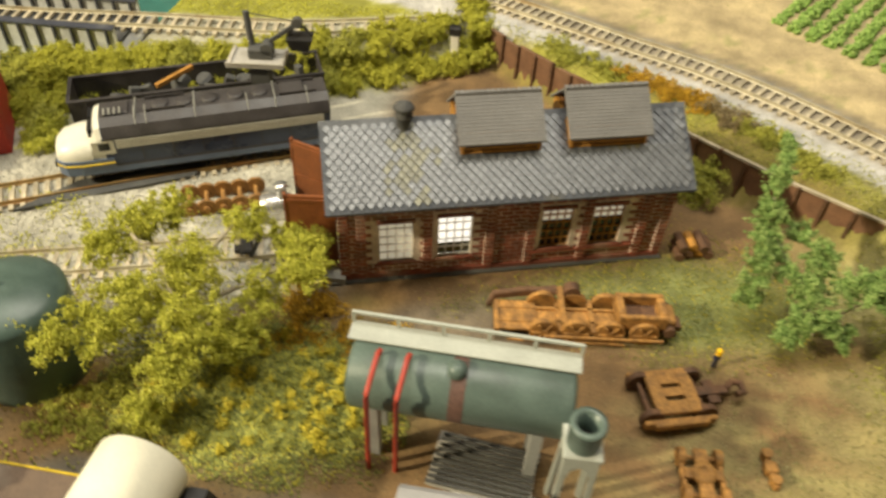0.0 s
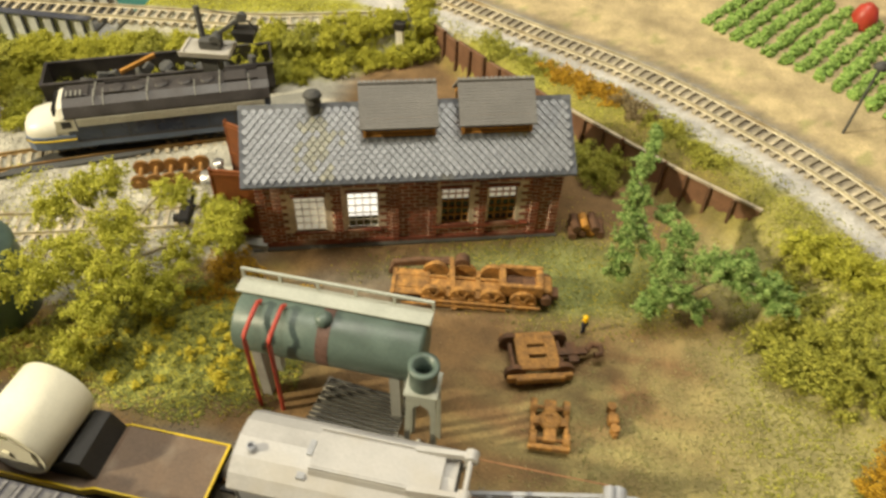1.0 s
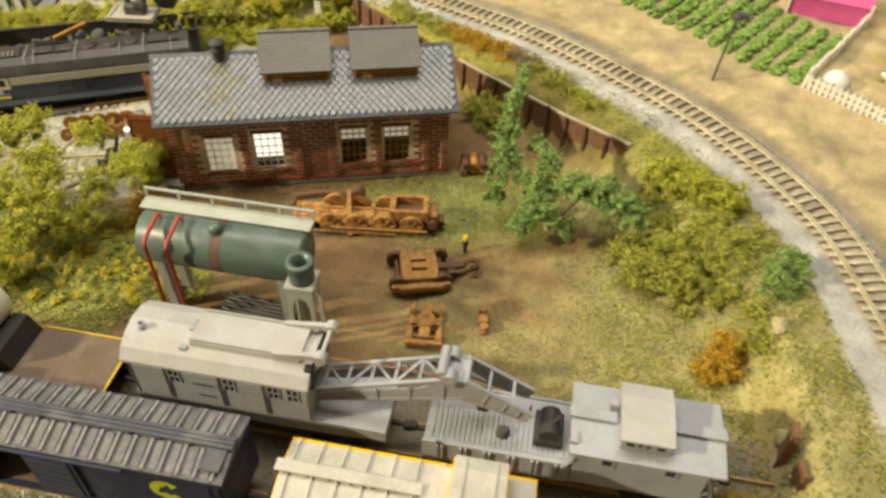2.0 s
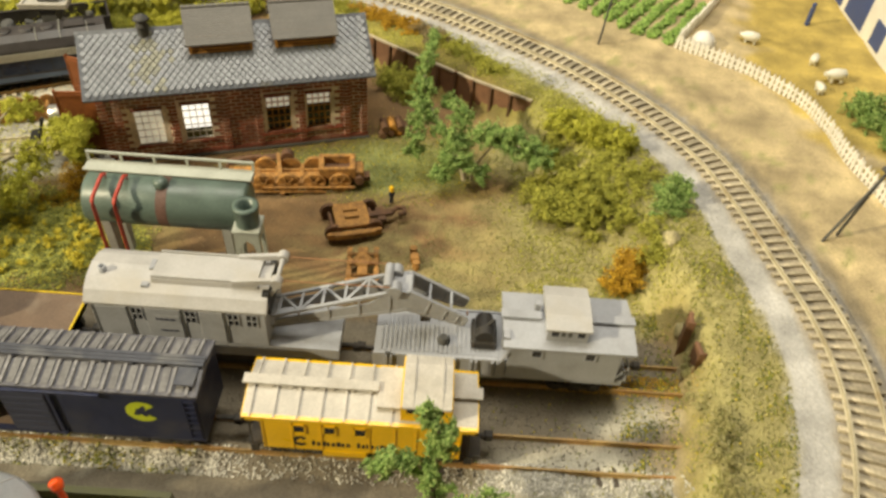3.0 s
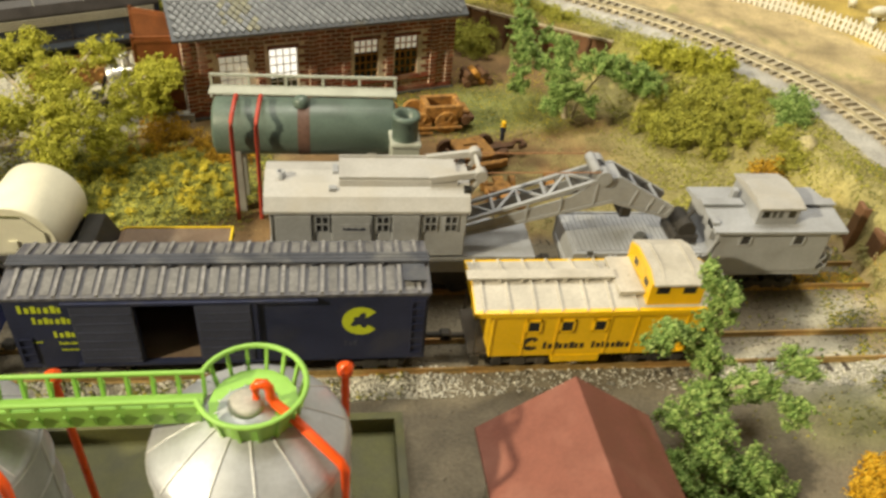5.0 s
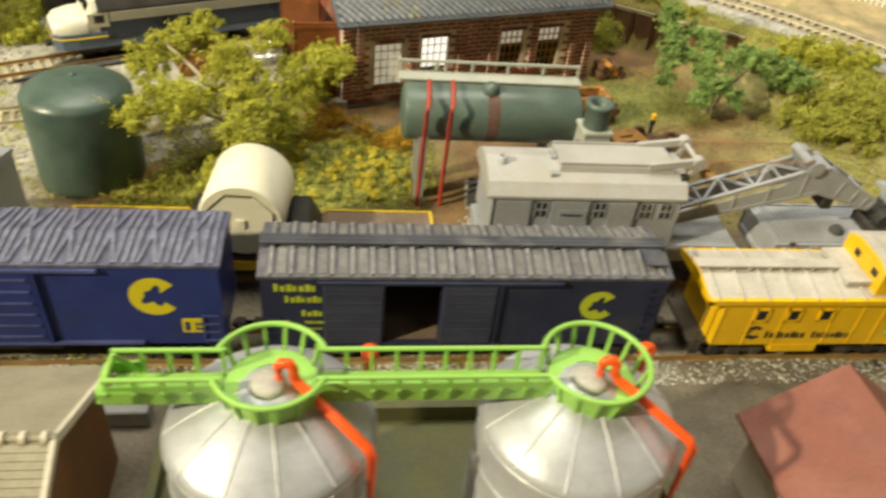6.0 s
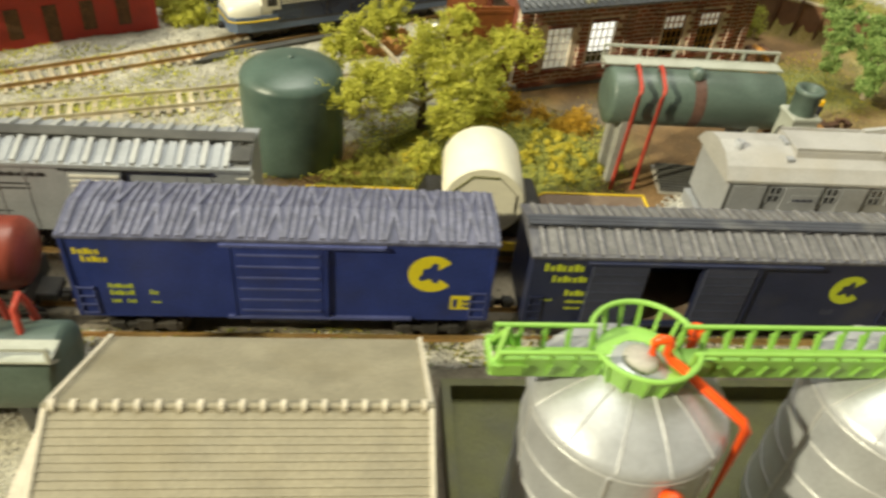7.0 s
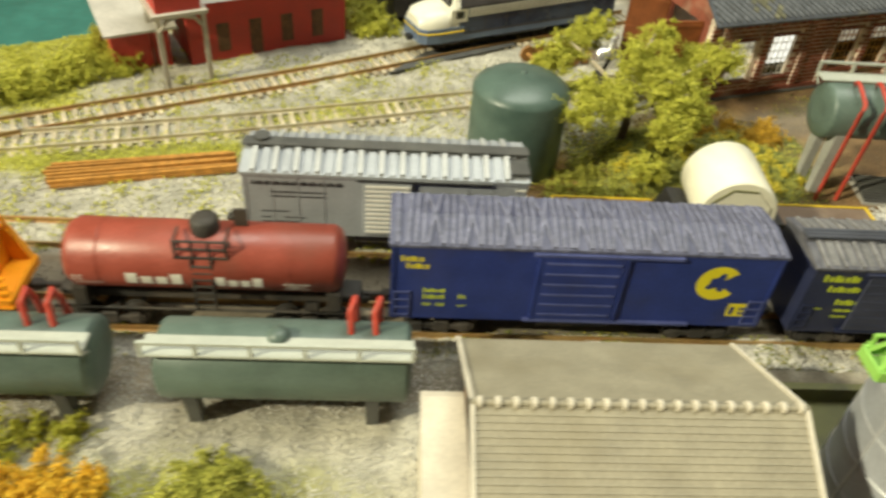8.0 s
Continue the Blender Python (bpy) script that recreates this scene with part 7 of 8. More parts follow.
part("body", b, "shed_wall", t)
b = B()
b.prism([(-0.05, 3.18), (6.7, 3.18), (6.7, 3.3), (6.4, 3.42), (0, 3.42)], -0.06, 1.3, "X")
part("roof", b, "shed_wall", t)

# red-roofed house
t = thing("red_roof_house", 26.3, -12.5, 0, 2, "small house with a plain matt oxide red roof", "house")
b = B()
b.box(0.5, 5.3, 0.3, 7.6, 0, 3.0)
part("wall", b, "shed_wall", t)
b = B()
b.prism([(0.6, 2.9), (5.2, 2.9), (2.9, 4.7)], 0.32, 7.4)
part("gable", b, "shed_wall", t)
for pf in ([(-0.1, 2.85), (2.9, 5.05), (2.9, 4.9), (-0.1, 2.7)], [(5.9, 2.85), (2.9, 5.05), (2.9, 4.9), (5.9, 2.7)]):
    b = B()
    b.prism(pf, 0, 7.95)
    part("roof", b, "roof_red", t)

b = B()
b.box(0, 9, 0, 0.7, 0, 0.75, bevel=0.05)
solo("loading_kerb", b, "concrete", "long grey concrete kerb beside the siding", "kerb", at=(-2.2, -2.4, 0, 0))

# ---- foliage of foam crumbs ----


def clump_points(clusters, per, flat=0.8):
    """Crumb places in small ragged sprays, thick at the heart of each ball (x, y, z, r) and loose at its rim."""
    out = []
    for x, y, z, r in clusters:
        for _ in range(int(46 * r * r) + 13):
            d = rng.normal(size=3)
            d *= r * (0.12 + 1.2 * rng.uniform() ** 0.75) / np.linalg.norm(d)
            c = np.array([x, y, z]) + d * (1, 1, flat)
            rr = 0.10 + r * rng.uniform(0.06, 0.2)
            k = int(per * 1.05 * rr * rng.uniform(0.4, 1.4)) + 8
            u = rng.normal(size=3)
            u /= np.linalg.norm(u)
            out.append(c + rng.normal(0, 0.42 * rr, (k, 3)) + rng.normal(0, 0.75 * rr, (k, 1)) * u)
    return np.vstack(out)


def plant(name, x, y, label, category, clusters, material, per=150, size=0.13, limbs=(), wood="bark", r0=0.22, group="", kind=""):
    """A plant at (x, y): limbs are lines from its foot, clusters balls of foliage; all in centimetres about the foot."""
    z = ground_z(x, y)
    t = thing(name, x, y, z, 0, label, category, group, kind)
    for k, line in enumerate(limbs):
        b = B()
        pts = [Vector(p) for p in line]
        n = 7
        rings = []
        for i, p in enumerate(pts):
            d = (pts[min(i + 1, len(pts) - 1)] - pts[max(i - 1, 0)]).normalized()
            q = d.to_track_quat("Z", "Y").to_matrix()
            r = (r0 if k == 0 else r0 * 0.5) * (1 - 0.75 * i / len(pts))
            rings.append([p + q @ Vector((r * math.cos(2 * math.pi * j / n), r * math.sin(2 * math.pi * j / n), 0)) for j in range(n)])
        b.rings(rings)
        part("trunk" if k == 0 else "limb", b, wood if k == 0 else "twig", t)
    me = crumb_mesh("crown", clump_points(clusters, per), size * 0.5, material)
    o = new("crown", me)
    o.parent = t
    return t


# large yellow-green tree by the upright tank
tree = [(-3.7, -3.7, 4.0, 0.9), (-2.2, -2.6, 4.0, 1.2), (-4.1, 1.9, 3.9, 1.0), (-2.8, 2.8, 4.4, 1.0), (0.3, 0.6, 4.4, 1.3), (1.4, -1.8, 3.9, 1.2), (1.0, -3.7, 3.0, 1.0), (2.9, -1.3, 2.6, 1.0), (3.4, 0.8, 3.2, 1.0), (-1.6, 3.8, 4.8, 0.9), (2.0, 3.4, 4.8, 0.9), (5.0, 1.8, 4.2, 1.0), (4.6, 3.6, 3.6, 0.9), (-2.6, 0.0, 3.2, 0.8), (0.2, -4.6, 1.5, 0.8), (-1.0, -1.0, 3.4, 0.9)]
plant("tree", 7.4, 15.4, "wispy yellow-green model tree with bare pale twigs", "tree", tree, "f_yellow", 200, 0.12,
      [[(0, 0, -0.2), (0.1, 0, 1.2), (0.0, 0.1, 2.4), (-0.2, 0.3, 3.6)], [(0, 0, 1.6), (-1.6, -1.0, 2.8), (-3.4, -3.2, 3.9)], [(0, 0, 1.8), (1.4, -0.8, 3.0), (2.2, -1.8, 4.0)], [(0, 0.1, 2.4), (-1.8, 1.4, 3.8), (-3.2, 2.4, 4.6)], [(0, 0.1, 2.2), (2.4, 1.0, 3.3), (4.8, 2.2, 4.3)], [(0, 0.1, 2.4), (0.6, 1.8, 4.0), (1.6, 3.3, 4.9)]], r0=0.28)
plant("shrub", 10.8, 20.9, "round yellow-green shrub beside the engine house door", "shrub", [(0, 0, 1.6, 1.0), (0.5, -0.3, 2.5, 0.9), (-0.4, 0.3, 2.2, 0.8), (0.6, -0.9, 1.0, 0.6)], "f_yellow", 280, 0.12, [[(0, 0, -0.2), (0.1, 0, 1.0), (0.1, 0, 2.0)]], r0=0.15)
plant("shrub", 12.2, 18.9, "low orange and olive weeds by the engine house corner", "shrub", [(0, 0, 0.4, 0.8), (0.9, -0.3, 0.4, 0.6), (-0.9, -0.4, 0.5, 0.7)], "f_orange", 120, 0.1)
# low flowering weeds
weeds = []
for k in range(230):
    a, r = rng.uniform(0, 6.28), math.sqrt(rng.uniform()) * 1.0
    wx, wy = 5.4 * r * math.cos(a), 3.2 * r * math.sin(a)
    weeds.append((wx, wy, ground_z(11.4 + wx, 13.5 + wy) - ground_z(11.4, 13.5) + 0.06, rng.uniform(0.14, 0.3)))
plant("weed_patch", 11.4, 13.5, "low dense bed of mossy green weeds", "weeds", weeds, "f_weed", 230, 0.1, kind="stuff")
plant("flower_patch", 11.4, 13.5, "scattered bright yellow blossom over the weed bed", "flowers", [(wx + rng.uniform(-0.4, 0.4), wy + rng.uniform(-0.4, 0.4), z + 0.2, rng.uniform(0.1, 0.26)) for wx, wy, z, r in weeds[::3]], "f_blossom", 26, 0.13, kind="stuff")
plant("weed_patch", 14.0, 16.6, "patch of rusty orange and olive weeds", "weeds", [(rng.uniform(-3.4, 2.6), rng.uniform(-1.2, 1.3), 0.15, rng.uniform(0.3, 0.6)) for _ in range(22)], "f_orange", 90, 0.1, kind="stuff")
plant("weed_patch", 4.6, 11.2, "thin brown and olive weeds near the upright tank", "weeds", [(rng.uniform(-2.6, 2.6), rng.uniform(-1.3, 1.6), 0.1, rng.uniform(0.3, 0.6)) for _ in range(18)], "f_olive", 90, 0.1, kind="stuff")
# right side
plant("tree", 35.8, 21.6, "sparse fresh-green model tree with a tall leaning leafy stem", "tree",
      [(-2.6, 4.6, 7.7, 0.32), (-2.7, 4.0, 7.4, 0.4), (-2.9, 3.2, 7.0, 0.48), (-3.0, 2.7, 6.4, 0.4), (-3.1, 2.2, 5.7, 0.5), (-3.1, 1.9, 5.2, 0.6), (-3.3, 1.2, 4.6, 0.55), (-3.3, 0.4, 4.0, 0.55), (-3.3, -0.1, 3.2, 0.5), (-3.4, -0.4, 2.3, 0.45), (-2.6, 1.0, 4.2, 0.5), (-2.0, 0.6, 3.6, 0.5),
       (-1.3, 2.2, 4.4, 0.5), (-0.6, 0.9, 4.2, 0.7), (-0.9, -0.4, 3.4, 0.8), (-1.0, -1.4, 2.3, 0.7), (-1.6, -1.8, 1.7, 0.6), (-0.2, -1.6, 2.6, 0.6), (0.6, -0.2, 3.6, 0.65), (1.3, -0.5, 4.1, 0.7), (2.2, -0.9, 3.9, 0.65), (3.0, -0.6, 3.2, 0.7), (3.6, -1.0, 3.6, 0.7), (4.5, -1.4, 3.2, 0.7), (3.3, 1.6, 2.6, 0.6), (4.2, 0.4, 2.2, 0.6), (-0.4, 0.6, 2.4, 0.6), (0.9, -1.4, 1.6, 0.5)], "f_green", 300, 0.12,
      [[(0, 0, -0.2), (-0.3, 0.0, 1.2), (-0.8, 0.2, 2.6), (-2.0, 0.8, 3.8), (-3.0, 1.8, 5.0), (-3.0, 2.8, 6.4), (-2.6, 4.4, 7.7)], [(0.4, 0.0, -0.2), (0.6, -0.2, 1.4), (1.4, -0.5, 3.0), (2.6, -0.8, 3.6), (4.2, -1.2, 3.4)], [(-0.8, 0.2, 2.4), (-1.0, -0.6, 3.0), (-0.8, -1.4, 2.6)], [(-2.4, 1.1, 4.2), (-3.2, 0.5, 4.0), (-3.4, -0.3, 2.6)]], wood="twig", r0=0.2)
big = [(-1.4, 5.6, 0.5, 1.1), (-0.2, 0.6, 1.0, 1.3), (1.8, 0.4, 1.2, 1.3), (2.0, 3.6, 1.3, 1.2), (0.5, 5.6, 0.6, 1.2), (2.6, 4.6, 0.6, 1.3), (-1.2, 2.2, 0.5, 1.2), (0.9, 1.6, 1.0, 1.5), (3.0, 1.9, 1.3, 1.3), (-1.9, 0.2, 0.3, 1.1), (0.3, -0.8, 0.5, 1.2), (2.4, -0.9, 0.7, 1.2), (-0.6, 4.0, 0.6, 1.0), (-3.0, 1.6, 0.2, 0.8), (1.2, 3.2, 1.2, 1.2)]
plant("bush", 43.2, 17.6, "broad yellow-green bush on the straw slope", "bush", big, "f_olive", 230, 0.13, group="bank bushes")
plant("bush", 44.2, 23.2, "yellow-green bush under the main line", "bush", [(0, 0, 0.7, 1.1), (-1.6, 0.6, 0.4, 1.0), (1.4, -0.8, 0.5, 1.0), (-2.6, 1.4, 0.2, 0.7)], "f_yellow", 200, 0.13, group="bank bushes")
plant("bush", 48.2, 17.6, "fresh green bush at the ballast edge", "bush", [(0, 0, 0.2, 1.0), (-0.6, -1.0, 0.2, 0.9), (0.5, 0.8, 0.1, 0.6)], "f_green", 200, 0.12, group="bank bushes")
plant("bush", 45.2, 12.9, "autumn orange bush on the straw bank", "bush", [(0, 0, 0.6, 1.0), (0.4, 0.8, 0.9, 0.9), (-0.6, -0.6, 0.3, 0.7)], "f_orange", 200, 0.12, group="bank bushes")
for k in range(7):
    x, y = 47.4 - 0.05 * (k - 5) ** 2 + rng.uniform(-0.3, 0.3), -3.2 + 1.6 * k
    plant("tuft", x, y, "ragged dry tuft at the foot of the straw bank", "weeds", [(0, 0, 0.15, 0.35), (0.2, 0.5, 0.3, 0.3), (0.3, -0.3, 0.4, 0.3)], "f_straw", 120, 0.1, group="bank tufts")
plant("bush", 46.6, 13.6, "olive bush beside the orange one", "bush", [(0, 0, 0.4, 0.9), (0.2, 1.2, 0.6, 0.9)], "f_olive", 180, 0.12, group="bank bushes")
plant("bush", 31.2, 31.4, "dark olive bush in the shade behind the engine house", "bush", [(0, 0, 0.9, 1.3), (-1.2, 1.0, 0.8, 1.0), (0.9, 1.2, 1.2, 1.0)], "f_olive", 180, 0.13, group="bank bushes")
for k, (x, y, m) in enumerate(((27.6, 38.6, "f_orange"), (29.2, 37.7, "f_orange"), (31.0, 36.9, "f_orange"), (32.8, 35.6, "f_brown"), (34.6, 34.0, "f_olive"), (25.6, 39.4, "f_olive"), (37.0, 31.6, "f_olive"), (22.8, 41.0, "f_olive"))):
    plant("bush", x, y, "low scrubby foam bush along the main line verge", "bush", [(0, 0, 0.15, 0.8), (0.9, -0.5, 0.1, 0.7), (-0.8, 0.5, 0.1, 0.7), (0.2, -0.9, 0.0, 0.6)], m, 130, 0.11, group="verge bushes")
# hedge along the embankment behind the yard
foot = lambda x: float(np.interp(x, [-24, -14, -6, 0, 8, 14, 18], [24.5, 29.0, 31.6, 33.6, 36.8, 40.6, 43.5]))
for k in range(30):
    x = -12 + (k % 15) * 1.95 + 0.9 * (k // 15)
    y = foot(x) + 1.1 + 1.9 * (k // 15)
    plant("hedge_bush", x, y, "yellow-green foam hedge bush on the embankment", "bush", [(rng.uniform(-0.6, 0.6), rng.uniform(-1.4, 1.4), rng.uniform(-0.1, 0.3), rng.uniform(0.6, 0.9)) for _ in range(6)], "f_hedge" if k % 5 else "f_olive", 190, 0.12, group="embankment hedge")
plant("bush", 17.2, 42.9, "bright yellow-green bush at the end of the retaining wall", "bush", [(0, 0, 1.0, 1.1), (0.2, 0.9, 2.0, 1.0), (-0.4, 0.2, 2.6, 0.7)], "f_yellow", 200, 0.13)
for x, y, m in ((-21.5, 20.6, "f_yellow"), (-23.6, 19.2, "f_yellow"), (-25.6, 17.4, "f_yellow"), (-22.8, 22.4, "f_yellow"), (-6.8, 27.6, "f_yellow"), (-7.6, 28.6, "f_olive"), (-27.5, 16.4, "f_olive")):
    plant("bush", x, y, "bright yellow-green foam bush by the red building", "bush", [(0, 0, 0.5, 0.9), (0.8, 0.5, 0.4, 0.8), (-0.7, 0.4, 0.3, 0.7), (0.2, 0.9, 1.0, 0.7)], m, 170, 0.12, group="station bushes")
# front
plant("tree", 34.4, -4.2, "climbing fresh-green plant with uneven leafy stems", "tree",
      [(-0.3, 2.8, 6.8, 0.28), (-0.1, 2.75, 6.4, 0.36), (0.5, 2.6, 5.8, 0.42), (0.6, 2.5, 5.2, 0.4), (0.4, 2.4, 4.7, 0.45), (0.0, 2.0, 4.1, 0.5), (-0.8, 2.0, 4.5, 0.4), (-1.5, 1.9, 4.8, 0.42), (-2.0, 1.7, 4.5, 0.4), (0.4, 1.6, 3.4, 0.55), (0.5, 1.0, 2.8, 0.6), (-0.5, 0.6, 2.9, 0.55), (-1.2, 0.0, 2.6, 0.6), (-0.2, -0.2, 2.4, 0.7), (-0.4, -1.2, 1.9, 0.75), (0.8, -1.2, 1.4, 0.8), (1.7, 0.3, 3.8, 0.5), (2.4, 0.2, 4.8, 0.55), (2.3, -0.6, 3.6, 0.55), (1.2, 0.8, 3.4, 0.4), (2.2, -1.4, 0.5, 0.7), (1.2, -2.4, 0.7, 0.8), (-0.6, -2.6, 1.2, 0.8), (-1.6, -1.4, 1.6, 0.6), (2.6, 1.8, 1.8, 0.5)], "f_green", 300, 0.12,
      [[(0.2, -0.4, -0.2), (0.1, 0.2, 1.6), (0.3, 1.0, 2.8), (0.2, 2.0, 4.2), (0.5, 2.5, 5.4), (-0.2, 2.8, 6.8)], [(0.3, 1.0, 2.6), (1.2, 0.6, 3.4), (2.3, 0.2, 4.7)], [(0.1, 0.2, 1.4), (-0.8, 0.0, 2.4), (-1.3, -0.2, 2.7)], [(0.1, 2.0, 4.0), (-0.9, 2.0, 4.5), (-1.8, 1.8, 4.7)]], r0=0.18)
plant("bush", 41.0, -5.6, "bright autumn orange foam bush by the yard road", "bush", [(0, 0, 0.5, 0.8), (1.0, 0.1, 0.4, 0.7), (0.4, -0.8, 0.4, 0.7), (-0.7, -0.4, 0.3, 0.5)], "f_marigold", 230, 0.11)
plant("bush", -15.4, -6.6, "bright orange flowering foam bush on gravel", "bush", [(0, 0, 0.5, 0.9), (1.1, -0.3, 0.5, 0.8), (-1.0, -0.2, 0.4, 0.8), (0.3, -1.0, 0.5, 0.8)], "f_marigold", 230, 0.11)
plant("bush", -10.4, -6.2, "yellow-green foam bush on pale gravel", "bush", [(0, 0, 0.4, 0.9), (1.0, -0.5, 0.4, 0.9), (-0.9, -0.6, 0.4, 0.8), (0.1, -1.2, 0.4, 0.9)], "f_olive", 200, 0.11)
plant("bush", -17.6, -5.0, "yellow-green foam bush beside the orange one", "bush", [(0, 0, 0.3, 0.9), (1.0, 0.5, 0.2, 0.6), (2.2, 0.4, 0.2, 0.6), (-0.9, -0.6, 0.4, 0.8)], "f_yellow", 170, 0.11)
plant("bush", 64.0, 27.6, "dark green bush inside the pen", "bush", [(0, 0, 0.8, 1.3), (0.9, -1.6, 0.8, 1.2), (-0.5, 1.3, 0.7, 1.0), (0.6, -3.2, 0.6, 1.0)], "f_green", 150, 0.15)

# crop rows
e0, e1, w = np.array((37.6, 48.4)), np.array((51.3, 37.2)), np.array((0.53, 0.85))
for k in range(14):
    o = e0 + (e1 - e0) * k / 13
    n = 11 if k < 9 else 9
    t = thing("crop_row", o[0], o[1], 2.75, 0, "row of bright green leafy crop plants in brown soil", "crop row", "crop rows")
    cl = [(w[0] * s + rng.normal(0, 0.05), w[1] * s + rng.normal(0, 0.05), 0.12, rng.uniform(0.22, 0.38)) for s in np.arange(0.3, n, 0.55)]
    pts = clump_points(cl, 150, 0.7)
    ob = new("leaves", crumb_mesh("leaves", pts, 0.13, "f_crop"))
    ob.parent = t

# ---- turf, straw, gravel and stones scattered over the ground ----


def scatter(name, n, box, keep, size, material, label, category, lift=0.03, flat=0.6):
    x0, x1, y0, y1 = box
    n, size = int(n * 1.5), size * 0.68
    P = np.stack([rng.uniform(x0, x1, n), rng.uniform(y0, y1, n)], 1)
    k = keep(P)
    P = P[rng.uniform(size=n) < k]
    z = terrain(P) + lift
    ob = new(name, crumb_mesh(name, np.c_[P, z], size, material, flat))
    return tagged(ob, label, category, kind="stuff")


def clear(P):
    """Less than one where large things stand."""
    x, y = P[:, 0], P[:, 1]
    k = np.ones(len(P))
    k[(y > 0) & (y < 2.9) & (x < 37)] = 0.25
    k[(y > 5.5) & (y < 8.6) & (x < 44)] = 0.25
    return k


bank = lambda P: along(BANK, P)[0]
mainl = lambda P: along(MAIN[::3], P)[0]
scatter("straw_turf", 34000, (33, 52, -12, 31), lambda P: smooth(36.5, 40.5, P[:, 0] + 1.2 * fuzz(P, 6, 11)) * (1 - 0.7 * smooth(-2.2, -1.5, bank(P)) * smooth(0, -0.6, bank(P)) * smooth(12, 10, P[:, 1])) * smooth(8.0, 9.0, P[:, 1] + 2.5 * (bank(P) > -1.2) * 10) * (mainl(P) < -3.0), 0.085, "f_straw", "pale straw-coloured scatter on the bank", "straw")
scatter("slope_turf", 15000, (36, 50, 9.5, 28), lambda P: np.clip(0.55 + 0.6 * fuzz(P, 2.6, 41) + 0.4 * fuzz(P, 0.9, 42), 0, 1) * smooth(37, 41, P[:, 0]) * (mainl(P) < -3.0), 0.095, "f_olive", "patchy yellow-green turf on the straw slope", "turf", lift=0.06)
scatter("bank_weeds", 9000, (43.5, 51, -10, 12), lambda P: np.clip(0.2 + 0.9 * fuzz(P, 1.8, 43), 0, 1) * (mainl(P) < -3.0) * (bank(P) > -3.6), 0.10, "f_moss", "straggling green weeds on the straw bank", "weeds", lift=0.06)
scatter("straw_patch", 5000, (28, 40, 9.5, 24), lambda P: blob(P, 36, 12, 4.5, 2.6, 10, 0.6, 15) * 0.8 + 0.05, 0.075, "f_straw", "thin straw scatter on bare dirt", "straw")
scatter("moss_turf", 16000, (17, 38, 17, 31), lambda P: np.clip(blob(P, 31, 23, 6.5, 4.2, 10, 0.5, 13) + 0.7 * blob(P, 26, 23, 7, 1.6, 18, 0.5, 14), 0, 1) * 0.9, 0.075, "f_moss", "mossy green scatter by the engine house", "turf")
scatter("verge_turf", 24000, (12, 50, 14, 48), lambda P: smooth(-0.3, 0.3, bank(P)) * (mainl(P) < -2.0) * smooth(47, 43, P[:, 0]), 0.10, "f_olive", "olive turf on the main line verge", "turf")
scatter("embankment_turf", 42000, (-34, 18, 15, 46), lambda P: smooth(-0.3, 0.5, P[:, 1] - np.interp(P[:, 0], [-60, -30, -24, -14, -6, 0, 8, 14, 18], [24, 21.5, 24.5, 29.0, 31.6, 33.6, 36.8, 40.6, 43.5])) * (np.abs(along(BACK[::3], P)[0]) > 1.9) * (terrain(P) > -0.6) + smooth(-21.5, -23.5, P[:, 0]) * smooth(15, 17, P[:, 1]) * (terrain(P) > -0.6), 0.12, "f_hedge", "yellow-green turf on the embankment", "turf")
scatter("yard_gravel", 50000, (-30, 14, 4.4, 31), lambda P: np.clip(cover(P)[:, 2] * 4.2 - 0.45, 0, 1) * (P[:, 1] < 31 + 0.3 * P[:, 0]), 0.085, "gravel", "pale grey yard gravel between the tracks", "gravel")
scatter("yard_weeds", 20000, (-30, 8, 4.6, 24), lambda P: 0.75 * np.clip(0.15 + fuzz(P, 3.0, 44), 0, 1) + 0.75 * blob(P, -19, 12, 9, 1.6, 10, 0.5, 5) + 0.7 * blob(P, -8, 17.6, 6, 1.0, 20, 0.5, 6) + 0.10, 0.12, "f_yellow", "thin weeds between the yard tracks", "weeds", lift=0.14)
scatter("front_gravel", 34000, (-28, 0, -13, 0), lambda P: 0.75 * smooth(-2.2, -3.0, P[:, 0]), 0.065, "white_gravel", "pale coarse gravel in front of the low tanks", "gravel")
scatter("siding_moss", 7000, (-28, 24, -0.9, 0.9), lambda P: np.clip(0.35 + 0.6 * fuzz(P, 2.0, 45), 0, 1), 0.09, "f_moss", "green weeds in the ballast of the front siding", "weeds", lift=0.08)
scatter("siding_gravel", 26000, (-28, 46, -0.85, 0.7), lambda P: 0.9 * smooth(27, 22, P[:, 0]) + 0.35 * (P[:, 0] > 37) + 0.12, 0.11, "white_gravel", "pale stone ballast along the front siding", "gravel")
scatter("ballast_stones", 15000, (-28, 47, -0.2, 9.0), lambda P: 0.5 * clear(P) * ((P[:, 0] > -1) | (P[:, 1] < 4.4)), 0.085, "dark_gravel", "grimy brown ballast under the sidings", "gravel")
scatter("road_grit", 5000, (-2, 47, -12, -1), lambda P: 0.25 + 0.6 * blob(P, 43.5, -1, 4, 2.5, 0, 0.5, 16), 0.06, "dark_gravel", "loose grit on the yard road", "gravel")
scatter("weed_mat", 26000, (4, 18, 9, 18), lambda P: blob(P, 11.4, 13.4, 6.3, 4.0, 10, 0.3, 7), 0.1, "f_weed", "fine mossy mat over the weed bed", "weeds", lift=0.06)
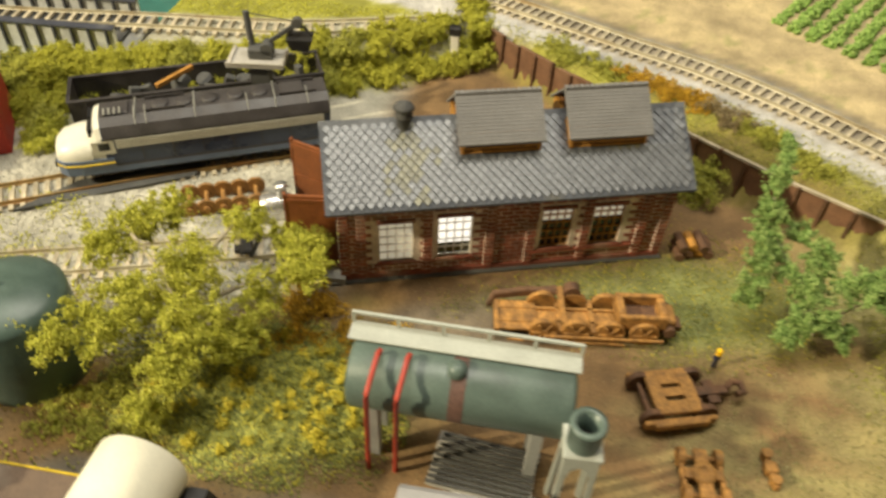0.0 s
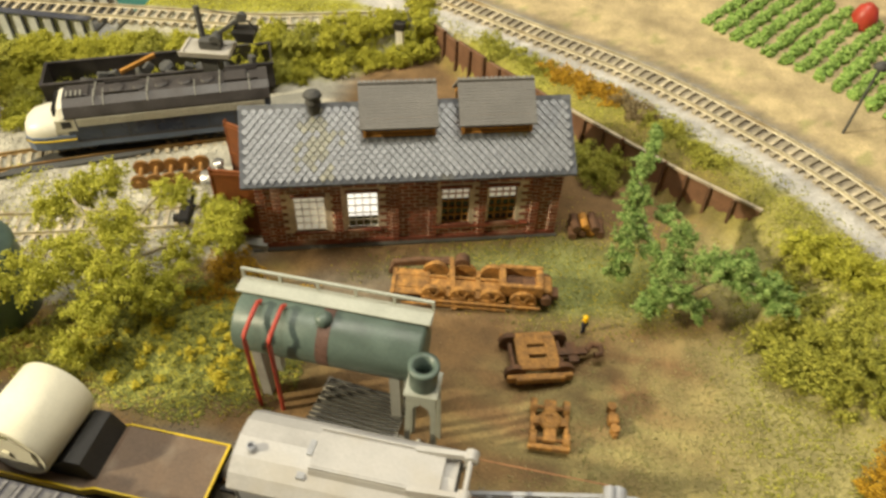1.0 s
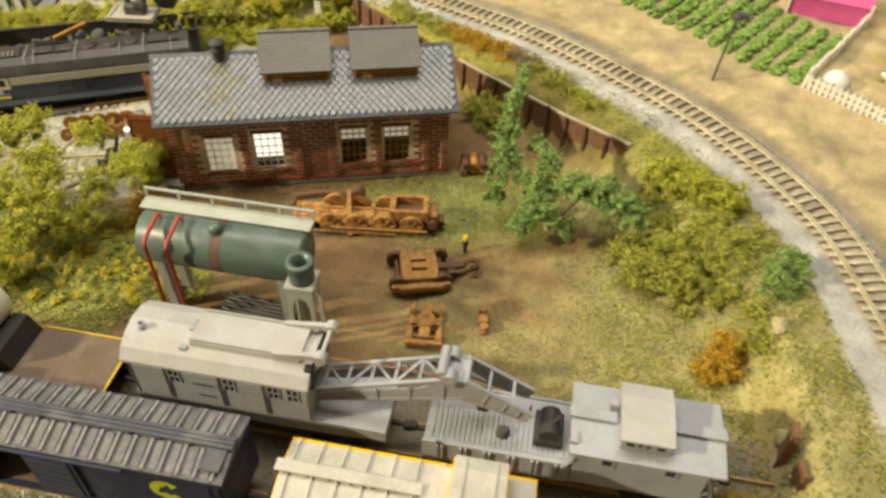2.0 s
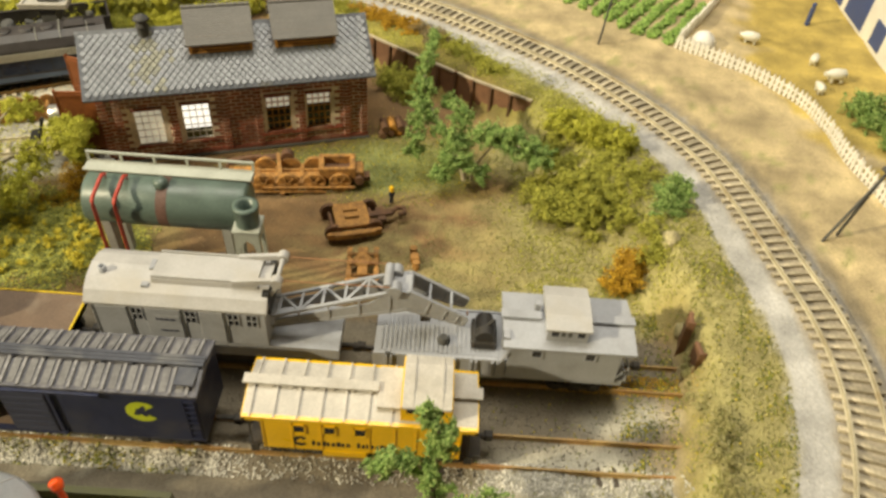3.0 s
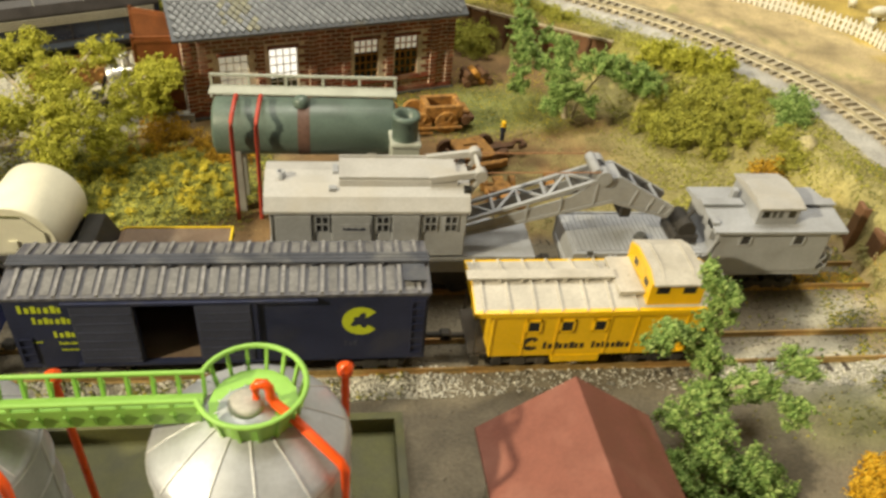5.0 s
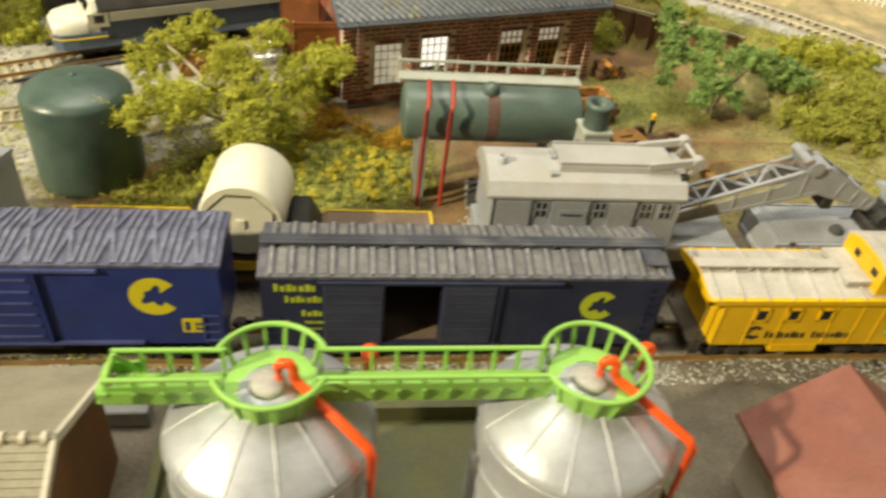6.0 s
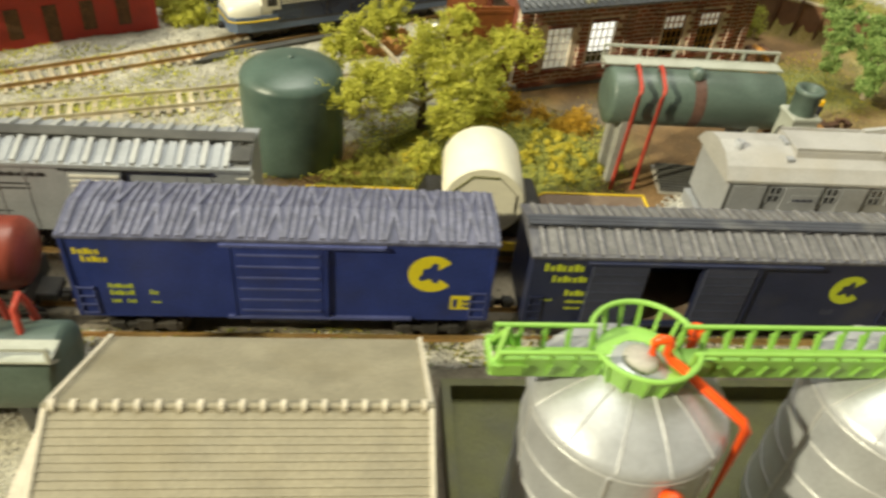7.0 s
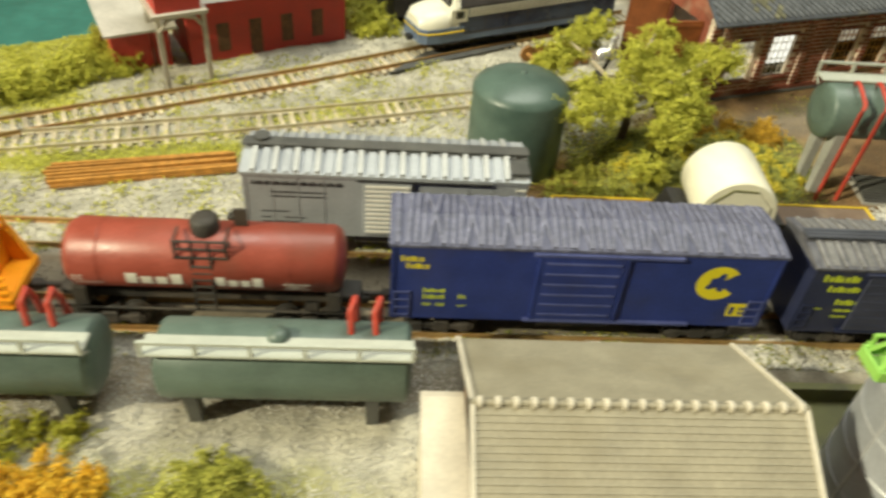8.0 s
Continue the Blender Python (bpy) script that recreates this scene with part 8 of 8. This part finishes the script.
scatter("tree_litter", 9000, (0, 17, 9, 18.5), lambda P: np.clip(0.5 + 0.6 * fuzz(P, 2.4, 51), 0, 1) * smooth(9.2, 10.4, P[:, 1]), 0.09, "f_litter", "brown and olive litter under the big tree", "litter", lift=0.04)
scatter("dirt_straw", 9000, (26, 40, 9.5, 19), lambda P: np.clip(0.15 + 0.8 * fuzz(P, 3.2, 52), 0, 1) * smooth(27, 34, P[:, 0]), 0.06, "f_straw", "thin pale straw over the scrap yard dirt", "straw")
scatter("dirt_grit", 8000, (16, 40, 9, 24), lambda P: np.full(len(P), 0.5), 0.05, "f_brown", "loose brown grit in the scrap yard", "grit")
scatter("tank_stones", 3600, (18.6, 25.0, 8.2, 10.9), lambda P: blob(P, 21.8, 9.5, 2.7, 1.0, 5, 0.4, 4), 0.15, "white_gravel", "spill of grey stones under the tank", "gravel", lift=0.1)
scatter("main_ballast", 30000, (8, 56, -12, 50), lambda P: smooth(2.6, 2.2, np.abs(mainl(P) + 0.6)) * np.where(np.abs(mainl(P)) > 1.4, 0.9, 0.15), 0.055, "gravel", "fine pale ballast along the main line", "gravel", lift=0.0)
scatter("soil_grit", 9000, (20, 64, 8, 52), lambda P: smooth(2.4, 3.0, mainl(P)) * 0.7, 0.06, "f_straw", "dry straw-coloured grit on the soil", "grit")
scatter("siding_weeds", 2600, (36, 48, -3.6, 8.2), lambda P: 0.15 + 0.75 * blob(P, 46, 3, 1.6, 5, 0, 0.5, 31) + 0.6 * blob(P, 43, -3, 2, 1, 0, 0.5, 32), 0.09, "f_moss", "weeds growing at the siding ends", "weeds")
scatter("siding_leaves", 1500, (40, 47.5, 5.0, 6.2), lambda P: np.full(len(P), 0.7), 0.09, "f_orange", "orange leaves along the siding end", "leaves")
for x, y, w in ((47.35, 13.9, 1.0), (47.5, 8.9, 0.7), (45.0, -4.3, 1.25)):
    b = B()
    b.lathe((0, 0, 0), [(0.5 * w, -0.4), (0.55 * w, 0.05), (0.42 * w, 0.3), (0.2 * w, 0.5), (0.06 * w, 0.55)], 9)
    for v in b.bm.verts:
        v.co *= 1 + 0.3 * rng.uniform(-1, 1)
    solo("rock", b, "plaster", "rough straw-coloured plaster lump on the bank edge", "rock", "bank rocks", at=(x, y, ground_z(x, y), rng.uniform(0, 360)))

# ---- diamond slates on the near roof slope ----
roof_ob = [o for o in house.children if o.name.startswith("roof") and o.name.split(".")[0] == "roof"][0]
ca, sa = math.cos(SL), math.sin(SL)
TW, TH = 0.43, 0.52


def slate_mesh(b, u, s, m=None):
    """One diamond slate lying on the slope; u along the eave, s up the slope."""
    def at(du, ds, h):
        d = s + ds
        return (u + du, EAVE_V + d * ca - h * sa, EAVE_Z + d * sa + h * ca)
    top = [at(-TW * 0.47, 0, 0.05), at(0, -TH * 0.47, 0.11), at(TW * 0.47, 0, 0.05), at(0, TH * 0.47, 0.015)]
    low = [at(-TW * 0.47, 0, 0.0), at(0, -TH * 0.47, 0.0), at(TW * 0.47, 0, 0.0), at(0, TH * 0.47, 0.0)]
    b.rings([low, top], smooth=False)


one = B()
slate_mesh(one, 0, 0)
one = one.mesh("slate", M["slate"])
spotted = one.copy()
spotted.materials[0] = M["slate_stained"]
rest = B()
count = 0
rows = int((SLEN - 0.45) / (TH / 2))
for r in range(rows):
    s = 0.36 + r * TH / 2
    u = -0.15 + (r % 2) * TW / 2
    while u < HU + 0.2:
        v = EAVE_V + s * ca
        hid = v > 0.95 and (5.95 < u < 9.65 or 11.15 < u < 14.85)
        if not hid:
            stain = rng.uniform() < 0.85 * math.exp(-((u - 3.6 - 0.15 * math.sin(s * 3)) / 0.85) ** 2)
            if count < 300 or stain:
                o = new("slate", spotted if stain else one)
                o.parent = roof_ob
                o.matrix_local = Matrix.Translation(Vector((u, s * ca, s * sa)) * CM)
                count += not stain
            else:
                slate_mesh(rest, u, s)
        u += TW
tagged(part("slate_rest", rest, "slate", roof_ob), kind="stuff")
